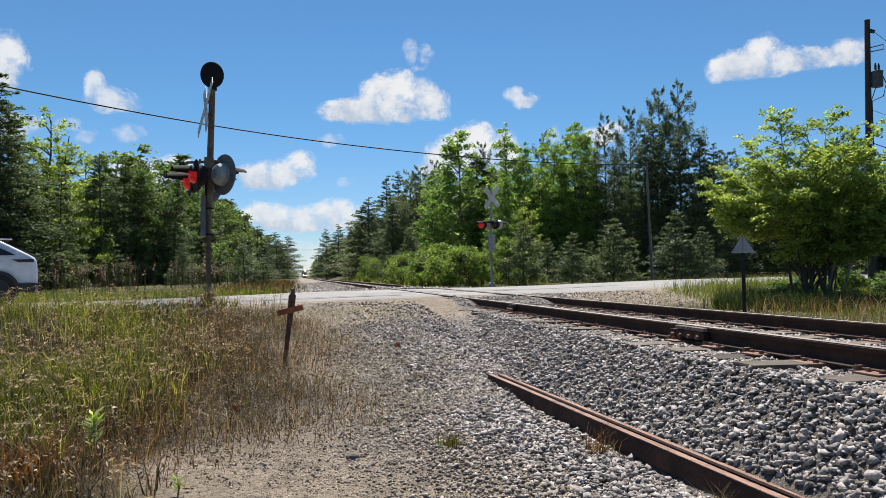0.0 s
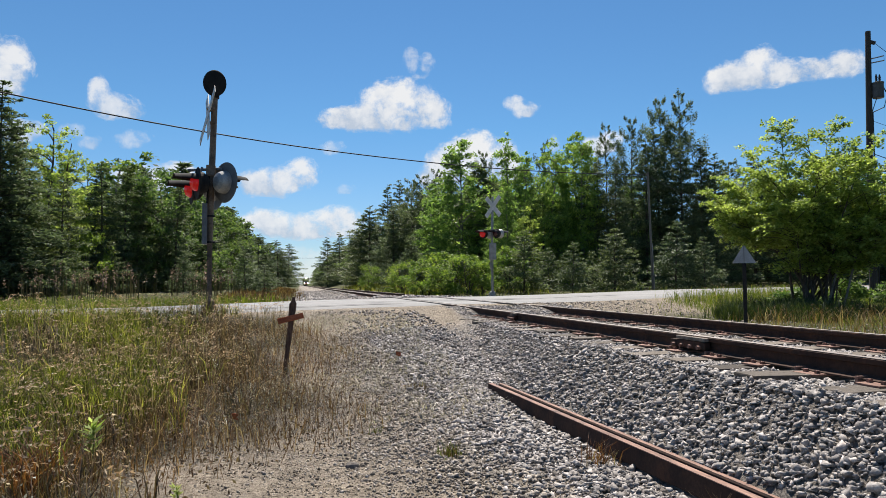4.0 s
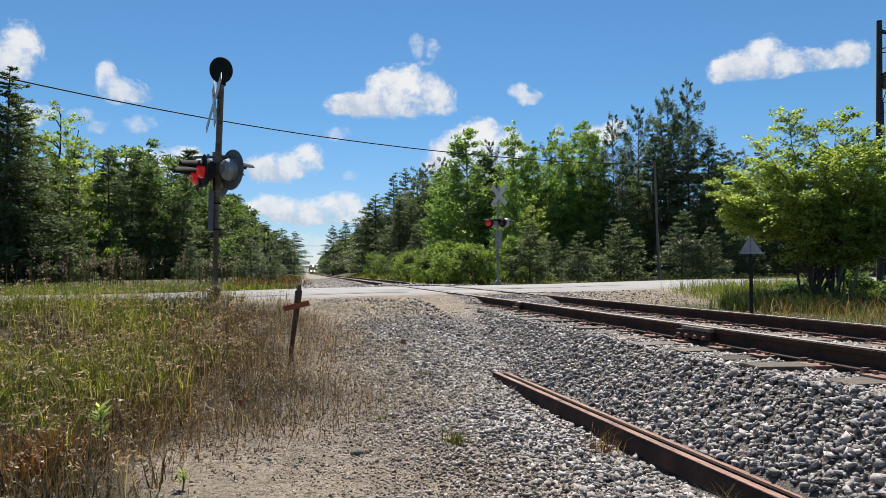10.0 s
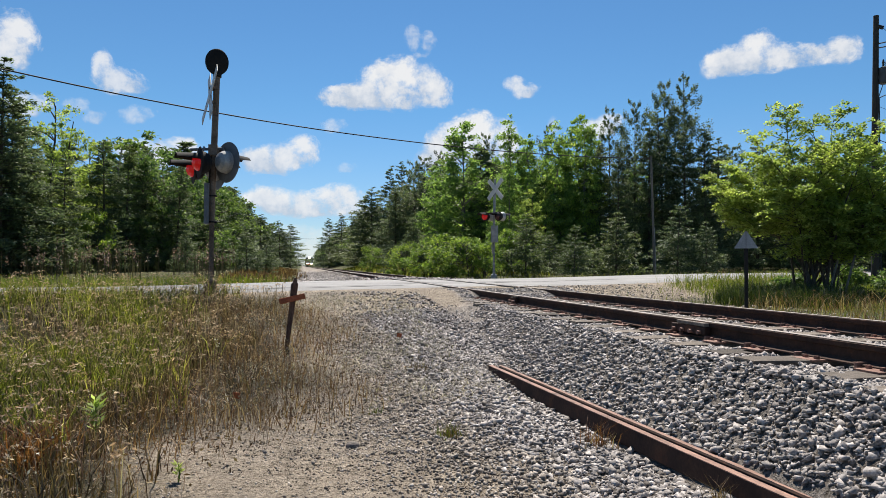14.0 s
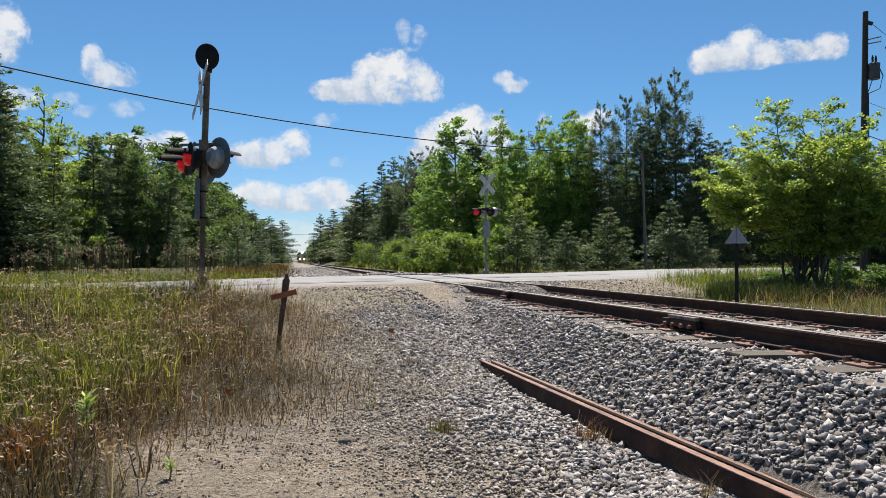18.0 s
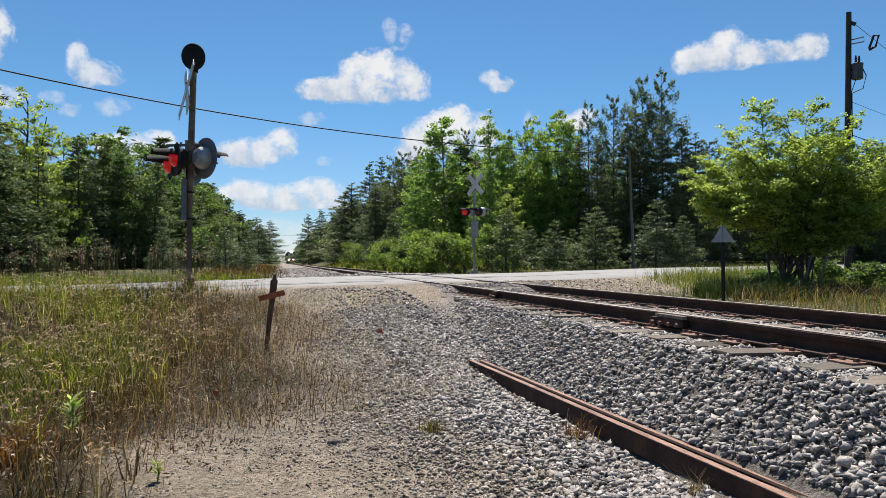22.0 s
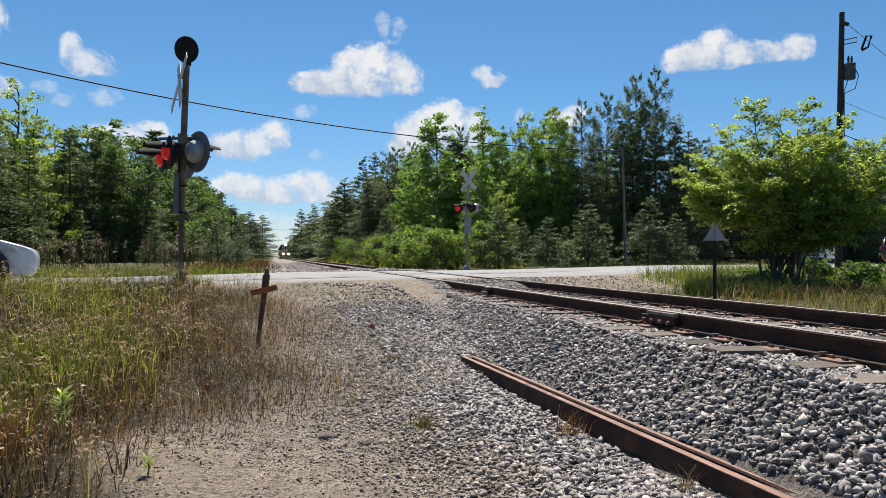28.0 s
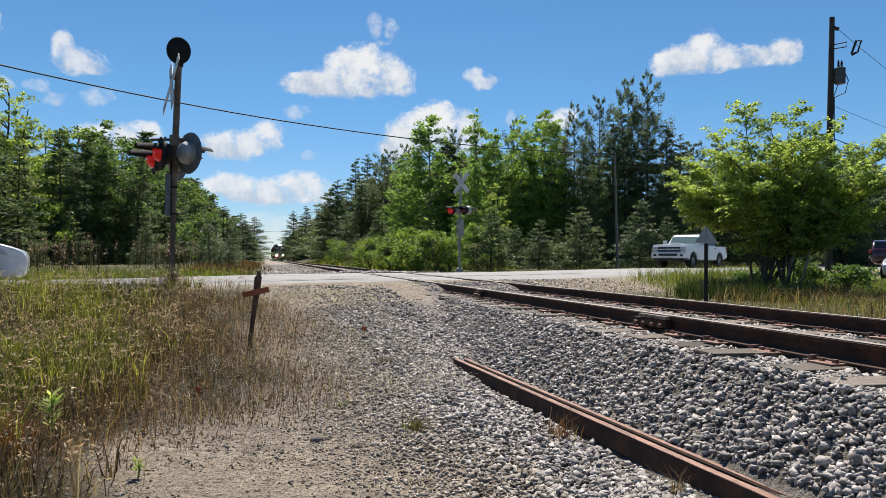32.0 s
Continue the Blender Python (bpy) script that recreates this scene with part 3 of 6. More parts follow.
def build_stones():
    rng = np.random.default_rng(4)
    n = 112000
    x, y = rng.uniform(0.5, 6.0, n), 2.2 + 12.2 * rng.uniform(0, 1, n) ** 1.3
    keep = rng.uniform(0, 1, n) < sstep(0.75, 1.8, x + 0.35 * lumps(x, y, 0.8) - 0.15 * sstep(6.5, 7.5, y)) ** 1.3 * sstep(15.0, 12.2, y + 0.6 * lumps(x, y, 1.1))
    keep &= ~((np.abs(np.abs(x - TRACK_X) - 0.7525) < 0.09))
    lx = 1.87 + (6.8 - y) * 0.05
    keep &= ~((y < 6.8) & (x > lx - 0.005) & (x < lx + 0.165))
    for ty in TIE_ROWS:      # tie ends lie bare in the stones
        keep &= ~((np.abs(y - ty) < 0.105) & (x > TRACK_X - 1.2) & (x < TRACK_X + 1.2) & (rng.uniform(0, 1, n) < 0.9))
    keep &= (x > 2.9) | (rng.uniform(0, 1, n) < sstep(11.6, 9.4, y + 0.8 * lumps(x, y, 0.9)))
    x, y = x[keep], y[keep]
    s = rng.choice([0.0115, 0.016, 0.0225], len(x), p=[0.42, 0.40, 0.18])
    stones("ballast_gravel", rng, x, y, ground_z(x, y) + np.where(np.abs(x - TRACK_X) < 1.32, rng.uniform(-0.004, 0.012, len(x)), rng.uniform(-0.1, 1.1, len(x)) * s), s, M_STONE, "grey crushed stone ballast piled along the track", 0.44)
    n = 15000
    x, y = rng.uniform(1.0, 6.2, n), rng.uniform(-5.5, 2.25, n)
    keep = ~(np.abs(np.abs(x - TRACK_X) - 0.7525) < 0.09)
    keep &= ~((y > 1.95) & (x > 2.05) & (x < 2.25)) & (rng.uniform(0, 1, n) < sstep(1.0, 1.7, x + 0.3 * lumps(x, y, 0.8)))
    x, y = x[keep], y[keep]
    stones("ballast_gravel", rng, x, y, ground_z(x, y) + 0.006, rng.choice([0.02, 0.028], len(x)), M_STONE, "grey crushed stone ballast along the track", 0.4)
    n = 66000
    x, y = rng.uniform(-1.0, 2.3, n), 2.2 + 11.6 * rng.uniform(0, 1, n) ** 1.35
    keep = rng.uniform(0, 1, n) < 0.12 + 0.88 * sstep(-0.5, 0.9, x + 0.4 * lumps(x, y, 0.8) + 0.12 * np.clip(y - 4, 0, 3))
    lx = 1.87 + (6.8 - y) * 0.05
    keep &= ~((y < 6.8) & (x > lx - 0.005))
    keep &= rng.uniform(0, 1, n) < 1 - 0.85 * sstep(9.5, 11.0, y + 0.6 * lumps(x, y, 0.9))
    x, y = x[keep], y[keep]
    s = rng.choice([0.006, 0.009, 0.013, 0.018], len(x), p=[0.28, 0.34, 0.26, 0.12])
    s = (0.85 + 0.3 * sstep(5, 8, y)) * s * (0.5 + 0.5 * sstep(-0.2, 1.1, x + 0.3 * lumps(x, y, 0.8))) * (1 + 0.2 * sstep(0.7, 1.4, x + 0.2 * lumps(x, y, 1.1)))
    stony = x + 0.35 * lumps(x, y, 0.9) + 0.1 * np.clip(y - 5, 0, 4) > 1.3
    dull = rng.uniform(0, 1, len(x)) < 0.42
    for pick, mat, label in ((stony & ~dull, M_STONE, "loose grey gravel at the foot of the ballast"), (stony & dull, M_DARKSTONE, "darker stones among the loose grey gravel"), (~stony, M_PEBBLE, "loose gravel scattered over the sandy path")):
        stones("scattered_gravel", rng, x[pick], y[pick], ground_z(x[pick], y[pick]) + 0.5 * s[pick], s[pick], mat, label, 0.62)
    n = 26000
    x, y = rng.uniform(-1.9, 1.3, n), 2.2 + 5.0 * rng.uniform(0, 1, n) ** 1.3
    keep = rng.uniform(0, 1, n) < 0.45 + 0.5 * lumps(x, y, 1.7)
    x, y = x[keep], y[keep]
    stones("sandy_clods", rng, x, y, ground_z(x, y) + 0.002, rng.choice([0.0035, 0.005, 0.008], len(x), p=[0.5, 0.35, 0.15]), M_CLOD, "crumbled clods of sandy earth on the path", 0.8)
    n = 9000
    x, y = rng.uniform(5.3, 11.5, n), rng.uniform(6, 18, n)
    keep = rng.uniform(0, 1, n) < sstep(11.0, 7.5, x + 0.8 * lumps(x, y, 0.7))
    keep &= road_away(x, y)[0] > 3.8
    x, y = x[keep], y[keep]
    stones("shoulder_gravel", rng, x, y, ground_z(x, y) + 0.004, rng.choice([0.012, 0.018, 0.026], len(x)), M_PEBBLE, "beige gravel on the shoulder between track and road")
    n = 6000
    x, y = rng.uniform(-0.2, 6.6, n), 24.6 + 60 * rng.uniform(0, 1, n) ** 1.8
    keep = ~(np.abs(np.abs(x - TRACK_X) - 0.7525) < 0.09)
    keep &= road_away(x, y)[0] > 3.9
    x, y = x[keep], y[keep]
    stones("far_ballast_gravel", rng, x, y, ground_z(x, y) + 0.01, np.full(len(x), 0.055), M_STONE, "grey crushed stone ballast beyond the crossing")


def loose_rail():
    """A rail that lies on its side along the foot of the ballast, its foot towards the path."""
    a, b = Vector((1.87, 6.80, -0.615)), Vector((2.11, 2.0, -0.615))
    d = b - a
    prof = [(0, -0.06), (0, 0.055), (-0.004, 0.06), (-0.048, 0.06), (-0.054, 0.052), (-0.054, 0.015), (-0.108, 0.015), (-0.108, 0.046),
            (-0.114, 0.054), (-0.15, 0.054), (-0.155, 0.048), (-0.155, -0.06)]
    t = thing("loose_rail", None, "rusty loose rail lying on its side in the gravel", "rail")
    ob = part("rail_body", prism(prof, 0, d.length, cuts=4), M_RUST, t, "dark rusted rail on its side")
    ob.matrix_basis = Matrix.Translation(a) @ pose(0, 0, 0, 0, 0, math.degrees(math.atan2(-d.x, d.y)))
    # sunlight on the upward faces is put into these strips' lighter rust colour
    for x0, x1, z in ((-0.0475, -0.0005, 0.0602), (-0.149, -0.1145, 0.0542)):
        part("worn_edge", cube(x0, x1, 0.003, d.length - 0.003, z - 0.003, z + 0.0025, bevel=0.001), M_LOOSE_LIT, t, "rusty edge coloured lighter for its sunlit top", at=ob.matrix_basis)
    for k, yy in enumerate((0.18, 4.6)):
        part("bolt_hole_rim", lathe([(0.012, 0), (0.02, 0.004), (0.02, 0.012), (0.012, 0.012)], 10, pose(-0.09, yy, 0.008)), M_RUST, t, at=ob.matrix_basis)
    return t


build_ground()
build_road()
build_track()
build_stones()
loose_rail()


# ---- trees, shrubs and grass ----
def blades(c, u, w):
    """Diamond leaves at centres c with half-axes u and w."""
    n = len(c)
    v = np.stack([c - u, c - w, c + u, c + w], 1).reshape(-1, 3)
    return v, np.arange(4 * n).reshape(n, 4)


def unit(v):
    return v / np.maximum(np.linalg.norm(v, axis=-1, keepdims=True), 1e-9)


def leaves_at(rng, c, size, narrow=0.5, up=0.9):
    n = len(c)
    nrm = unit(rng.normal(size=(n, 3)) + np.array([0, 0, up]))
    u = unit(np.cross(nrm, rng.normal(size=(n, 3))))
    w = np.cross(nrm, u)
    s = size * rng.uniform(0.6, 1.35, n)[:, None]
    return blades(c, u * s, w * s * narrow)


def broadleaf(seed, H, W, clumps=60, per=90, leaf=0.11, base=0.22, stems=1, lean=0.06, bias=0.72, zpow=0.8, flat=0.62, point=0.0, shoots=0, cone=False):
    """Trunk with limbs and a crown of clumped leaves; returns (wood bmesh, crown mesh)."""
    rng = np.random.default_rng(seed)
    zb = base * H
    bm = bmesh.new()
    tops = []
    for s in range(stems):
        az = rng.uniform(0, 6.28)
        spread = lean * H * (1 if stems == 1 else 2.6)
        pts = [(0.12 * math.cos(az) * (stems > 1), 0.12 * math.sin(az) * (stems > 1), -0.3)]
        for k in range(1, 6):
            t = k / 5
            pts.append((spread * math.cos(az) * t + rng.normal() * 0.02 * H * t, spread * math.sin(az) * t + rng.normal() * 0.02 * H * t, 0.86 * H * t))
        r0 = 0.014 * H / (stems ** 0.5) + 0.02
        tube(pts, [r0 * (1 - 0.85 * k / 5) for k in range(6)], 7, bm)
        tops.append(pts)
    z = zb + (H - zb) * rng.uniform(0.0, 1, clumps) ** zpow
    if cone:
        z = zb + (H - zb) * (1 - rng.uniform(0, 1, clumps) ** 0.62)
    t = (z - zb) / (H - zb)
    rad = 0.5 * W * np.sin(np.pi * np.clip(0.12 + 0.82 * t, 0, 1)) ** 0.65 * (1 - point * t ** 1.6) * rng.uniform(bias - 0.35, 1.08, clumps) ** 0.8
    if cone:
        rad = 0.5 * W * (1 - t) ** 0.5 * (0.5 + 0.5 * np.minimum(1, t * 4)) * rng.uniform(0.2, 1.08, clumps) ** 0.65
    ang = rng.uniform(0, 2 * np.pi, clumps)
    lob = 1 + 0.22 * np.sin(ang * 3 + seed) + 0.12 * np.sin(ang * 5 + 2 * seed)
    cc = np.stack([rad * lob * np.cos(ang), rad * lob * np.sin(ang), z], -1)
    if shoots:
        k = rng.choice(clumps, shoots, replace=False)
        for j in range(5):      # upright shoots that break the outline
            up = cc[k] * np.array([0.9, 0.9, 1]) + np.stack([rng.normal(size=shoots) * 0.05, rng.normal(size=shoots) * 0.05, np.full(shoots, 0.14 * j + 0.1)], -1)
            cc = np.concatenate([cc, up])
    for k in range(min(clumps, 16 * stems)):
        p = cc[k]
        st = tops[k % stems]
        zz = max(zb * 0.7, p[2] - rng.uniform(0.4, 0.9) * math.hypot(p[0], p[1]) - 0.1)
        f = min(4.99, zz / (0.86 * H) * 5)
        i = int(f)
        s = Vector(st[i]).lerp(Vector(st[i + 1]), f - i)
        e = Vector(p)
        mid = s.lerp(e, 0.55) + Vector((0, 0, 0.12 * (e - s).length))
        r = 0.0045 * H + 0.006
        tube([s, mid, e], [r, r * 0.6, r * 0.2], 4, bm)
    clumps_all = len(cc)
    cs = W * 0.085 * rng.uniform(0.6, 1.4, clumps_all)
    cs[clumps:] *= 0.45
    if cone:
        cs *= 1.1 - 0.45 * t
    many = rng.integers(int(per * 0.6), int(per * 1.4), clumps_all)
    many[clumps:] //= 4
    idx = np.repeat(np.arange(clumps_all), many)
    g = rng.normal(size=(len(idx), 3))
    g = unit(g) * np.abs(rng.normal(0.9, 0.35, len(idx)))[:, None]
    c = cc[idx] + g * cs[idx][:, None] * np.array([1.15, 1.15, flat])
    v, f = leaves_at(rng, c, leaf)
    return bm, mesh_np("crown", v, f)


def conifer(seed, H, W, base=0.08, whorls=22, per=6, tuft=30, needle=0.14, droop=0.25, shape=1.0, ragged=0.25, width=0.2):
    """Straight trunk with whorls of needle-clad branches; shape > 1 pulls the crown to the top."""
    rng = np.random.default_rng(seed)
    bm = bmesh.new()
    sway = rng.normal(size=2) * 0.012 * H
    trunk = [(sway[0] * t * t, sway[1] * t * t, -0.3 + (H + 0.25) * t) for t in np.linspace(0, 1, 6)]
    tube(trunk, [(0.011 * H + 0.02) * (1 - 0.9 * k / 5) for k in range(6)], 7, bm)
    C, U, Wd = [], [], []
    for k in range(whorls):
        t = (k + rng.uniform(-0.3, 0.3)) / whorls
        t = min(max(t, 0), 0.985)
        z = H * (base + (1 - base) * t)
        prof = (1 - t) ** 0.75 if shape <= 1 else min(1.0, 1.35 * (1 - t) ** 0.55) * (0.45 + 0.55 * min(1, t * 3))
        n = max(3, per - int(2 * t))
        off = rng.uniform(0, 6.28)
        for b in range(n):
            zb = z + rng.uniform(-0.6, 0.6) * H * (1 - base) / whorls
            ln = 0.5 * W * prof * rng.uniform(1 - ragged * 1.6, 1 + ragged) + 0.12
            az = off + 6.283 * b / n + rng.normal() * 0.25
            d = np.array([math.cos(az), math.sin(az), 0.0])
            rise = (0.55 - droop * 2.2 * (1 - t)) if shape <= 1 else 0.45 + 0.6 * t
            s = np.array([sway[0] * (z / H) ** 2, sway[1] * (z / H) ** 2, zb])
            e = s + d * ln + np.array([0, 0, ln * rise * 0.6])
            if ln > 0.4 and (k + b) % 2 == 0:
                tube([tuple(s), tuple(s + (e - s) * 0.95)], [0.0022 * H, 0.0008 * H], 3, bm)
            m = max(6, int(tuft * ln / (0.5 * W) * rng.uniform(0.7, 1.2)))
            a = rng.uniform(0.18 if shape <= 1 else 0.45, 1.0, m) ** 0.8
            side = np.array([-d[1], d[0], 0])
            fan = width * ln * (1.05 - a * 0.75)
            lat = rng.normal(size=m) * fan
            c = s + a[:, None] * (e - s) + side * lat[:, None] + np.array([0, 0, 1.0]) * (rng.normal(size=m) * (0.045 if shape <= 1 else 0.12) * ln + 0.06 * np.sin(a * 3) * ln)[:, None]
            u = unit(d + side * (np.sign(lat) * rng.uniform(0.2, 1.0, m))[:, None] + rng.normal(size=(m, 3)) * 0.55 + np.array([0, 0, 0.15]))
            wv = unit(np.cross(u, rng.normal(size=(m, 3)) * 0.6 + np.array([0, 0, 1.0])))
            sz = needle * rng.uniform(0.7, 1.4, m)[:, None]
            C.append(c), U.append(u * sz), Wd.append(wv * sz * 0.30)
    v, f = blades(np.concatenate(C), np.concatenate(U), np.concatenate(Wd))
    return bm, mesh_np("crown", v, f)


KINDS = {}


def prototype(kind, name, label, category, bark, leaf, wood, crown, H):
    t = thing(name, pose(0, -120 - 8 * len(KINDS), float(ground_z(0, -120.0))), label, category)
    part("trunk", wood, bark, t)
    part("crown", crown, leaf, t)
    KINDS[kind] = (t, H)


def make_prototypes():
    far = dict(whorls=17, per=7, tuft=14, needle=0.40, width=0.3)
    for i, s in enumerate((1, 2, 3)):
        prototype(f"pine{i}", "pine_tree", "dark green pine with dense drooping boughs at the wood's edge", "pine tree", M_BARK, M_PINE,
                  *conifer(s, 10, 4.6, 0.03, 25, 8, 165, 0.095, ragged=0.4, width=0.27), 10)
    for i, s in enumerate((4, 5)):
        prototype(f"jack{i}", "tall_pine_tree", "tall ragged dark pine with an open crown against the sky", "pine tree", M_BARK, M_PINE,
                  *conifer(s, 14, 5.0, 0.10, 21, 6, 260, 0.115, shape=2.0, ragged=0.5, width=0.26), 14)
    for i, s in enumerate((6, 7, 8)):
        prototype(f"birch{i}", "birch_tree", "slender fresh green broadleaf tree among the pines", "tree", M_BARKP, M_BIRCH,
                  *broadleaf(s, 11, 4.4, 260, 52, 0.10, 0.04, lean=0.02, zpow=0.95, cone=True), 11)
    for i, s in enumerate((9, 10)):
        prototype(f"yellow{i}", "aspen_tree", "thin yellow-green broadleaf tree with an open crown", "tree", M_BARK, M_LEAFY,
                  *broadleaf(s, 11, 4.0, 120, 44, 0.09, 0.1, lean=0.03, zpow=1.0, cone=True), 11)
    for i, s in enumerate((11, 12)):
        prototype(f"dark{i}", "oak_tree", "dense dark green broadleaf tree at the wood's edge", "tree", M_BARK, M_LEAF,
                  *broadleaf(s, 8, 5.0, 110, 70, 0.11, 0.02, lean=0.02), 8)
    for i, s in enumerate((13, 14)):
        prototype(f"young{i}", "young_pine_tree", "young bushy pine with soft grey-green needles", "pine tree", M_BARK, M_PINE,
                  *conifer(s, 4, 2.8, 0.02, 17, 7, 90, 0.075, droop=0.1, ragged=0.3, width=0.3), 4)
    for i, s in enumerate((15, 16)):
        prototype(f"shrub{i}", "shrub", "bright green leafy shrub beside the road", "shrub", M_BARK, M_SHRUB,
                  *broadleaf(s, 2.6, 3.0, 40, 90, 0.07, 0.02, stems=3, lean=0.1, flat=0.9), 2.6)
    for i, s in enumerate((17, 18)):
        prototype(f"farpine{i}", "pine_tree", "pine in the woods along the railway", "pine tree", M_BARK, M_PINE,
                  *conifer(s, 10, 5.2, 0.03, **far), 10)
    prototype("farleaf", "birch_tree", "broadleaf tree in the woods along the railway", "tree", M_BARKP, M_LEAF,
              *broadleaf(19, 10, 5.0, 46, 60, 0.17, 0.02), 10)


TREE_RNG = random.Random(77)


def plant(kind, x, y, h, wide=1.0):
    src, H = KINDS[kind]
    k = h / H
    z = float(ground_z(x, y)) - 0.05
    ob = copy_thing(src, pose(x, y, z, 0, 0, TREE_RNG.uniform(0, 360)))
    ob.scale = (k * wide, k * wide, k)
    return ob


# kind, x, y, height, breadth
LEFT_TREES = [
    ("pine0", -15.1, 34.9, 11.3, 1), ("pine1", -13.7, 35.5, 10.2, 1.15), ("pine0", -13.9, 37.5, 9.4, 1),
    ("pine2", -14.2, 39.5, 8.3, 1), ("yellow0", -13.7, 41.8, 10.7, 0.9), ("yellow1", -13.1, 44.1, 10.4, 0.9),
    ("yellow1", -14.8, 42.5, 10.1, 0.8), ("pine0", -13.2, 37.8, 6.7, 1.1), ("pine1", -12.1, 39.2, 6.2, 1.1),
    ("yellow0", -12.6, 46.3, 8.8, 0.9), ("pine2", -11.5, 44.5, 8, 1.1), ("pine0", -10.8, 46.8, 8.2, 1.1),
    ("pine1", -10.1, 49, 8.4, 1.1), ("dark0", -9.9, 53.1, 8.8, 1), ("pine2", -8.2, 49.3, 7.5, 1.1),
    ("dark0", -10.3, 47.9, 7.5, 0.9), ("dark1", -8.4, 57.4, 7.9, 1.1), ("pine0", -7.5, 61.5, 7.6, 1.2),
    ("dark1", -7.1, 65.6, 7.3, 1), ("pine1", -7, 75.7, 8.8, 1.1), ("pine2", -6.8, 91.8, 8.8, 1.1),
    ("pine0", -6.3, 111.8, 8.6, 1.87), ("pine2", -4, 139.9, 9.4, 1.7), ("pine1", -2.4, 165, 10.2, 1.87),
]
RIGHT_TREES = [
    ("pine0", 7.5, 189.8, 13.7, 1.36), ("pine1", 10.1, 179.7, 13.6, 1.36), ("pine2", 10.6, 124.5, 12.6, 1.7),
    ("pine0", 10.9, 109.5, 12.6, 1.7), ("pine1", 11.5, 91.3, 13.5, 0.9), ("pine2", 12.5, 85.1, 13.1, 0.9),
    ("pine0", 10.4, 77.3, 9, 1.1), ("jack0", 12.8, 79, 12, 1), ("jack1", 13.3, 74.8, 11.9, 1),
    ("jack0", 14.6, 72.5, 12.2, 0.9), ("birch0", 13.7, 58.4, 13.2, 1.25), ("birch1", 12.3, 62.8, 10.4, 1),
    ("jack1", 17.2, 63.7, 12.5, 0.6), ("birch2", 17.7, 57.3, 13.5, 0.85), ("birch1", 18.4, 55, 11.9, 0.8),
    ("birch0", 15.8, 53.7, 7.9, 1), ("pine1", 15.7, 57.9, 7.9, 0.9), ("jack0", 22.8, 61.9, 13.3, 0.6),
    ("birch1", 22.2, 53.6, 13.1, 1), ("birch2", 20.7, 53.1, 10.7, 0.9), ("pine0", 23.1, 51, 10.4, 0.85),
    ("dark1", 19.1, 52.6, 7.4, 0.9),
]
RIGHT_TREES_B = [
    ("jack0", 25.5, 54.3, 13.4, 0.7), ("jack1", 27.3, 53.4, 13.9, 0.62), ("jack1", 30.5, 54, 15.8, 0.62),
    ("jack0", 31.8, 53.2, 16.2, 0.72), ("pine0", 23.9, 49.5, 9.8, 0.85), ("pine1", 26.9, 50.2, 11.8, 0.85),
    ("pine2", 28.8, 51.5, 13.1, 0.85), ("pine0", 29.8, 49.8, 11.8, 0.9), ("birch2", 29.3, 56.9, 10.2, 1),
    ("pine2", 22.6, 52.3, 8.9, 0.8), ("pine1", 32.1, 50.7, 11.7, 0.9), ("pine0", 34.1, 51.8, 11.1, 1.1),
    ("jack1", 39.5, 57.8, 11.3, 1), ("pine1", 38.8, 53.4, 11.1, 1.2), ("pine2", 42.1, 53.4, 11.2, 1.2),
    ("pine0", 42.8, 50.2, 11.1, 1.2), ("birch1", 55.1, 60.7, 12.5, 1.2), ("pine1", 57.8, 61, 12.6, 1.2),
    ("pine2", 57.4, 58.5, 12.8, 1.3), ("pine0", 62.7, 61.8, 13.4, 1.3), ("pine1", 52.7, 60.2, 11.6, 1.3),
    ("pine1", 72, 70, 13.5, 1.4), ("pine0", 77, 73, 14, 1.4), ("pine2", 67, 66.5, 13, 1.3),
    ("birch2", 19.5, 51.5, 12, 0.9), ("birch0", 21.8, 51, 12.8, 0.8), ("birch1", 15.2, 50, 8.5, 1), ("yellow1", 16.6, 49, 6.5, 1.2),
    ("yellow1", 18.4, 50.8, 7.6, 0.9), ("birch0", 16.8, 54.5, 8, 1),
]
EDGE_TREES = [
    ("young0", 7.5, 59.5, 2.5, 1), ("shrub0", 7.4, 49.5, 2.2, 1.2), ("shrub1", 8.1, 43.2, 2.3, 1.3),
    ("shrub0", 8.9, 41, 2.5, 1.3), ("shrub1", 9.8, 39.8, 2.3, 1.3), ("shrub0", 10.7, 39.6, 2, 1),
    ("young0", 9.6, 59.2, 4.4, 1.2), ("shrub1", 13.6, 44, 2.9, 1), ("young1", 13.9, 41.8, 4, 1.15),
    ("young0", 16.7, 40.7, 3.3, 1), ("young1", 19.9, 41.5, 4.2, 1.25), ("young0", 23.7, 40.6, 4.7, 1.1),
    ("young1", 25.2, 39.7, 3.6, 1), ("young0", 19.5, 43.9, 2.8, 1), ("young1", 16.7, 45, 3, 1),
    ("shrub0", 7.5, 74.6, 2.6, 1), ("young1", -2, 42, 1.9, 1.25), ("young0", -3, 40.9, 2.5, 1.3),
    ("young1", -6.9, 44.5, 2.6, 1), ("young0", -10.8, 42.7, 3.1, 1.1), ("shrub1", -11.6, 42.4, 3.4, 0.7),
]


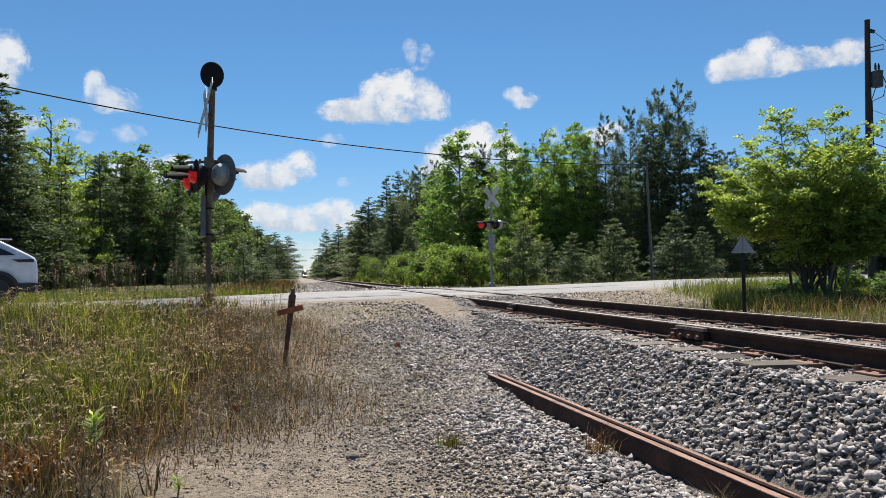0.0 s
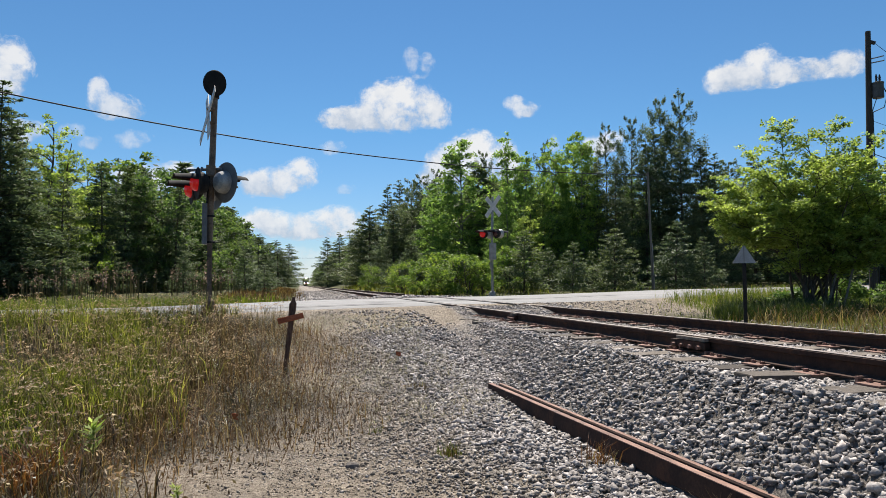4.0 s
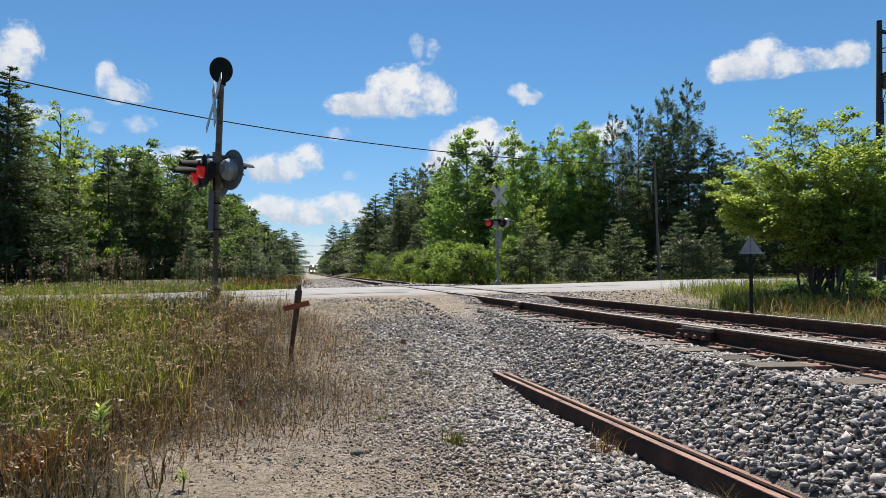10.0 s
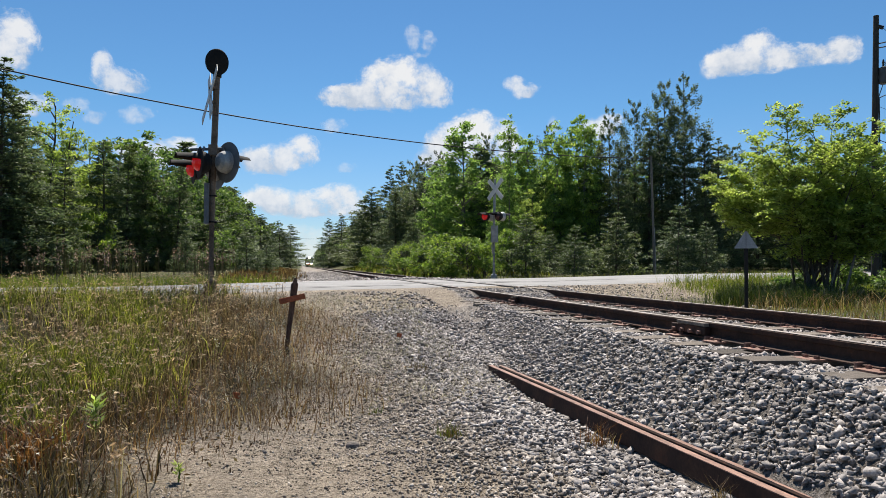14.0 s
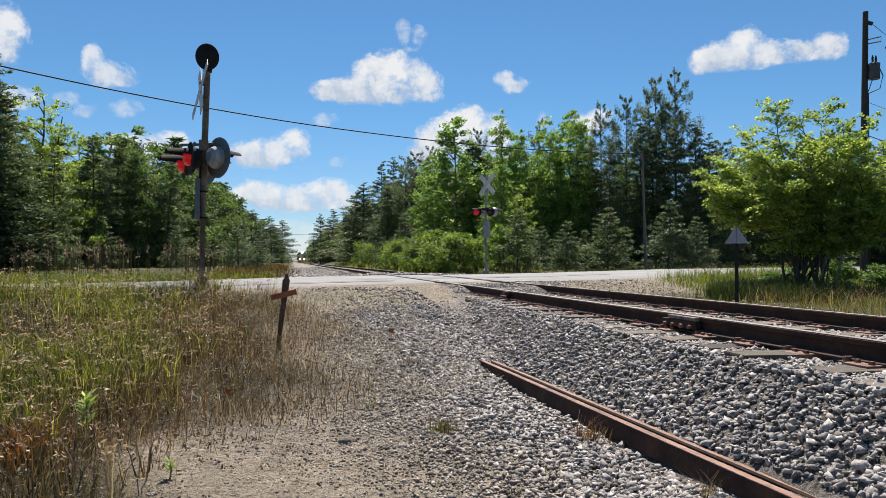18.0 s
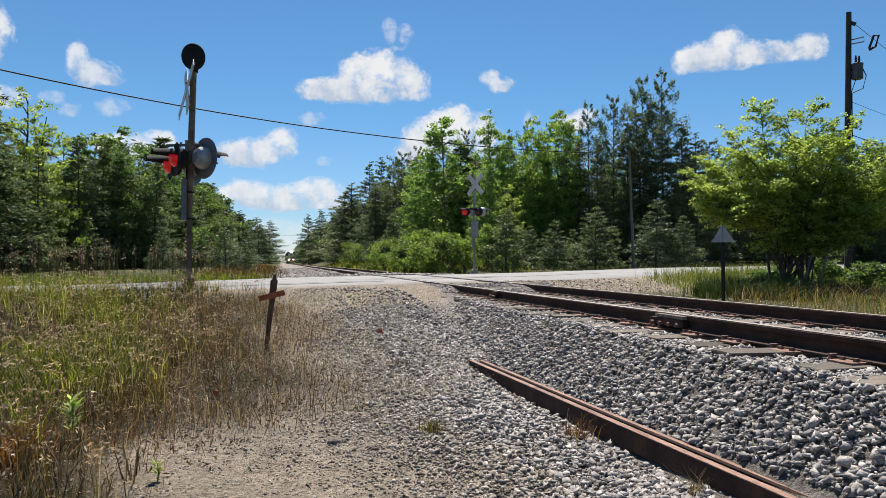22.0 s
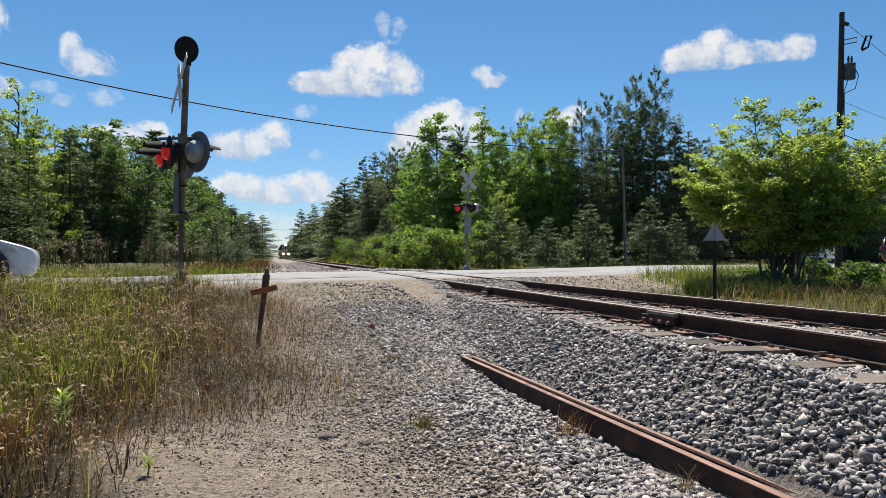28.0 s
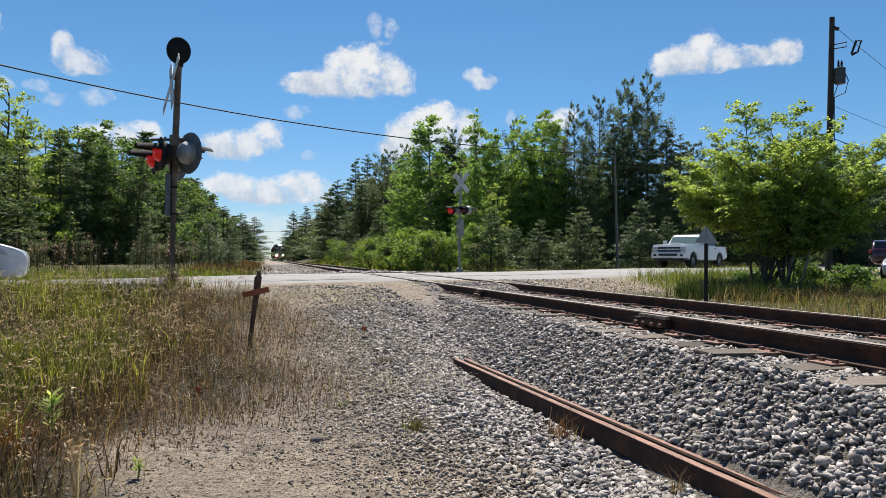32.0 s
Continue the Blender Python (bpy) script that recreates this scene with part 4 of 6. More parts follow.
def build_woods():
    for rows in (LEFT_TREES, RIGHT_TREES, RIGHT_TREES_B, EDGE_TREES):
        for kind, x, y, h, wide in rows:
            plant(kind, x, y, h, wide)
    rng = random.Random(8)
    pick = ["farpine0", "farpine1", "farpine0", "farpine1", "farleaf"]
    # the woods that flank the railway, thinning out of sight
    y = 62.0
    while y < 520:
        for side in (-1, 1):
            for row in range(2 if y < 260 else 1):
                edge = -9.0 + 3.0 * min(1.0, max(0.0, (y - 110) / 120)) if side < 0 else 13.0 - 2.6 * min(1.0, max(0.0, (y - 110) / 120))
                x = edge + side * (row * 4.5 + rng.uniform(0, 2.0))
                if side > 0 and y < 110:
                    x += (110 - y) * 0.05
                plant(rng.choice(pick), x, y + rng.uniform(-2, 2), rng.uniform(8.5, 11.5) if row == 0 else rng.uniform(10, 12.5), rng.uniform(1.2, 1.6))
        y += 3.4 + y * 0.012
    # depth behind the front rows on both sides
    for k in range(34):
        plant(rng.choice(pick), rng.uniform(-44, -13), rng.uniform(50, 70), rng.uniform(8, 11.0), 1.2)
    for k in range(18):
        plant(rng.choice(pick), rng.uniform(48, 84), rng.uniform(66, 90), rng.uniform(8, 11), 1.4)
    for k in range(40):
        x = rng.uniform(16, 85)
        y = 62 + 0.62 * max(0, x - 26) + rng.uniform(0, 16)
        plant(rng.choice(pick), x, y, rng.uniform(8, 10.5), 1.25)
    for src, H in KINDS.values():
        for o in (*src.children_recursive, src):
            bpy.data.objects.remove(o)


def grass_patch(name, rng, x, y, h, material, label, width=0.006, lean=0.35, seed_heads=0.0, kind="stuff", head_mat=None, az=None):
    """Bent blades in two pieces each; seed heads nod from the tips."""
    n = len(x)
    z = ground_z(x, y) - 0.02
    az = rng.uniform(0, 2 * np.pi, n) if az is None else az + rng.normal(0, 0.5, n)
    ln = lean * rng.uniform(0.2, 1.3, n) * h
    d = np.stack([np.cos(az), np.sin(az), 0 * az], -1)
    side = np.stack([-np.sin(az), np.cos(az), 0 * az], -1)
    turn = unit(side + 0.8 * d * rng.normal(size=(n, 1)))
    p0 = np.stack([x, y, z], -1)
    p1 = p0 + d * (0.3 * ln)[:, None] + np.array([0, 0, 0.6]) * h[:, None]
    p2 = p0 + d * ln[:, None] + np.array([0, 0, 1.0]) * (h * rng.uniform(0.86, 1.0, n))[:, None]
    w = (width * rng.uniform(0.6, 1.4, n))[:, None] * turn
    v = np.stack([p0 - w, p0 + w, p1 + 0.8 * w, p1 - 0.8 * w, p2 + 0.12 * w, p2 - 0.12 * w], 1)
    f = np.arange(n)[:, None, None] * 6 + np.array([[0, 1, 2, 3], [3, 2, 4, 5]])[None]
    if seed_heads > 0:
        k = np.nonzero(rng.uniform(0, 1, n) < seed_heads)[0]
        m = 9
        size = (np.clip(h[k] / 0.45, 0.35, 2.4) * rng.uniform(0.7, 1.3, len(k)))[:, None, None]
        s = (np.arange(m) / (m - 1))[None, :, None]
        way = unit(d[k] + 0.5 * rng.normal(size=(len(k), 3)) * np.array([1, 1, 0]))[:, None]
        c = p2[k][:, None] + size * (0.10 * s * way + np.array([0, 0, 1.0]) * (0.045 * s - 0.06 * s * s)) + rng.normal(size=(len(k), m, 3)) * 0.005 * size
        u = unit(way + 0.6 * rng.normal(size=c.shape)) * 0.0115 * size * (1.2 - 0.5 * s)
        wv = unit(np.cross(u, rng.normal(size=u.shape))) * np.linalg.norm(u, axis=-1, keepdims=True) * 0.3
        heads = part(name + "_seed_heads", mesh_np("seed_heads", *blades(c.reshape(-1, 3), u.reshape(-1, 3), wv.reshape(-1, 3))), head_mat or M_SEED)
        tagged(heads, "nodding seed heads of the " + name.replace("_", " "), "seed heads", kind="stuff")
    return tagged(part(name, mesh_np(name, v.reshape(-1, 3), f.reshape(-1, 4)), material), label, "grass", kind=kind)


def clumps_of(rng, cx, cy, per, spread):
    """Blades round clump centres: their places, the way each leans outwards, and the clump's vigour."""
    n = len(cx)
    many = rng.integers(max(1, per // 2), per * 3 // 2 + 1, n)
    i = np.repeat(np.arange(n), many)
    a, r = rng.uniform(0, 2 * np.pi, len(i)), spread * np.abs(rng.normal(0, 1, len(i)))
    return cx[i] + r * np.cos(a), cy[i] + r * np.sin(a), a, rng.uniform(0.6, 1.2, n)[i]


def scatter(rng, n, x0, x1, y0, y1, keep=None, ypow=1.0):
    x, y = rng.uniform(x0, x1, n), y0 + (y1 - y0) * rng.uniform(0, 1, n) ** ypow
    if keep is not None:
        k = rng.uniform(0, 1, n) < keep(x, y)
        x, y = x[k], y[k]
    return x, y


def build_grass():
    rng = np.random.default_rng(21)

    def meadow(x, y):       # left of the sandy path
        return sstep(-0.45, -1.35, x + 0.35 * lumps(x, y, 0.8) - 0.02 * (y - 5)) * (road_away(x, y)[0] > 4.1 + 0.3 * lumps(x, y, 1.1)) * (road_away(x, y)[1] < 0) * (0.75 + 0.25 * lumps(x, y, 0.5))

    def fringe(x, y):
        return sstep(0.75, -0.5, x + 0.42 * np.clip(6 - y, 0, 3) + 0.4 * lumps(x, y, 0.9)) * sstep(-2.6, -1.2, x) * sstep(12.5, 10.0, y)

    def green(x, y):        # where the meadow is lush rather than brown
        return meadow(x, y) * np.clip(0.72 + 0.7 * lumps(x, y, 0.55) + 0.3 * lumps(x + 3, y, 1.6), 0.04, 1) * (0.08 + 0.92 * sstep(4.2, 6.6, y + 0.25 * np.clip(-2.2 - x, 0, 4))) * sstep(-0.8, -2.4, x + 0.3 * lumps(x, y, 1.1))

    x, y, az, k = clumps_of(rng, *scatter(rng, 9800, -9, 0.2, 2.4, 14.6, green, 1.1), 16, 0.045)
    grass_patch("meadow_grass", rng, x, y, 0.36 * k * rng.uniform(0.5, 1.2, len(x)), M_GRASS, "yellow-green meadow grass growing in tufts", 0.0042, 0.6, az=az)
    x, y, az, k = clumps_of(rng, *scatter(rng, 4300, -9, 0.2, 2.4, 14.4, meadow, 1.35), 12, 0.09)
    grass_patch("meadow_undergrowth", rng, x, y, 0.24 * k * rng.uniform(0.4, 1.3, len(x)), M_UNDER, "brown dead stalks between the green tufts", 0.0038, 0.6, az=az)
    x, y, az, k = clumps_of(rng, *scatter(rng, 5200, -9, 0.3, 2.4, 14.4, meadow, 1.1), 4, 0.06)
    grass_patch("seeding_grass", rng, x, y, 0.43 * k * rng.uniform(0.65, 1.2, len(x)), M_DRY, "dry seeding grass stalks among the green", 0.0022, 0.45, seed_heads=0.85, az=az)
    x, y = scatter(rng, 1600, -8, 0.0, 2.6, 13.5, meadow, 1.1)
    x, y = np.concatenate([x, np.repeat(x[:40], 9)]), np.concatenate([y, np.repeat(y[:40], 9)])      # some heads grow in fluffy clusters
    c = np.stack([x, y, ground_z(x, y) + rng.uniform(0.12, 0.46, len(x))], -1) + rng.normal(size=(len(x), 3)) * 0.012
    c[-360:, 2] = ground_z(x[-360:], y[-360:]) + np.repeat(rng.uniform(0.3, 0.48, 40), 9) + rng.normal(size=360) * 0.025
    tagged(part("white_flowers", mesh_np("white_flowers", *leaves_at(rng, c, 0.0085, 0.7, 0.6)), M_FLOWER), "small white flower heads scattered through the meadow", "flowers", kind="stuff")
    x, y = scatter(rng, 5000, -9, 0.2, -5, 2.4, meadow)
    grass_patch("meadow_grass", rng, x, y, 0.25 * rng.uniform(0.5, 1.3, len(x)), M_GRASS, "rough green meadow grass going to seed", 0.009, 0.9, seed_heads=0.1)
    x, y = scatter(rng, 18000, -2.8, 1.0, 3.0, 12.8, fringe, 1.1)
    grass_patch("dead_weeds", rng, x, y, 0.19 * rng.uniform(0.25, 1.5, len(x)), M_REDSTALK, "dead red-brown weed stalks along the sandy path", 0.0024, 0.7, seed_heads=0.3)
    x, y = scatter(rng, 19000, -3.2, 1.0, 2.8, 12.5, lambda a, b: sstep(0.8, -0.3, a + 0.42 * np.clip(6 - b, 0, 3) + 0.4 * lumps(a, b, 0.9)) * sstep(12.8, 10.5, b), 1.1)
    c = np.stack([x, y, ground_z(x, y) + 0.13 * rng.uniform(0, 1, len(x)) ** 2], -1)
    tagged(part("dead_leaf_litter", mesh_np("dead_leaf_litter", *leaves_at(rng, c, 0.016, 0.4, 0.2)), M_LITTER), "brown dead leaves and stalk bits matted along the path", "leaf litter", kind="stuff")
    x, y = scatter(rng, 17000, -0.9, 1.8, 5.6, 12.8, lambda a, b: 0.4 + 0.35 * lumps(a, b, 1.4))
    grass_patch("flattened_straw", rng, x, y, 0.07 * rng.uniform(0.4, 1.6, len(x)), M_STRAW, "flattened straw over the gravel", 0.0028, 2.4)
    # verge beyond the far rail, bank and ditch
    x, y = scatter(rng, 84000, 6.4, 25, 6, 30, lambda a, b: (0.12 + 0.88 * sstep(9.0, 12, a + 0.8 * lumps(a, b, 0.7))) * (road_away(a, b)[0] > 4.4) * (road_away(a, b)[1] < 0) * sstep(6.8, 8.0, a) * sstep(2.0, 0.0, sstep(13.5, 17, b) * sstep(9.5, 7.0, a) * 2))
    grass_patch("bank_grass", rng, x, y, 0.15 * rng.uniform(0.4, 1.6, len(x)), M_BANK, "bright green grass bank beside the road", 0.0055, 1.0, seed_heads=0.015)
    # added dark grass: the maple's shade in the ditch is put into its colour
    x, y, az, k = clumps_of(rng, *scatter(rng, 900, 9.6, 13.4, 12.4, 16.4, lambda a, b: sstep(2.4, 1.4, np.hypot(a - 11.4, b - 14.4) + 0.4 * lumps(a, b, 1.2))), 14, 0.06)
    grass_patch("ditch_sedge", rng, x, y, 0.42 * k * rng.uniform(0.5, 1.2, len(x)), M_SHADE_SEDGE, "green sedge coloured dark for the shade under the maple", 0.007, 0.5, az=az)
    x, y = scatter(rng, 5200, 9.0, 17, 7.5, 13.5, lambda a, b: sstep(-0.4, 0.5, lumps(a, b, 0.6) + 0.4))
    grass_patch("ditch_reeds", rng, x, y, 0.33 * rng.uniform(0.5, 1.3, len(x)), M_DRY, "brown seeding reeds in the ditch", 0.005, 0.6, seed_heads=0.35, head_mat=M_LITTER)
    x, y = scatter(rng, 40000, 9.0, 25, 11, 32, lambda a, b: (road_away(a, b)[0] > 3.9) * (road_away(a, b)[1] < 0) * sstep(7.5, 5.0, road_away(a, b)[0]) * sstep(9.5, 12.5, a))
    grass_patch("roadside_grass", rng, x, y, 0.36 * rng.uniform(0.5, 1.25, len(x)), M_BANK, "tall green grass along the edge of the road", 0.006, 0.7, seed_heads=0.08)
    x, y = scatter(rng, 16000, -13, -1.3, 9, 18, lambda a, b: (road_away(a, b)[0] > 3.7) * (road_away(a, b)[1] < 0) * sstep(6.0, 4.4, road_away(a, b)[0]) * sstep(-1.0, -2.2, a))
    grass_patch("roadside_grass", rng, x, y, 0.22 * rng.uniform(0.5, 1.3, len(x)), M_GRASS, "rough grass along the edge of the road", 0.0055, 0.8, seed_heads=0.12)
    # verges beyond the road
    x, y = scatter(rng, 24000, -34, 0.6, 14, 34, lambda a, b: (road_away(a, b)[0] > 3.7) * (road_away(a, b)[1] > 0) * sstep(36, 22, b) * sstep(0.5, -2.0, a + 0.5 * lumps(a, b, 0.9)))
    grass_patch("far_verge_grass", rng, x, y, 0.3 * rng.uniform(0.4, 1.4, len(x)), M_BANK, "short dry-green verge grass beyond the road", 0.012, 0.6, seed_heads=0.06)
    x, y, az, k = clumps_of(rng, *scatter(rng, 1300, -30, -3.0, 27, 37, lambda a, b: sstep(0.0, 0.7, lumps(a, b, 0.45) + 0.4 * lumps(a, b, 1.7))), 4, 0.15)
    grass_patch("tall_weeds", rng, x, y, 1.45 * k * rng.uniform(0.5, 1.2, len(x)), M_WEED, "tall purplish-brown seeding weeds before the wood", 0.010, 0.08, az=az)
    i = np.repeat(np.nonzero(rng.uniform(0, 1, len(x)) < 0.26)[0], 12)
    tall = (1.45 * k * rng.uniform(0.85, 1.1, len(x)))[i]
    c = np.stack([x[i], y[i], ground_z(x[i], y[i]) + tall * rng.uniform(0.62, 1.02, len(i))], -1) + rng.normal(size=(len(i), 3)) * np.array([0.035, 0.035, 0.0])
    tagged(part("weed_plumes", mesh_np("weed_plumes", *leaves_at(rng, c, 0.04, 0.5, 0.0)), M_WEEDHEAD), "pinkish-brown seed plumes of the tall weeds", "seed heads", kind="stuff")
    x, y = scatter(rng, 14000, 7, 60, 24, 66, lambda a, b: (road_away(a, b)[0] > 3.9) * (road_away(a, b)[1] > 0) * sstep(14, 4, road_away(a, b)[0]))
    grass_patch("wood_edge_grass", rng, x, y, 0.26 * rng.uniform(0.4, 1.5, len(x)), M_VERGE, "grass and low plants along the wood's edge", 0.016, 0.7, seed_heads=0.05)
    x, y = scatter(rng, 5000, -3.4, 0.5, 30, 100, lambda a, b: sstep(0.4, -1.8, a + 0.5 * lumps(a, b, 0.8)), 1.6)
    grass_patch("bank_straw", rng, x, y, 0.26 * rng.uniform(0.4, 1.4, len(x)), M_LITTER, "tawny dry grass bank beside the far track", 0.02)
    x, y = scatter(rng, 7000, 6.9, 16, 42, 120, None, 1.4)
    grass_patch("track_bank_grass", rng, x, y, 0.4 * rng.uniform(0.4, 1.4, len(x)), M_GRASS, "yellow-green grass bank beside the far track", 0.025)


def tuft(name, x, y, h, n, material, label, spread=0.06, width=0.005, category="plant", seed=0):
    rng = np.random.default_rng(seed)
    px, py = x + rng.normal(size=n) * spread, y + rng.normal(size=n) * spread
    grass_patch(name, rng, px, py, h * rng.uniform(0.5, 1.2, n), material, label, width, 0.7, kind="")["category"] = category


def leafy_weed(x, y, h, seed):
    """A broad-leaved weed: stem with pairs of long leaves."""
    rng = np.random.default_rng(seed)
    z = float(ground_z(x, y))
    t = thing("leafy_weed", pose(x, y, z), "bright green broad-leaved weed in the meadow", "plant")
    part("stem", tube([(0, 0, -0.05), (0.01, 0, h * 0.5), (0, 0.015, h)], [0.006, 0.005, 0.002], 5), M_SHRUB, t)
    k = 46
    zz = h * rng.uniform(0.3, 1.02, k)
    az = rng.uniform(0, 6.28, k)
    d = np.stack([np.cos(az), np.sin(az), rng.uniform(0.1, 0.9, k)], -1)
    ln = 0.12 * (h + 0.05) * rng.uniform(0.6, 1.3, k)
    c = np.stack([0 * zz, 0 * zz, zz], -1) + d * ln[:, None]
    wv = np.stack([-np.sin(az), np.cos(az), 0 * az], -1) * (ln * 0.32)[:, None]
    part("leaves", mesh_np("leaves", *blades(c, d * ln[:, None], wv)), M_LEAFY, t)


make_prototypes()
build_woods()
build_grass()
tuft("grass_tuft", 1.0, 4.6, 0.11, 90, M_DRY, "small dry grass tuft in the gravel", 0.04, 0.0022, seed=1)
tuft("grass_tuft", 0.99, 4.59, 0.10, 70, M_BANK, "small yellow-green grass tuft in the gravel", 0.04, 0.003, seed=2)
tuft("grass_tuft", 1.85, 4.15, 0.2, 60, M_REDWEED, "reddish dry grass tuft against the loose rail", 0.045, 0.0022, seed=3)
tuft("grass_tuft", 1.87, 4.1, 0.14, 40, M_DRY, "thin straw tuft against the loose rail", 0.05, 0.002, seed=8)
tuft("grass_tuft", 1.98, 3.02, 0.17, 34, M_DRY, "thin straw tuft against the loose rail", 0.025, 0.002, seed=4)
tuft("grass_tuft", 1.2, 7.05, 0.10, 60, M_DRY, "small yellowing grass tuft in the gravel", 0.07, 0.003, seed=5)
tuft("grass_tuft", 0.58, 5.45, 0.07, 30, M_BANK, "tiny grass tuft in the gravel", 0.03, 0.0025, seed=6)
tuft("red_weed", -1.5, 4.35, 0.33, 260, M_REDWEED, "rust-red weed in the meadow", 0.11, 0.004, seed=7)
leafy_weed(-1.28, 4.8, 0.3, 3)
leafy_weed(-0.62, 3.85, 0.09, 4)


# ---- things beside the track ----
def signal_lamp(parent, m, back_mat, r=0.3, lit=True):
    """A hooded red flasher that faces its own +x."""
    t90 = pose(0, 0, 0, 0, 90, 0)
    body = part("lamp_housing", lathe([(0, -0.2), (0.09, -0.19), (0.16, -0.15), (0.2, -0.08), (0.21, 0.0), (0, 0.0)], 24, t90), M_DOME if back_mat == M_GREYM else back_mat, parent, "rounded lamp housing", at=m)
    part("background_disc", lathe([(0, 0), (r - 0.015, 0), (r, 0.008), (r - 0.015, 0.016), (0, 0.016)], 32, t90), back_mat, body, "round background plate of the signal lamp")
    part("lens", lathe([(0.155, 0.018), (0.15, 0.06), (0.11, 0.11), (0.05, 0.135), (0, 0.14)], 20, t90), M_LENS if lit else M_LENSOFF, body, "red signal lens")
    bm = bmesh.new()
    rows = []
    for k in range(6):
        x = 0.016 + 0.4 * k / 5
        lim = math.pi * (0.42 - 0.12 * k / 5)
        ring = []
        for i in range(15):
            a = -lim + 2 * lim * i / 14
            ring.append([bm.verts.new((x, rr * math.sin(a), rr * math.cos(a) - 0.03 * k / 5)) for rr in (0.175, 0.165)])
        rows.append(ring)
    for a, b in zip(rows, rows[1:]):
        for i in range(14):
            bm.faces.new((a[i][0], a[i + 1][0], b[i + 1][0], b[i][0]))
            bm.faces.new((a[i][1], b[i][1], b[i + 1][1], a[i + 1][1]))
    for ring in (rows[0], rows[-1]):
        for i in range(14):
            bm.faces.new((ring[i][0], ring[i + 1][0], ring[i + 1][1], ring[i][1]))
    part("hood", bm, M_BLACK, body, "black hood over the lens")
    return body


def crossbuck(parent, m, length, width, front):
    for s in (-1, 1):
        b = part("crossbuck_board", cube(-length / 2, length / 2, -0.012 - 0.006 * s, -0.006 * s, -width / 2, width / 2, bevel=0.003), M_WHITEB, parent,
                 "weathered white crossbuck board", at=m @ pose(0, 0.012 * s, 0, 0, 45 * s, 0))


def near_signal():
    x, y = -1.6, 13.3
    z = float(ground_z(x, y))
    t = thing("crossing_signal", pose(x, y, z), "weathered railway crossing signal mast with red flashers and bell", "crossing signal", "crossing signals")
    up = -z
    part("pole", tube([(-0.01, 0, -0.25), (-0.01, 0, 1.8), (0.055, 0, up + 4.15)], [0.062, 0.06, 0.056], 14), M_OLDPOLE, t, "stained steel mast")
    part("base", lathe([(0.0, 0), (0.16, 0), (0.15, 0.05), (0.1, 0.12), (0.085, 0.26), (0.06, 0.3)], 12), M_OLDPOLE, t, "cast base of the mast")
    bell = part("bell", lathe([(0, -0.09), (0.1, -0.08), (0.18, -0.02), (0.215, 0.05), (0.225, 0.09), (0.2, 0.1), (0.0, 0.085)], 28, pose(0.05, -0.05, up + 4.17, 94, 0, 8) @ Matrix.Diagonal((0.92, 1.08, 1, 1))), M_BLACK, t, "black warning bell", smooth=True)
    part("bell_bracket", tube([(0.055, 0, up + 3.92), (0.06, 0.01, up + 4.12)], 0.075, 10), M_BLACK, t)
    crossbuck(t, pose(-0.055, -0.09, up + 3.55, 0, 7, 0) @ pose(0, 0, 0, 0, 0, -73), 1.22, 0.2, 1)
    for dz in (0.12, -0.13):
        part("crossbuck_clamp", cube(-0.08, 0.075, -0.075, 0.075, up + 3.58 + dz - 0.02, up + 3.58 + dz + 0.02, bevel=0.006), M_OLDPOLE, t)
    arm = part("crossarm", tube([(-0.42, 0.12, up + 2.58), (0.36, -0.08, up + 2.60)], 0.028, 8), M_GREYM, t, "steel arm that carries the lamps")
    part("junction_box", cube(-0.08, 0.08, -0.09, 0.09, up + 2.46, up + 2.66, bevel=0.015), M_OLDPOLE, t)
    for dx, dy, dz, yaw in ((-0.20, -0.22, 2.30, 200), (-0.37, 0.26, 2.24, 196), (0.26, -0.14, 2.33, 40), (0.03, 0.30, 2.24, 34)):
        signal_lamp(t, pose(dx, dy, up + dz, 0, 0, yaw), M_BLACK if yaw > 90 else M_GREYM, 0.29 if yaw > 90 else 0.375)
        part("lamp_bracket", tube([(dx, dy, up + dz + 0.05), (dx * 0.7, dy * 0.6, up + 2.6)], 0.022, 6), M_GREYM, t)
    part("equipment_box", cube(-0.14, -0.05, -0.1, 0.09, up + 1.2, up + 1.95, bevel=0.012), M_GREYM, t, "tall grey box strapped to the mast")
    for dz in (1.24, 1.72):
        part("strap", lathe([(0.07, dz - 0.015), (0.078, dz - 0.012), (0.078, dz + 0.012), (0.07, dz + 0.015)], 14, pose(0, 0, up)), M_BLACK, t)
    part("conduit", tube([(-0.06, -0.05, up + 1.95), (-0.05, -0.05, up + 2.2), (-0.02, -0.03, up + 2.5)], 0.018, 6), M_BLACK, t)


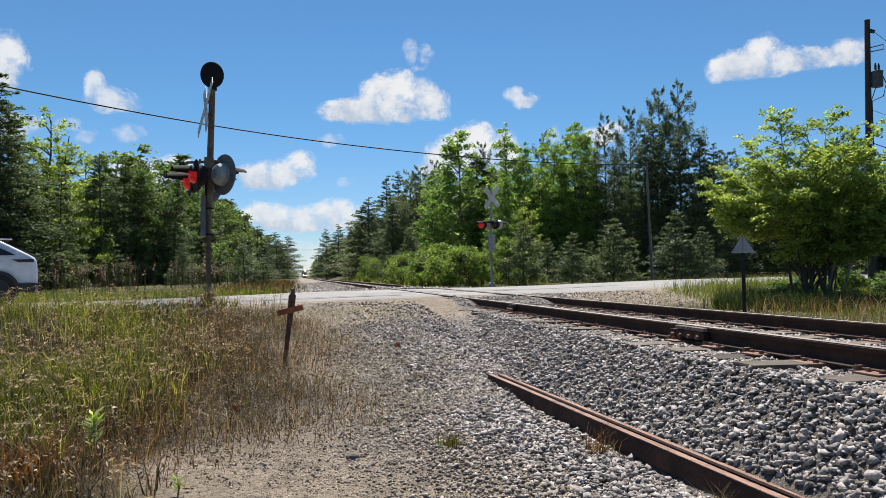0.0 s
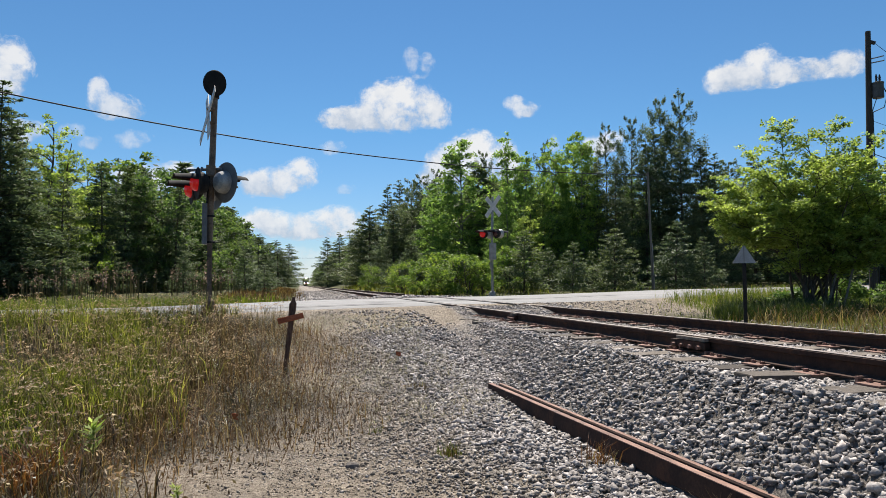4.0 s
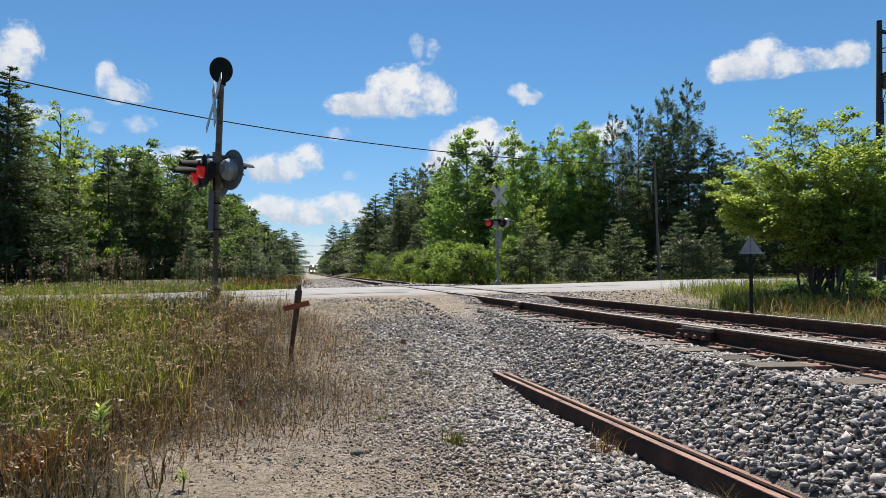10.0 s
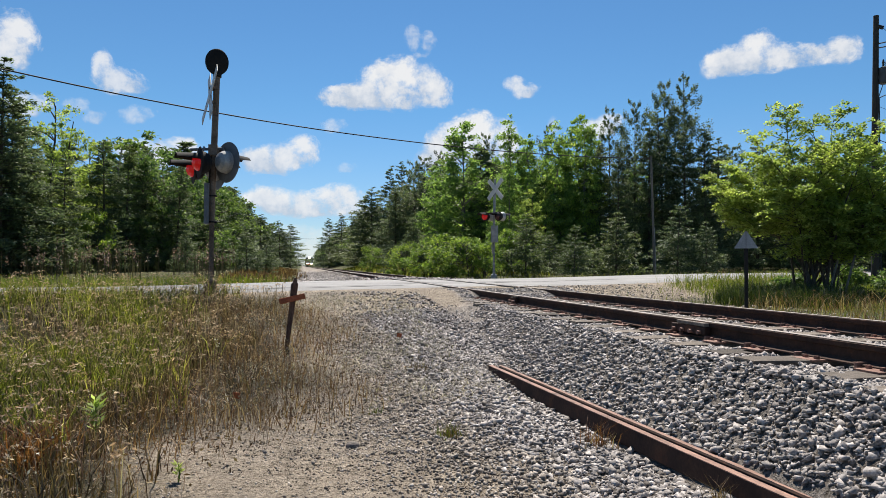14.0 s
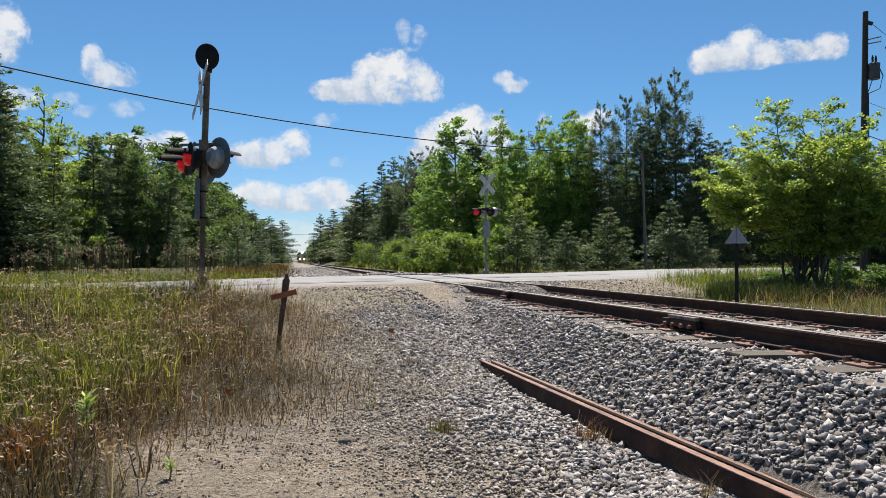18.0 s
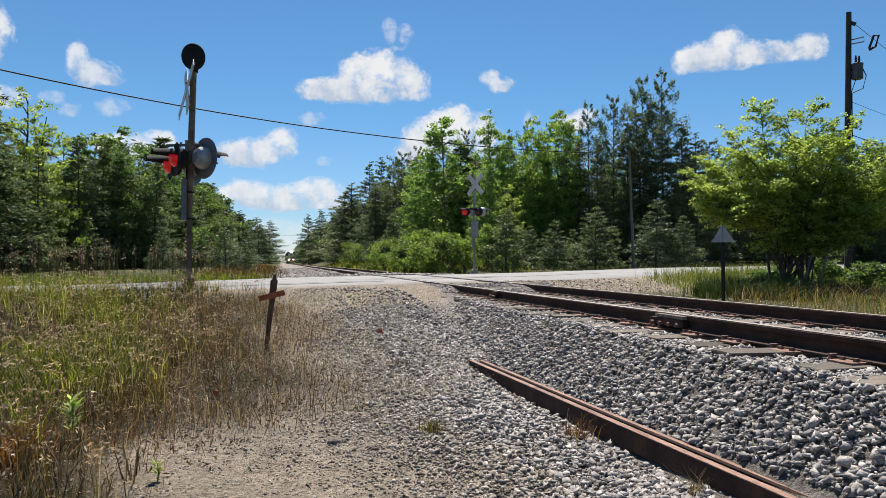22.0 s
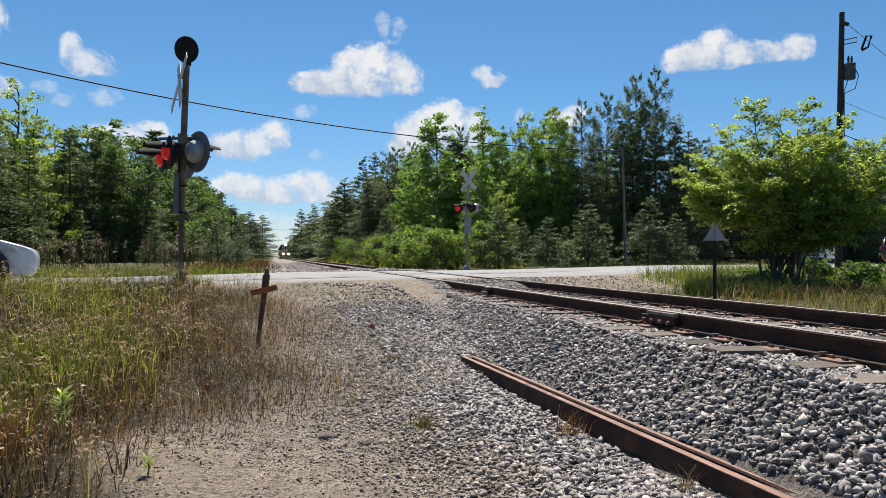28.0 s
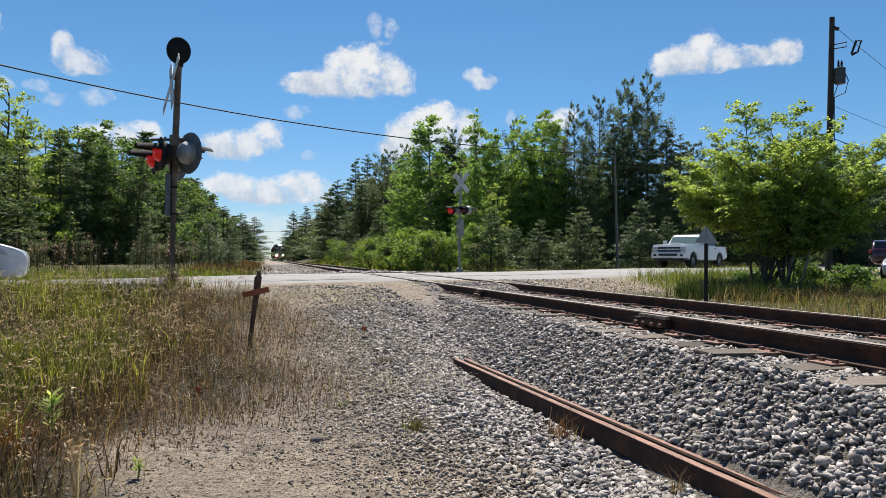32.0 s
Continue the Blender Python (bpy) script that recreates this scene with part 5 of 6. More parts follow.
def far_signal():
    x, y = 8.46, 29.9
    z = float(ground_z(x, y))
    up = 0.03 - z
    t = thing("crossing_signal", pose(x, y, z), "grey railway crossing signal mast with crossbuck and flashers", "crossing signal", "crossing signals")
    part("pole", tube([(0, 0, -0.2), (0, 0, 2.5 + up), (0.04, 0, 4.33 + up)], [0.075, 0.06, 0.055], 12), M_GALV, t, "galvanised steel mast")
    part("base", lathe([(0, 0), (0.28, 0), (0.26, 0.14), (0.17, 0.22), (0.14, 0.36), (0.07, 0.42)], 14), M_GALV, t, "round cast base of the mast")
    crossbuck(t, pose(0.03, -0.1, up + 3.88, 0, 0, -60), 1.22, 0.21, 1)
    part("crossarm", tube([(-0.4, -0.1, up + 2.78), (0.42, 0.1, up + 2.78)], 0.035, 8), M_BLACK, t, "dark arm that carries the lamps")
    for dx, dy, dz, yaw in ((-0.40, 0.06, 2.66, 216), (0.10, -0.30, 2.66, 206), (0.38, -0.08, 2.66, 30), (0.0, 0.3, 2.66, 30)):
        signal_lamp(t, pose(dx, dy, up + dz, 0, 0, yaw), M_BLACK if yaw > 90 else M_GREYM, r=0.2, lit=dx < -0.3)
    part("equipment_box", cube(-0.13, 0.16, -0.12, 0.06, up + 1.5, up + 2.25, bevel=0.02), M_GALV, t, "grey relay box on the mast")
    part("conduit", tube([(-0.1, -0.08, up + 1.5), (-0.12, -0.08, up + 1.3), (-0.06, -0.05, up + 1.0)], 0.03, 6), M_GALV, t)


def stake():
    x, y = -0.145, 8.3
    z = float(ground_z(x, y))
    t = thing("wooden_stake", pose(x, y, z), "charred wooden stake with a faded orange crosspiece", "stake")
    bm = bmesh.new()
    rings = []
    prof = [(-0.03, -0.2, 0.022), (-0.005, 0.0, 0.024), (0.02, 0.25, 0.027), (0.05, 0.5, 0.033), (0.068, 0.66, 0.040), (0.076, 0.745, 0.042), (0.08, 0.765, 0.026), (0.084, 0.82, 0.017)]
    for px, pz, r in prof:
        rings.append([bm.verts.new((px + sx * r, sy * r * 0.6, pz)) for sx, sy in ((-1, -1), (1, -0.8), (0.9, 1), (-0.8, 1))])
    for a, b in zip(rings, rings[1:]):
        for k in range(4):
            bm.faces.new((a[k], a[(k + 1) % 4], b[(k + 1) % 4], b[k]))
    bm.faces.new(rings[-1])
    bm.faces.new(rings[0][::-1])
    part("post", bm, M_STAKE, t, "dark splintered post")
    part("crosspiece", cube(-0.15, 0.15, -0.042, -0.026, -0.033, 0.033, bevel=0.004), M_ORANGE, t, "faded orange crosspiece", at=pose(0.05, 0, 0.575, 0, -13, 0))


def marker_sign():
    x, y = 7.21, 10.21
    z = float(ground_z(x, y))
    t = thing("triangular_sign", pose(x, y, z, 0, 0, -35), "grey back of a triangular sign on a dark steel post", "sign")
    part("post", cube(-0.03, 0.03, -0.02, 0.02, -0.3, 0.95 - z, bevel=0.006), M_BLACK, t, "dark steel post")
    bm = bmesh.new()
    pts = [(-0.185, 0.0), (0.185, 0.0), (0.01, 0.29), (-0.01, 0.29)]
    a = [bm.verts.new((px, -0.028, pz)) for px, pz in pts]
    b = [bm.verts.new((px, -0.022, pz)) for px, pz in pts]
    bm.faces.new(a), bm.faces.new(b[::-1])
    for k in range(4):
        bm.faces.new((a[k], b[k], b[(k + 1) % 4], a[(k + 1) % 4]))
    part("plate", bm, M_BACK, t, "triangular aluminium plate", at=pose(0, 0, 0.765 - z))
    part("fold", cube(-0.006, 0.006, -0.034, -0.0285, 0.0, 0.28), M_GREYM, t, at=pose(0, 0, 0.765 - z))


def cable(name, points, r, label):
    bm = tube(points, r, 6)
    return tagged(part(name, bm, M_CABLE, smooth=True), label, "cable")


def sagging(a, b, sag, n=24):
    a, b = Vector(a), Vector(b)
    return [a.lerp(b, k / n) - Vector((0, 0, 4 * sag * (k / n) * (1 - k / n))) for k in range(n + 1)]


def utility_pole():
    x, y = 20.0, 21.0
    z = float(ground_z(x, y))
    t = thing("utility_pole", pose(x, y, z), "dark wooden utility pole with a grey transformer", "utility pole")
    top = 9.47 - z
    part("pole", tube([(-0.02, 0.03, -0.4), (0, 0, 4.8), (0.06, -0.06, top)], [0.135, 0.115, 0.09], 14), M_WOODP, t, "dark weathered wooden pole")
    rx, ry = 0.72, -0.69
    can = part("transformer", lathe([(0, 0), (0.17, 0), (0.185, 0.03), (0.185, 0.5), (0.195, 0.52), (0.195, 0.56), (0.1, 0.6), (0, 0.61)], 18, pose(rx * 0.33, ry * 0.33, 7.0 - z)), M_CAN, t, "grey pole transformer")
    for k in (-0.06, 0.08):
        part("bushing", lathe([(0.03, 0), (0.045, 0.03), (0.03, 0.06), (0.045, 0.09), (0.03, 0.12), (0.045, 0.15), (0.02, 0.28), (0, 0.28)], 8, pose(rx * 0.33 + k, ry * 0.33, 7.58 - z)), M_TRIM, can)
    part("mounting_bracket", cube(-0.02, 0.22, -0.04, 0.04, 7.2 - z, 7.3 - z, m=pose(0, 0, 0, 0, 0, -44)), M_GREYM, t)
    part("cutout_arm", tube([(rx * 0.1, ry * 0.1, 8.45 - z), (rx * 0.55, ry * 0.55, 8.5 - z), (rx * 0.55, ry * 0.55, 8.33 - z), (rx * 0.1, ry * 0.1, 8.3 - z)], 0.022, 6), M_GREYM, t, "steel bracket arm")
    part("fuse_cutout", tube([(rx * 0.7, ry * 0.7, 8.05 - z), (rx * 0.85, ry * 0.85, 8.5 - z), (rx * 1.0, ry * 1.0, 8.48 - z), (rx * 0.9, ry * 0.9, 8.1 - z), (rx * 0.7, ry * 0.7, 8.0 - z)], 0.045, 6), M_TRIM, t, "dark fuse cutout")
    part("top_insulator", tube([(rx * 0.1, ry * 0.1, 9.1 - z), (rx * 0.3, ry * 0.3, 9.0 - z)], 0.07, 8), M_TRIM, t)
    part("lead_wire", tube([(rx * 0.45, ry * 0.45, 7.5 - z), (rx * 0.6, ry * 0.6, 7.1 - z), (rx * 0.5, ry * 0.5, 6.65 - z), (rx * 0.12, ry * 0.12, 6.5 - z)], 0.018, 5), M_CABLE, t)
    part("lead_wire", tube([(rx * 0.28, ry * 0.28, 7.0 - z), (rx * 0.2, ry * 0.2, 6.75 - z), (rx * 0.12, ry * 0.12, 6.5 - z)], 0.014, 5), M_CABLE, t)
    part("ground_wire", tube([(rx * 0.15, ry * 0.15, 6.5 - z), (rx * 0.15, ry * 0.15, 0.0)], 0.02, 5), M_CABLE, t)
    cable("overhead_line", sagging((20.2, 20.8, 9.0), (52, 38.3, 9.2), 0.55), 0.009, "thin bare power line from the utility pole")
    cable("overhead_line", sagging((20.1, 20.9, 6.2), (52, 38.3, 7.1), 0.1), 0.007, "thin power line from the utility pole")
    cable("overhead_line", sagging((20.1, 20.9, 5.0), (52, 38.3, 5.2), 0.12), 0.014, "dark telephone cable from the utility pole")


def grey_pole():
    x, y = 21.95, 40.45
    z = float(ground_z(x, y))
    t = thing("grey_pole", pose(x, y, z), "slim weathered grey wooden pole before the wood", "pole")
    part("pole", tube([(0.1, 0, -0.3), (-0.14, 0, 7.55 - z)], [0.085, 0.062], 12), M_GREYP, t)
    part("guy_guard", tube([(0.13, -0.1, 0), (0.02, -0.1, 3.2)], 0.03, 6), M_GALV, t, "pale pipe up the pole")
    cable("overhead_cable", CABLE_POINTS, 0.026, "thick black overhead cable along the road")
    cable("overhead_line", sagging((21.8, 40.45, 7.3), (36, 52, 6.6), 0.3), 0.014, "thin line from the grey pole")
    z2 = float(ground_z(-10.0, 150.0))
    t = thing("line_pole", pose(-9.0, 150, z2), "distant line pole with two crossarms above the wood", "pole")
    part("pole", tube([(0, 0, -0.3), (0, 0, 10.4)], [0.16, 0.12], 8), M_WOODP, t)
    for dz in (9.9, 9.2):
        part("crossarm", cube(-1.1, 1.1, -0.06, 0.06, dz, dz + 0.12), M_WOODP, t)
    cable("overhead_line", sagging((-12, 160, 7.0), (16, 168, 7.2), 0.4), 0.03, "thin line high across the far track")


def small_litter():
    for x, y, h in ((1.18, 8.6, 0.09), (-0.53, 5.85, 0.13)):
        z = float(ground_z(x, y))
        t = thing("marker_flag", pose(x, y, z), "small orange-red survey flag in the ground", "flag", "marker flags")
        part("wire", tube([(0, 0, -0.05), (0.005, 0, h)], 0.002, 4), M_RUST, t)
        part("flag", cube(0.0, 0.055, -0.002, 0.002, h - 0.05, h, m=pose(0, 0, 0, 10, 8, -20)), M_ORANGE, t)
    rng = random.Random(3)
    for x, y, s in ((1.95, 10.6, 0.11), (1.3, 9.6, 0.08), (0.34, 4.5, 0.09), (1.45, 7.1, 0.07)):
        bm = bmesh.new()
        bmesh.ops.create_icosphere(bm, subdivisions=2, radius=s / 2)
        for v in bm.verts:
            v.co *= 1 + 0.28 * noise.noise(v.co * 14 + Vector((x, y, 0)))
            v.co.z *= 0.6
        tagged(part("stone", bm, M_DARKSTONE, at=pose(x, y, float(ground_z(x, y)) + s * 0.12, 0, 0, rng.uniform(0, 360))), "larger dark stone on the gravel", "stone", "larger stones")


CABLE_POINTS = [(-9.8 + 31.6 * k / 30, 25.1 + 15.4 * k / 30, 6.32 + (2.7 if k > 11 else 4.3) * (k / 30 - 0.365) ** 2) for k in range(-20, 31)]


def maple():
    """Thin stems that fan out from one foot, each clad in flat leafy sprays that shorten to an upright shoot."""
    x, y = 13.3, 15.97
    t = thing("maple_tree", pose(x, y, float(ground_z(x, y)) - 0.05, 0, 0, -39.3), "bushy bright yellow-green maple with several thin stems", "tree")
    rng = np.random.default_rng(31)
    bm = bmesh.new()
    C, U, W = [], [], []
    # sideways, back, height of each shoot
    heads = [(-2.25, 0.2, 4.1), (-1.55, -0.5, 4.75), (-0.8, 0.1, 5.75), (-0.05, 0.3, 5.3), (0.55, -0.3, 5.45), (1.15, 0.4, 5.1), (1.75, -0.2, 5.0), (2.5, 0.3, 4.4),
             (-2.5, -0.8, 3.2), (-1.0, -1.5, 3.9), (0.2, -1.7, 4.1), (1.2, -1.5, 4.0), (2.3, -1.3, 3.6), (-1.3, 1.4, 4.4), (0.4, 1.6, 4.7), (1.8, 1.5, 4.2), (3.0, -0.4, 3.5), (-2.2, -0.2, 2.5), (-0.5, -1.9, 2.9),
             (2.7, -0.3, 2.2), (3.2, 0.3, 2.7), (1.7, -0.9, 2.2), (3.5, 0.0, 3.5), (3.0, 0.8, 4.2), (-2.7, 0.4, 3.6)]
    for hx, hy, hz in [tuple(0.895 * c for c in h) for h in heads]:
        foot = np.array([rng.normal() * 0.24, rng.normal() * 0.24, -0.2])
        tip = np.array([hx, hy, hz])
        path = []
        for k in range(8):
            s = k / 7
            p = foot + (tip - foot) * np.array([s ** 1.9, s ** 1.9, s]) + rng.normal(size=3) * 0.05 * s
            path.append(p)
        r0 = rng.uniform(0.022, 0.05)
        tube([tuple(p) for p in path], [r0 * (1 - 0.88 * k / 7) for k in range(8)], 6, bm)
        low = (1.7 if hx < -0.3 else 1.05) / hz
        for k in range(44):
            s = low + (1 - low) * rng.uniform(0, 1) ** 0.8
            f = min(6.999, s * 7)
            i = int(f)
            a = path[i] + (path[i + 1] - path[i]) * (f - i)
            up = (s - low) / (1 - low)
            ln = (0.42 + 0.72 * (1 - up) ** 0.7) * rng.uniform(0.55, 1.15)
            out = np.array([a[0], a[1], 0.0]) * 0.35 + np.array([*rng.normal(size=2), 0])
            d = unit(out)
            rise = rng.uniform(0.0, 0.75) + 0.9 * up ** 2
            e = a + d * ln + np.array([0, 0, rise * ln * 0.6])
            if ln > 0.45 and k % 2:
                tube([tuple(a), tuple((a + e) / 2 + np.array([0, 0, 0.06])), tuple(e)], [0.012, 0.008, 0.003], 3, bm)
            m = int(24 + 84 * ln)
            q = rng.uniform(0.12, 1.05, m)
            side = np.array([-d[1], d[0], 0.0])
            c = a + q[:, None] * (e - a) + side * (rng.normal(size=m) * 0.23 * ln * (1.15 - 0.7 * q))[:, None] + np.array([0, 0, 1.0]) * (rng.normal(size=m) * 0.035 + 0.22 * ln * np.sin(q * 2.6) - 0.12 * q * q)[:, None]
            nrm = unit(rng.normal(size=(m, 3)) * 0.55 + np.array([0, 0, 1.0]))
            u = unit(np.cross(nrm, rng.normal(size=(m, 3))))
            sz = 0.042 * rng.uniform(0.6, 1.35, m)[:, None]
            C.append(c), U.append(u * sz), W.append(np.cross(nrm, u) * sz * 0.62)
    part("trunk", bm, M_BARK, t, "cluster of thin leaning stems")
    part("crown", mesh_np("crown", *blades(np.concatenate(C), np.concatenate(U), np.concatenate(W))), M_LEAFY, t)
    # two stems whose sunlight is painted in with the paler bark
    for dx, dy, h in ((0.25, -0.3, 2.0), (0.6, -0.35, 2.1)):
        part("sapling_stem", tube([(dx, dy, -0.1), (dx + h * 0.25, dy, h)], [0.035, 0.022], 6), M_BARKP, t, "stem in paler bark for the sunlight on it")


def maple_understory():
    for dx, dy, h, w, sd in ((1.6, 0.2, 0.8, 1.5, 52), (0.5, 0.9, 0.5, 1.3, 58), (2.6, -0.4, 0.7, 1.4, 56)):
        x, y = 13.2 + dx, 16.3 + dy
        t = thing("bush", pose(x, y, float(ground_z(x, y))), "dark green bush under the maple", "bush", "bushes under the maple")
        wood, crown = broadleaf(sd, h, w, 36, 60, 0.05, 0.02, stems=3, lean=0.1, flat=0.8)
        part("stems", wood, M_BARK, t)
        part("crown", crown, M_LEAF, t)


maple_understory()
tuft("weed_clump", -1.62, 13.15, 0.36, 34, M_LITTER, "brown weeds round the foot of the signal mast", 0.1, 0.006, seed=11)
tuft("weed_clump", -1.55, 13.1, 0.2, 30, M_BANK, "green weeds round the foot of the signal mast", 0.1, 0.006, seed=12)
near_signal()
far_signal()
stake()
marker_sign()
utility_pole()
grey_pole()
maple()
small_litter()


# ---- clouds, far off in the sky ----
def cloud_material():
    m, nt, p, out = nodes("cloud")
    nt.nodes.remove(p)

    def att(name):
        a = nt.nodes.new("ShaderNodeAttribute")
        a.attribute_name = name
        return a.outputs["Fac"]

    def maths(op, a, b):
        n = nt.nodes.new("ShaderNodeMath")
        n.operation = op
        for s, v in zip(n.inputs, (a, b)):
            if isinstance(v, (int, float)):
                s.default_value = v
            else:
                nt.links.new(v, s)
        return n.outputs[0]

    big = noise_tex(nt, 0.011, 6, rough=0.62, distort=0.3)
    fine = noise_tex(nt, 0.05, 5, rough=0.65)
    n = maths('ADD', maths('MULTIPLY', maths('SUBTRACT', big, 0.5), 2.3), maths('MULTIPLY', maths('SUBTRACT', fine, 0.5), 0.8))
    vor = nt.nodes.new("ShaderNodeTexVoronoi")
    vor.feature = 'SMOOTH_F1'
    vor.inputs["Scale"].default_value, vor.inputs["Smoothness"].default_value = 0.016, 0.6
    tcv = nt.nodes.new("ShaderNodeTexCoord")
    warp = nt.nodes.new("ShaderNodeVectorMath")
    warp.operation = 'MULTIPLY_ADD'
    nt.links.new(noise_tex(nt, 0.02, 3), warp.inputs[0])
    warp.inputs[1].default_value = (60, 60, 60)
    nt.links.new(tcv.outputs["Object"], warp.inputs[2])
    nt.links.new(warp.outputs[0], vor.inputs["Vector"])
    puff = maths('MULTIPLY', maths('SUBTRACT', 0.42, vor.outputs["Distance"]), 0.55)
    dens = maths('ADD', maths('ADD', att("body"), n), puff)
    alpha = nt.nodes.new("ShaderNodeMapRange")
    alpha.interpolation_type = 'SMOOTHSTEP'
    for k, v in ((1, 0.0), (2, 0.95), (3, 0.0), (4, 1.0)):
        alpha.inputs[k].default_value = v
    nt.links.new(dens, alpha.inputs[0])
    a = maths('MULTIPLY', alpha.outputs[0], att("thick"))
    shade = maths('ADD', att("height"), maths('ADD', maths('MULTIPLY', maths('SUBTRACT', fine, 0.5), 0.8), maths('MULTIPLY', puff, 1.5)))
    # sunlit tops and blue-grey shaded undersides are put into the emitted colour
    col = ramp(nt, shade, [(0.1, (0.60, 0.68, 0.80)), (0.5, (0.86, 0.89, 0.94)), (0.85, (1.0, 1.0, 1.0))])
    em = nt.nodes.new("ShaderNodeEmission")
    em.inputs[1].default_value = 0.49
    nt.links.new(col, em.inputs[0])
    tr = nt.nodes.new("ShaderNodeBsdfTransparent")
    ms = nt.nodes.new("ShaderNodeMixShader")
    nt.links.new(a, ms.inputs[0])
    nt.links.new(tr.outputs[0], ms.inputs[1])
    nt.links.new(em.outputs[0], ms.inputs[2])
    nt.links.new(ms.outputs[0], out.inputs[0])
    return m


M_CLOUD = cloud_material()
CLOUD_FAR = 2600.0
CLOUD_OBJECTS = []


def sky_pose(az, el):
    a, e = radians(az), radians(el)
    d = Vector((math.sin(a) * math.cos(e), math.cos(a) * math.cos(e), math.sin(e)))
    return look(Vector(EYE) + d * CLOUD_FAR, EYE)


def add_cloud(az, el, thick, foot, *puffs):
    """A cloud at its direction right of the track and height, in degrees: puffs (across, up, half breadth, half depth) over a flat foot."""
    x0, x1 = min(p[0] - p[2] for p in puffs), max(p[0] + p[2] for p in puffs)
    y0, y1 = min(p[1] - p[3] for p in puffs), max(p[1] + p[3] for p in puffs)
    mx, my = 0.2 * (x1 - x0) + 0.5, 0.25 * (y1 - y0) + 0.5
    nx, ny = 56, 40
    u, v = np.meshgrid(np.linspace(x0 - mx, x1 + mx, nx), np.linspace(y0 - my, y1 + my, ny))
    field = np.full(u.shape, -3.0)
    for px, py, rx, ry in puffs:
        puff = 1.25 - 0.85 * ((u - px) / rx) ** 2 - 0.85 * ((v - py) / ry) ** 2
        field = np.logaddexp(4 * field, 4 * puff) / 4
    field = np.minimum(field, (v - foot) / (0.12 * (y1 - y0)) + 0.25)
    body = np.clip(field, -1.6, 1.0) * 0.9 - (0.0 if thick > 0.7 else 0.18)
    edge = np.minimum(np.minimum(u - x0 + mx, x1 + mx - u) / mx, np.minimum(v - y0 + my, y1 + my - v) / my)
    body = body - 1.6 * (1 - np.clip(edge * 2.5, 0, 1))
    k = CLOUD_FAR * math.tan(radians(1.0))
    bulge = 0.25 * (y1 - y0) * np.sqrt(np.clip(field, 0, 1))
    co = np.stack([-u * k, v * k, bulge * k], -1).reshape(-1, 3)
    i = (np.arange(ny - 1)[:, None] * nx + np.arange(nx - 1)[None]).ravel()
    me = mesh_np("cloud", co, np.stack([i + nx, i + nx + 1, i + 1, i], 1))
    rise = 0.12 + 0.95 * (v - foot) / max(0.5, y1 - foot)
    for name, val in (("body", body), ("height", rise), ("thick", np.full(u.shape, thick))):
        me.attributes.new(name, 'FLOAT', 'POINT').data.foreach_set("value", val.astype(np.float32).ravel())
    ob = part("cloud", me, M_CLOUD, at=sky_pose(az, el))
    tagged(ob, "white fair-weather cumulus cloud" if thick > 0.7 else "thin white wisp of cloud or haze", "cloud", "clouds in the sky", kind="structure")
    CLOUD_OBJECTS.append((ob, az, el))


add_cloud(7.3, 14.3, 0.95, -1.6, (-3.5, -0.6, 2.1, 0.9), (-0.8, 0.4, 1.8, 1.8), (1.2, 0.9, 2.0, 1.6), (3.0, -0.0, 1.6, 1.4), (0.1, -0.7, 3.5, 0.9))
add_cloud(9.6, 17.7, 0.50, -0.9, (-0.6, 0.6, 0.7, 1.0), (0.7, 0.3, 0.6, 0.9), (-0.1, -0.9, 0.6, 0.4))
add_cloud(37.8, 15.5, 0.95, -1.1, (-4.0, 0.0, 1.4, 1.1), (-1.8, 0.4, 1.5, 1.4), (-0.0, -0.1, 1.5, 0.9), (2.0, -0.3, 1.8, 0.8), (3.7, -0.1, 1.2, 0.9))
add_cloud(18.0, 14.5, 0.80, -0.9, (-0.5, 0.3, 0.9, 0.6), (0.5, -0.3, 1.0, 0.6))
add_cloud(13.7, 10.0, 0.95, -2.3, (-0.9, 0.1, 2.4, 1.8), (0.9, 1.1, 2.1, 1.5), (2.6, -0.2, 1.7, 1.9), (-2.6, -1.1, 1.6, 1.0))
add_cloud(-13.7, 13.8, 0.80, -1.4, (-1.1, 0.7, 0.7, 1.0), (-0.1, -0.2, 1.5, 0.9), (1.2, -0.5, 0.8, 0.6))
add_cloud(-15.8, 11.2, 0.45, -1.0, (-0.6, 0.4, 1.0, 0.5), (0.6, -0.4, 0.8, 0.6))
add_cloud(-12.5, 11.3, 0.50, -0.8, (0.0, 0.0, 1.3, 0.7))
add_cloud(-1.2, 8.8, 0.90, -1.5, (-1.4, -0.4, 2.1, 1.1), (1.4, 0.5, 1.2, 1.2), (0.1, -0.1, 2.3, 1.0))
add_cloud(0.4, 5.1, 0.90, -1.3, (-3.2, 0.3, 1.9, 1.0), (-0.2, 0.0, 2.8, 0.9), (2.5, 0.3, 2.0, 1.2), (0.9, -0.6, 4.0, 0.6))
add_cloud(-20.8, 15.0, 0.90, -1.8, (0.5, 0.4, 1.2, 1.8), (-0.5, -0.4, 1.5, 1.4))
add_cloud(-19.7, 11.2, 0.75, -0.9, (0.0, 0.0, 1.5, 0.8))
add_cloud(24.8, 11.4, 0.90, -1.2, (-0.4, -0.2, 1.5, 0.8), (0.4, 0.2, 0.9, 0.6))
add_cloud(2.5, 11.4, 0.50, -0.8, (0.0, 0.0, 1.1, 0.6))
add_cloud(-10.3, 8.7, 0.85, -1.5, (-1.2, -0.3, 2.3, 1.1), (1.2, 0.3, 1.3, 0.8))
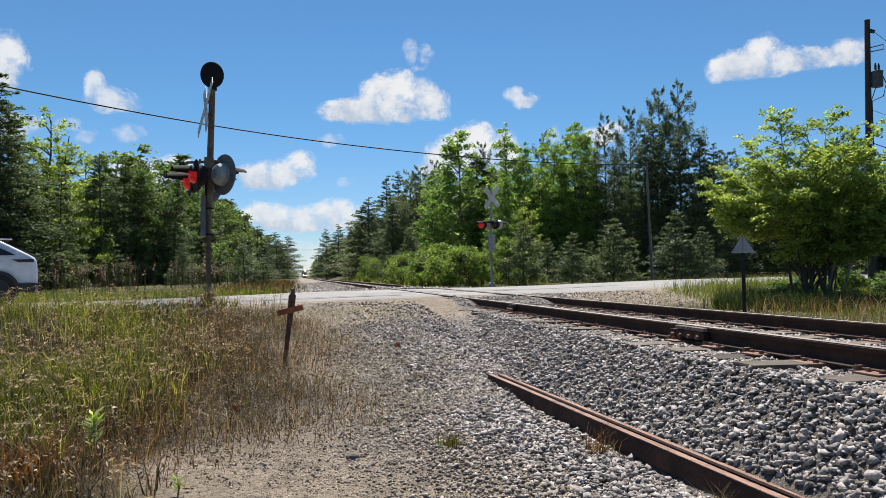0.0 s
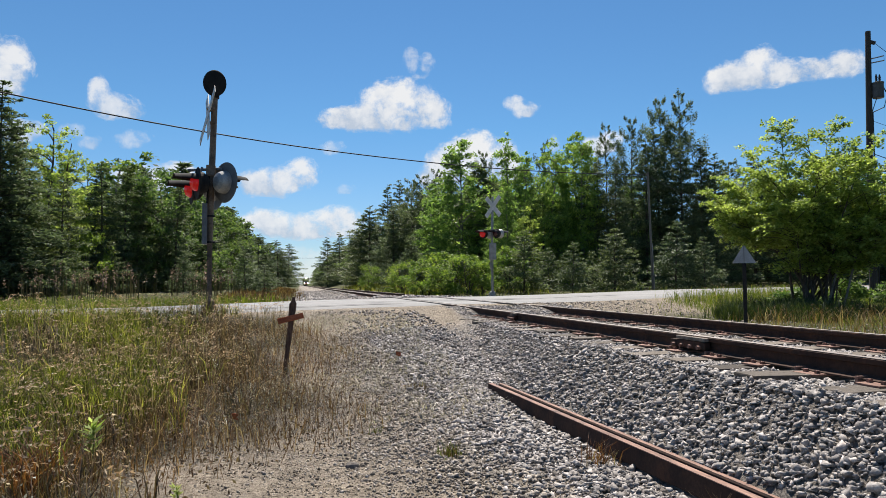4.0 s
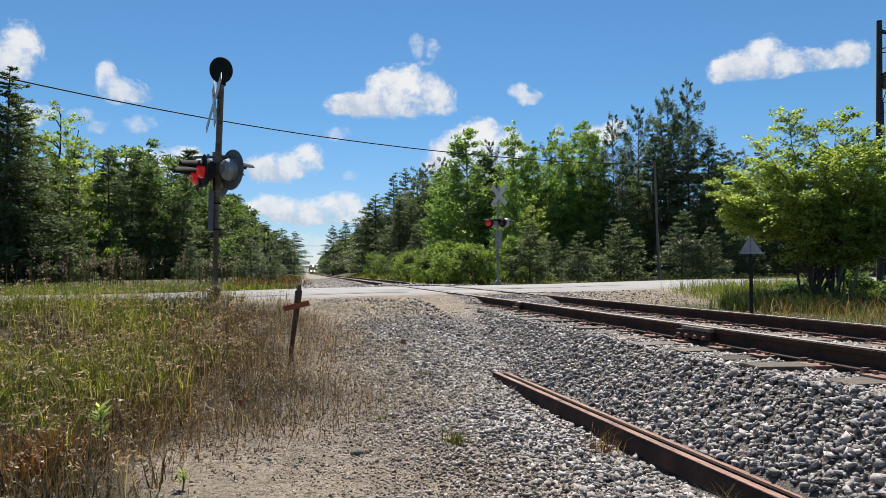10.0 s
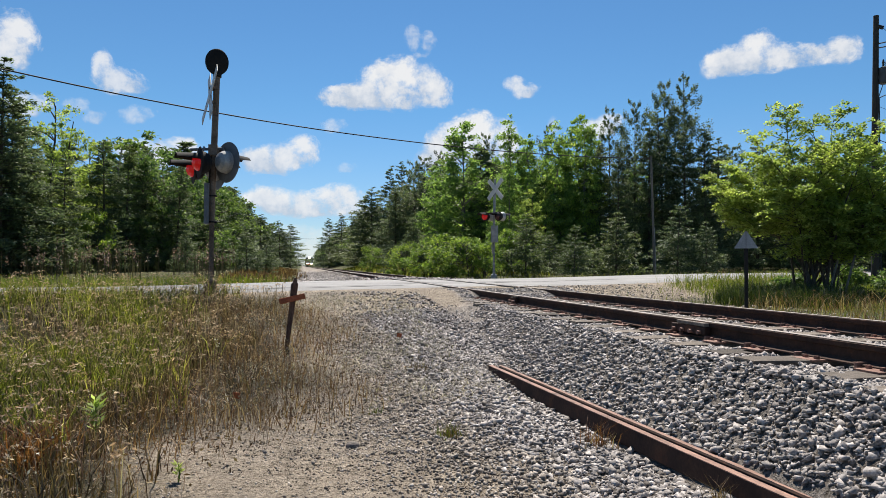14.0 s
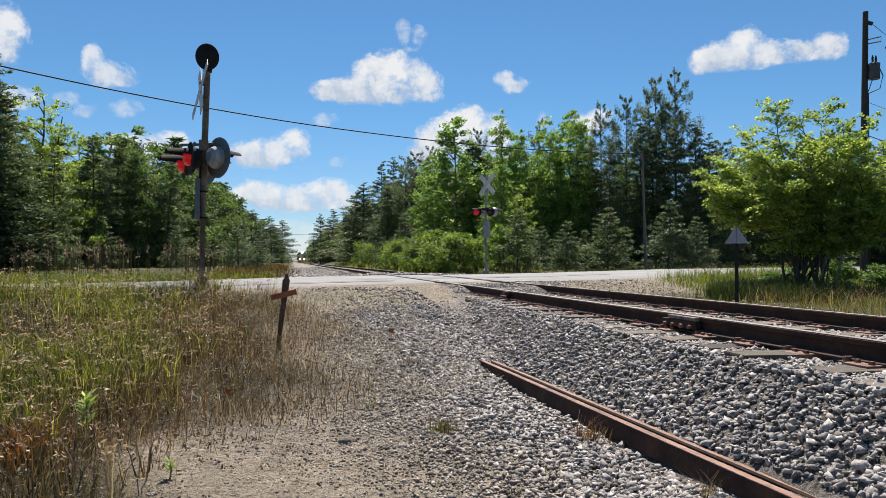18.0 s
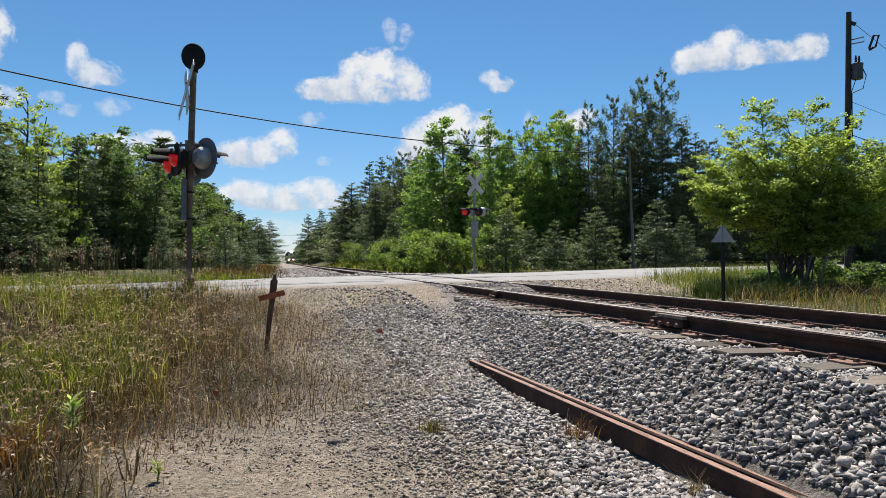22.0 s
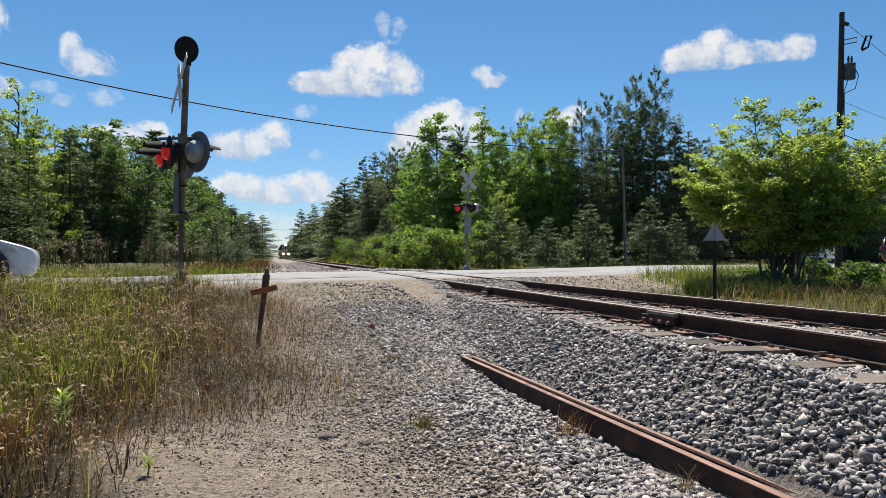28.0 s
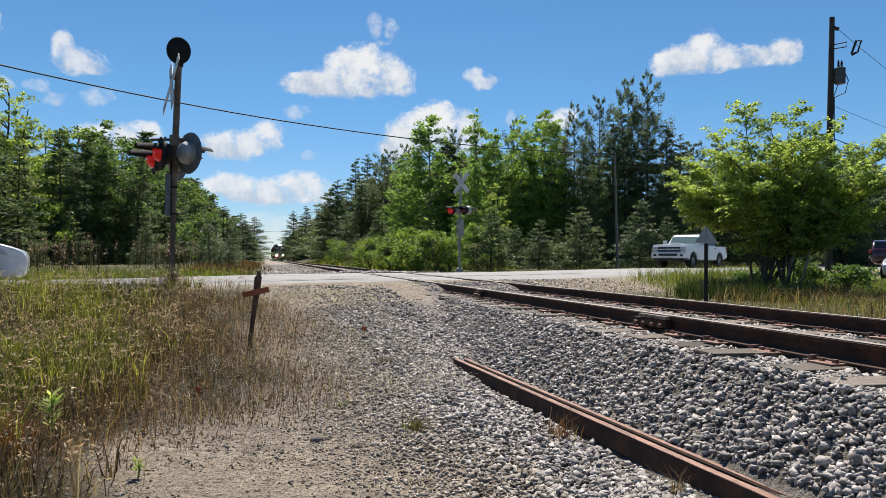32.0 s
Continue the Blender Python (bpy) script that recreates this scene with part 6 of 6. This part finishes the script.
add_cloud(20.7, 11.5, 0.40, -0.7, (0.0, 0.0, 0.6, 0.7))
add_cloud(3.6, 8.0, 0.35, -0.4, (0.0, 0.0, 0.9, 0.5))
# added pale sheet that paints the white haze low over the track
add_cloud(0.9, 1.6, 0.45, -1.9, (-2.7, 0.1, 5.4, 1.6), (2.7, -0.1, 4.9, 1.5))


# ---- vehicles ----
def body_shell(profile, half, belt, tuck):
    """A car body from its side outline (x, z), front at +x, narrower above the belt line."""
    bm = bmesh.new()

    def hw(x, z):
        t = max(0.0, (z - belt) / 0.75)
        ends = 1 - 0.10 * max(0.0, (abs(x) - 1.5) / 0.9) ** 2
        low = 1 - 0.06 * max(0.0, (0.55 - z) / 0.4)
        return half * (1 - tuck * min(1.0, t)) * ends * low

    rows = []
    n = len(profile)
    for f in (-1.0, -0.9, -0.4, 0.4, 0.9, 1.0):
        k = 0.955 if abs(f) == 1 else 1.0
        rows.append([bm.verts.new((x * (1 - (1 - k) * 0.5), f * hw(x, z), 0.8 + (z - 0.8) * k)) for x, z in profile])
    for p, q in zip(rows, rows[1:]):
        for i in range(n):
            bm.faces.new((p[i], q[i], q[(i + 1) % n], p[(i + 1) % n]))
    bm.faces.new(rows[0])
    bm.faces.new(rows[-1][::-1])
    return bm


def rounded(ob):
    """Smooth car sheet metal."""
    m = ob.modifiers.new("rounding", 'SUBSURF')
    m.levels = m.render_levels = 2
    ob.data.polygons.foreach_set("use_smooth", [True] * len(ob.data.polygons))
    return ob


def slab(points, side, y, thick=0.012):
    """A flat panel on a car's side, from (x, z, y offset) corners."""
    bm = bmesh.new()
    a = [bm.verts.new((x, side * (y + o), z)) for x, z, o in points]
    b = [bm.verts.new((x, side * (y + o + thick), z)) for x, z, o in points]
    n = len(points)
    bm.faces.new(a), bm.faces.new(b[::-1])
    for k in range(n):
        bm.faces.new((a[k], b[k], b[(k + 1) % n], a[(k + 1) % n]))
    return bm


def wheel(parent, x, y, r, wide=0.22, rim=None):
    s = 1 if y > 0 else -1
    m = pose(x, y, r, -90 * s, 0, 0)
    tyre = part("wheel", lathe([(r * 0.62, -wide / 2), (r * 0.93, -wide / 2), (r, -wide / 4), (r, wide / 4), (r * 0.93, wide / 2), (r * 0.62, wide / 2), (r * 0.6, 0)], 28), M_TYRE, parent, "black tyre", at=m)
    bm = lathe([(0, wide * 0.32), (r * 0.12, wide * 0.36), (r * 0.2, wide * 0.3)], 20)
    for k in range(5):
        box(bm, r * 0.1, r * 0.62, -0.035, 0.035, wide * 0.2, wide * 0.34, m=pose(0, 0, 0, 0, 0, 72 * k))
    lathe([(r * 0.56, wide * 0.3), (r * 0.63, wide * 0.45), (r * 0.64, wide * 0.3)], 24, bm=bm)
    part("rim", bm, rim or M_RIM, tyre, "spoked alloy rim")
    part("brake_disc", lathe([(0, wide * 0.1), (r * 0.6, wide * 0.1)], 20), M_TRIM, tyre)
    return tyre


def arch(parent, x, y, r):
    s = 1 if y > 0 else -1
    part("wheel_arch", lathe([(0, 0), (r * 1.16, 0), (r * 1.16, 0.02), (0, 0.02)], 24, pose(x, y, r * 1.02, -90 * s, 0, 0)), M_TRIM, parent, "dark wheel arch")


def crossover():
    """White crossover seen leaving; its tail carries a long dark-red lamp bar."""
    t = thing("white_crossover", None, "white crossover car driving off along the road", "car")
    prof = [(2.3, 0.35), (2.33, 0.75), (2.1, 0.98), (1.1, 1.08), (0.3, 1.58), (-0.6, 1.65), (-1.25, 1.58), (-1.58, 1.5), (-1.64, 1.46), (-2.26, 1.13), (-2.35, 1.05), (-2.36, 0.72), (-2.38, 0.5), (-2.3, 0.32), (-1.2, 0.26), (1.2, 0.26)]
    rounded(part("body", body_shell(prof, 0.93, 0.98, 0.2), M_WHITECAR, t, "glossy white body"))
    for s in (1, -1):
        part("side_window", slab([(0.95, 1.08, 0), (0.2, 1.5, -0.095), (-0.7, 1.54, -0.11), (-1.3, 1.45, -0.085), (-1.9, 1.14, -0.01)], s, 0.90), M_GLASS, t, "dark side window")
        part("lower_trim", slab([(2.2, 0.3, -0.06), (2.2, 0.45, -0.06), (-2.3, 0.5, -0.06), (-2.3, 0.3, -0.06)], s, 0.92), M_TRIM, t, "black lower trim")
        for x in (1.42, -1.55):
            arch(t, x, s * 0.905, 0.36)
            wheel(t, x, s * 0.84, 0.36)
        part("tail_lamp", slab([(-1.8, 1.04, 0), (-1.95, 0.98, 0), (-2.26, 0.98, -0.1), (-2.26, 1.06, -0.1)], s, 0.915), M_TRIM, t, "dark smoked tail lamp")
        part("door_mirror", cube(-0.1, 0.08, -0.1, 0.1, -0.07, 0.07, bevel=0.03), M_WHITECAR, t, at=pose(0.75, s * 1.0, 1.12))
    part("spoiler", cube(-1.84, -1.4, -0.6, 0.6, 1.50, 1.53, bevel=0.012), M_WHITECAR, t, "roof spoiler")
    part("rear_window", cube(-0.01, 0.01, -0.6, 0.6, -0.32, 0.32, m=pose(-1.97, 0, 1.30, 0, 61, 0)), M_GLASS, t, "dark rear window")
    part("rear_bumper", cube(-2.40, -2.1, -0.84, 0.84, 0.3, 0.5, bevel=0.03), M_TRIM, t, "black rear bumper")
    return t


def sedan(name, paint, label):
    t = thing(name, None, label, "car")
    prof = [(2.3, 0.14), (2.42, 0.24), (2.45, 0.46), (2.43, 0.60), (2.38, 0.68), (2.28, 0.73), (1.9, 0.85), (1.5, 0.94), (1.05, 1.03), (0.3, 1.36), (-0.3, 1.44), (-1.0, 1.38), (-1.75, 1.05), (-2.25, 0.98), (-2.34, 0.6), (-2.25, 0.28), (-1.2, 0.2), (1.2, 0.2)]
    rounded(part("body", body_shell(prof, 0.89, 0.88, 0.24), paint, t, "smooth rounded body"))
    for s in (1, -1):
        part("side_window", slab([(0.95, 0.96, 0), (0.25, 1.3, -0.09), (-0.3, 1.36, -0.11), (-0.95, 1.3, -0.09), (-1.5, 1.02, -0.01)], s, 0.865), M_GLASS, t, "dark side window")
        for x in (1.62, -1.2):
            arch(t, x, s * 0.868, 0.33)
            wheel(t, x, s * 0.80, 0.33)
        part("head_lamp", slab([(1.75, 0.68, 0.0), (2.16, 0.6, -0.1), (2.14, 0.7, -0.1), (1.8, 0.78, 0.0)], s, 0.85), M_HEADL, t, "clear head lamp")
        part("tail_lamp", slab([(-1.9, 0.78, 0), (-2.25, 0.76, -0.12), (-2.2, 0.92, -0.12), (-1.9, 0.93, 0)], s, 0.85), M_TAIL, t, "red tail lamp")
    part("windscreen", cube(-0.01, 0.01, -0.62, 0.62, -0.4, 0.4, m=pose(0.69, 0, 1.175, 0, -60, 0)), M_GLASS, t, "dark windscreen")
    part("lower_grille", cube(2.2, 2.32, -0.45, 0.45, 0.24, 0.34, bevel=0.01), M_TRIM, t, "black lower grille")
    return t


def pickup():
    t = thing("white_pickup_truck", None, "white crew-cab pickup truck slowing towards the crossing", "pickup truck")

    def hull(prof, half, tuck, foot, bevel):
        """A closed side outline drawn across the truck, narrowing upwards from foot."""
        bm = bmesh.new()
        L = [bm.verts.new((x, half - tuck * max(0.0, z - foot), z)) for x, z in prof]
        R = [bm.verts.new((x, -half + tuck * max(0.0, z - foot), z)) for x, z in prof]
        for i in range(len(prof)):
            j = (i + 1) % len(prof)
            bm.faces.new((L[i], R[i], R[j], L[j]))
        bm.faces.new(L[::-1]), bm.faces.new(R)
        bmesh.ops.bevel(bm, geom=list(bm.edges), offset=bevel, segments=2, affect='EDGES')
        return bm

    def opening(x, r=0.52, z=0.46):
        return [(x + r * math.cos(math.pi * k / 6), z + r * math.sin(math.pi * k / 6)) for k in range(7)]

    lower = [(2.72, 0.56), (2.82, 0.62), (2.82, 1.16), (2.74, 1.30), (1.2, 1.38), (1.12, 1.26), (-1.4, 1.26), (-3.0, 1.28), (-3.04, 0.62), (-2.6, 0.56)]
    lower += opening(-1.95)[::-1] + [(-1.3, 0.5), (1.2, 0.5)] + opening(1.82)[::-1]
    part("body", hull(lower, 1.0, 0.06, 1.0, 0.025), M_WHITECAR, t, "white lower body with open wheel arches")
    part("cab", hull([(1.2, 1.22), (0.6, 1.84), (0.35, 1.94), (-1.0, 1.95), (-1.24, 1.88), (-1.4, 1.22)], 0.95, 0.2, 1.18, 0.04), M_WHITECAR, t, "white crew cab")
    part("hood_scoop", cube(1.5, 2.2, -0.28, 0.28, 1.35, 1.42, bevel=0.03), M_WHITECAR, t)
    part("underbody", cube(-2.7, 2.6, -0.8, 0.8, 0.42, 0.9), M_TRIM, t, "dark underbody")
    part("windscreen", cube(-0.012, 0.012, -0.76, 0.76, -0.37, 0.37, m=pose(0.925, 0, 1.535, 0, -44, 0)), M_PALEGLASS, t, "windscreen coloured pale for a sky reflection")
    for s in (1, -1):
        part("front_side_window", slab([(0.85, 1.32, 0), (0.47, 1.80, -0.1), (-0.25, 1.84, -0.105), (-0.25, 1.32, 0)], s, 0.94), M_GLASS, t, "dark side window")
        part("rear_side_window", slab([(-0.33, 1.32, 0), (-0.33, 1.84, -0.105), (-1.05, 1.83, -0.105), (-1.22, 1.32, 0)], s, 0.94), M_GLASS, t, "dark side window")
        for x in (1.82, -1.95):
            wheel(t, x, s * 0.86, 0.43, 0.28)
        part("head_lamp", cube(2.80, 2.85, s * 0.82 - 0.16, s * 0.82 + 0.16, 1.06, 1.16, bevel=0.012), M_HEADL, t, "narrow upper head lamp")
        part("side_lamp", cube(2.80, 2.85, s * 0.84 - 0.14, s * 0.84 + 0.14, 0.92, 1.02, bevel=0.012), M_HEADL, t, "narrow lower head lamp")
        part("fog_lamp", cube(2.93, 2.96, s * 0.78 - 0.09, s * 0.78 + 0.09, 0.64, 0.76, bevel=0.01), M_TRIM, t, "dark fog lamp recess")
        part("door_mirror", cube(-0.08, 0.08, -0.11, 0.11, -0.13, 0.13, bevel=0.03), M_WHITECAR, t, "large tow mirror", at=pose(0.9, s * 1.12, 1.46))
        part("running_board", slab([(1.2, 0.44, 0), (1.2, 0.5, 0), (-1.3, 0.5, 0), (-1.3, 0.44, 0)], s, 0.96, 0.05), M_CHROME, t, "bright running board")
        for x in (1.12, -0.29, -1.38):
            part("door_seam", slab([(x, 0.58, 0), (x, 1.26, -0.012), (x + 0.018, 1.26, -0.012), (x + 0.018, 0.58, 0)], s, 1.0, 0.003), M_TRIM, t)
        for x in (-0.18, -1.28):
            part("door_handle", slab([(x, 1.12, 0), (x, 1.16, 0), (x + 0.2, 1.16, 0), (x + 0.2, 1.12, 0)], s, 1.0, 0.02), M_TRIM, t)
        part("tail_lamp", slab([(-2.94, 0.92, 0), (-3.03, 0.92, 0), (-3.03, 1.22, 0), (-2.94, 1.22, 0)], s, 0.995), M_TAIL, t, "red tail lamp")
    grille = part("grille", cube(2.80, 2.84, -0.68, 0.68, 0.90, 1.18, bevel=0.012), M_NAVY, t, "dark grille with a bright middle bar")
    part("grille_bar", cube(2.84, 2.865, -0.66, 0.66, 1.02, 1.065, bevel=0.006), M_WHITECAR, grille, "white middle bar of the grille")
    part("badge", cube(2.865, 2.88, -0.11, 0.11, 1.0, 1.085, bevel=0.006), M_CHROME, grille, "plain bright badge")
    bumper = part("front_bumper", cube(2.74, 2.95, -1.0, 1.0, 0.54, 0.86, bevel=0.05), M_WHITECAR, t, "white front bumper")
    part("bumper_intake", cube(2.935, 2.96, -0.56, 0.56, 0.66, 0.80, bevel=0.01), M_NAVY, bumper, "dark bumper opening")
    part("plate_strip", cube(2.945, 2.96, -0.3, 0.3, 0.555, 0.615, bevel=0.004), M_WHITEB, bumper, "pale plate strip under the bumper")
    part("air_dam", cube(2.6, 2.85, -0.85, 0.85, 0.40, 0.55, bevel=0.02), M_TRIM, t)
    part("bed_cover", cube(-2.95, -1.46, -0.88, 0.88, 1.26, 1.30, bevel=0.01), M_TRIM, t, "dark bed cover")
    part("rear_bumper", cube(-3.16, -3.0, -0.95, 0.95, 0.6, 0.8, bevel=0.02), M_CHROME, t, "bright rear bumper")
    return t


def suv():
    t = thing("maroon_suv", None, "dark maroon sport utility car parked beside the road", "car")
    prof = [(2.3, 0.4), (2.33, 0.8), (2.15, 1.02), (1.15, 1.12), (0.5, 1.68), (-0.5, 1.76), (-1.9, 1.7), (-2.2, 1.2), (-2.32, 1.1), (-2.36, 0.6), (-2.3, 0.36), (-1.2, 0.3), (1.2, 0.3)]
    rounded(part("body", body_shell(prof, 0.94, 1.05, 0.17), M_MAROON, t, "dark maroon body"))
    for s in (1, -1):
        part("side_window", slab([(1.0, 1.14, 0), (0.45, 1.6, -0.085), (-0.5, 1.66, -0.10), (-1.75, 1.6, -0.085), (-1.95, 1.18, -0.01)], s, 0.915), M_GLASS, t, "dark side window")
        for x in (1.4, -1.4):
            arch(t, x, s * 0.918, 0.37)
            wheel(t, x, s * 0.85, 0.37)
        part("tail_lamp", slab([(-2.0, 0.95, 0), (-2.28, 0.95, -0.1), (-2.24, 1.15, -0.1), (-2.0, 1.15, 0)], s, 0.925), M_TAIL, t, "red tail lamp")
    part("rear_window", cube(-0.012, 0.012, -0.66, 0.66, -0.2, 0.2, m=pose(-2.06, 0, 1.44, 0, 31, 0)), M_GLASS, t, "dark rear window")
    return t


# ---- train ----
def bogie(parent, y):
    b = part("bogie", cube(-1.1, 1.1, y - 1.7, y + 1.7, 0.35, 0.8, bevel=0.05), M_TRIM, parent, "black wheel truck")
    for yy in (-1.3, 0, 1.3):
        for s in (-1, 1):
            part("wheel", lathe([(0, -0.06), (0.5, -0.06), (0.53, 0.06), (0.0, 0.06)], 20, pose(s * 0.7525, y + yy, 0.5, 0, 90, 0)), M_RUST, b)


def locomotive():
    """Diesel locomotive, its front towards -y."""
    t = thing("diesel_locomotive", None, "red and dark blue diesel locomotive with its lamps lit", "locomotive")
    part("frame", cube(-1.5, 1.5, 0.3, 18.0, 1.0, 1.55, bevel=0.04), M_LOCORED, t, "red frame and walkway")
    part("pilot", cube(-1.5, 1.5, 0.05, 0.4, 0.35, 1.6, bevel=0.05), M_LOCORED, t, "red front pilot")
    part("snow_plough", prism([(-1.4, 0.12), (1.4, 0.12), (1.35, 0.7), (-1.35, 0.7)], -0.25, 0.1), M_BLACK, t, "black snow plough")
    part("short_hood", cube(-0.95, 0.95, 0.9, 2.6, 1.55, 3.0, bevel=0.12), M_LOCOBLUE, t, "low dark blue nose")
    cab = part("cab", cube(-1.48, 1.48, 2.6, 5.2, 1.55, 4.45, bevel=0.12), M_LOCOBLUE, t, "dark blue cab")
    for s in (-1, 1):
        # the panes' sky reflection is painted by a pale grey metal colour
        part("windscreen", cube(s * 0.72 - 0.52, s * 0.72 + 0.52, 2.57, 2.60, 3.15, 3.85, bevel=0.01), M_BACK, cab, "windscreen coloured pale for a sky reflection")
        part("side_window", cube(s * 1.49 - 0.01, s * 1.49 + 0.01, 3.1, 4.6, 2.95, 3.6), M_GLASS, cab)
        part("ditch_lamp", lathe([(0, 0), (0.24, 0), (0.24, 0.1), (0, 0.1)], 16, pose(s * 0.83, -0.02, 1.48, 90, 0, 0)), M_BEAM, t, "lit ditch lamp")
        part("handrail", tube([(s * 1.45, 0.4, 1.5), (s * 1.45, 0.4, 2.6), (s * 1.45, 2.5, 2.6)], 0.03, 5), M_GALV, t)
        part("front_step", cube(s * 1.3 - 0.18, s * 1.3 + 0.18, 0.1, 0.4, 0.5, 1.0), M_BLACK, t)
    part("number_panel", cube(-0.75, 0.75, 2.56, 2.62, 3.98, 4.2, bevel=0.01), M_BLACK, cab, "dark panel over the windscreen")
    for s in (-0.13, 0.13):
        part("head_lamp", lathe([(0, 0), (0.22, 0), (0.22, 0.12), (0, 0.12)], 16, pose(s * 1.3, 2.55, 4.28, 90, 0, 0)), M_BEAM, cab, "lit twin head lamp")
    part("long_hood", cube(-0.95, 0.95, 5.2, 17.6, 1.55, 4.35, bevel=0.12), M_LOCOBLUE, t, "dark blue engine hood")
    for y in (8.5, 13.5):
        part("roof_fan", lathe([(0, 0), (0.6, 0), (0.6, 0.18), (0, 0.2)], 16, pose(0, y, 4.35)), M_BLACK, t)
    part("fuel_tank", cube(-1.3, 1.3, 7, 11.5, 0.4, 1.0, bevel=0.1), M_BLACK, t)
    part("coupler", cube(-0.15, 0.15, -0.45, 0.1, 0.75, 1.05, bevel=0.03), M_RUST, t)
    bogie(t, 4.0)
    bogie(t, 14.3)
    return t


def wagon():
    t = thing("freight_wagon", None, "brown covered freight wagon coupled behind the locomotive", "freight wagon", "freight wagons")
    part("body", cube(-1.5, 1.5, 0.4, 15.6, 1.1, 4.3, bevel=0.08), M_WAGON, t, "brown boxcar body")
    part("roof", prism([(-1.55, 4.28), (1.55, 4.28), (1.2, 4.5), (-1.2, 4.5)], 0.4, 15.6), M_GREYM, t, "grey roof")
    part("underframe", cube(-1.2, 1.2, 0, 16, 0.85, 1.1), M_BLACK, t)
    for k in range(7):
        for s in (-1, 1):
            part("side_rib", cube(s * 1.5 - 0.04, s * 1.5 + 0.04, 1.4 + 2.2 * k, 1.52 + 2.2 * k, 1.15, 4.25), M_WAGON, t)
    bogie(t, 2.6)
    bogie(t, 13.4)
    return t


CROSSOVER = crossover()
SEDAN = sedan("white_sedan", M_WHITECAR, "white sedan waiting at the crossing")
PICKUP = pickup()
suv_ob = suv()
suv_ob.matrix_basis = pose(35.9, 33.25, float(road_z(30.0)) + 0.0, 0, 0, 42)
silver = sedan("silver_sedan", M_SILVER, "silver sedan parked beside the road")
silver.matrix_basis = pose(28.95, 25.55, float(ground_z(28.95, 25.55)) + 0.02, 0, 0, 212)
LOCO = locomotive()
WAGONS = [wagon()]
for k in range(4):
    WAGONS.append(copy_thing(WAGONS[0], pose(TRACK_X, 480 + 17 * k, 0)))


def motions():
    """Everything that moves: train, cars, drifting clouds."""
    ends = ((0.0, 438.0), (8.0, 377.5), (16.0, 316.5), (24.0, 255.5), (32.0, 195.0))
    walk(LOCO, [(t, pose(TRACK_X, y, 0.0)) for t, y in ends])
    for k, w in enumerate(WAGONS):
        walk(w, [(t, pose(TRACK_X, y + 18.4 + 16.4 * k, 0.0)) for t, y in ends])
    # crossover leaves along the far lane
    rz = float(road_z(-7.0)) + 0.01
    walk(CROSSOVER, [(t, pose(x, 17.49 + 0.33 * (x + 8.4), rz, 0, 0, 204)) for t, x in
                     ((0.0, -8.4), (1.0, -23.0), (2.0, -37.0), (3.5, -58.0), (5.0, -76.0), (7.0, -92.0), (9.0, -98.0), (32.0, -98.0))])
    # sedan draws up in the near lane
    stop = -6.83
    walk(SEDAN, [(t, pose(stop + 0.968 * d, 14.55 + 0.25 * d, rz, 0, 0, 14.5)) for t, d in
                 ((0.0, -80.0), (14.0, -79.0), (18.0, -34.0), (20.0, -12.0), (21.5, -3.4), (22.2, -1.5), (22.6, -0.78), (22.8, -0.48), (23.2, -0.2), (23.6, -0.03), (24.0, 0.0), (32.0, 0.0))])
    # pickup slows along the road from the woods
    u = Vector((0.844, 0.536))
    front = Vector((22.0, 34.6)) + u * 2.9
    head = 180 + math.degrees(math.atan2(u.y, u.x))
    rows = []
    for t, s in ((0.0, 160.0), (18.0, 152.0), (22.0, 102.0), (25.5, 52.0), (27.5, 28.6), (28.0, 23.6), (28.5, 18.3), (29.0, 13.7), (29.5, 10.3), (30.0, 7.5), (30.5, 4.8), (31.0, 2.7), (31.5, 1.1), (32.0, 0.0)):
        p = front + u * s
        rows.append((t, pose(p.x, p.y, float(road_z(p.x)) + 0.015, 0, 0, head)))
    walk(PICKUP, rows)
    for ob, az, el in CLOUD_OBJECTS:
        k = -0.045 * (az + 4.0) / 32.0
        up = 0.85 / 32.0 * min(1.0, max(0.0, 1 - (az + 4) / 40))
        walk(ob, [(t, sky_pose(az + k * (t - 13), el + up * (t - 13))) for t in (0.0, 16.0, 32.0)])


motions()
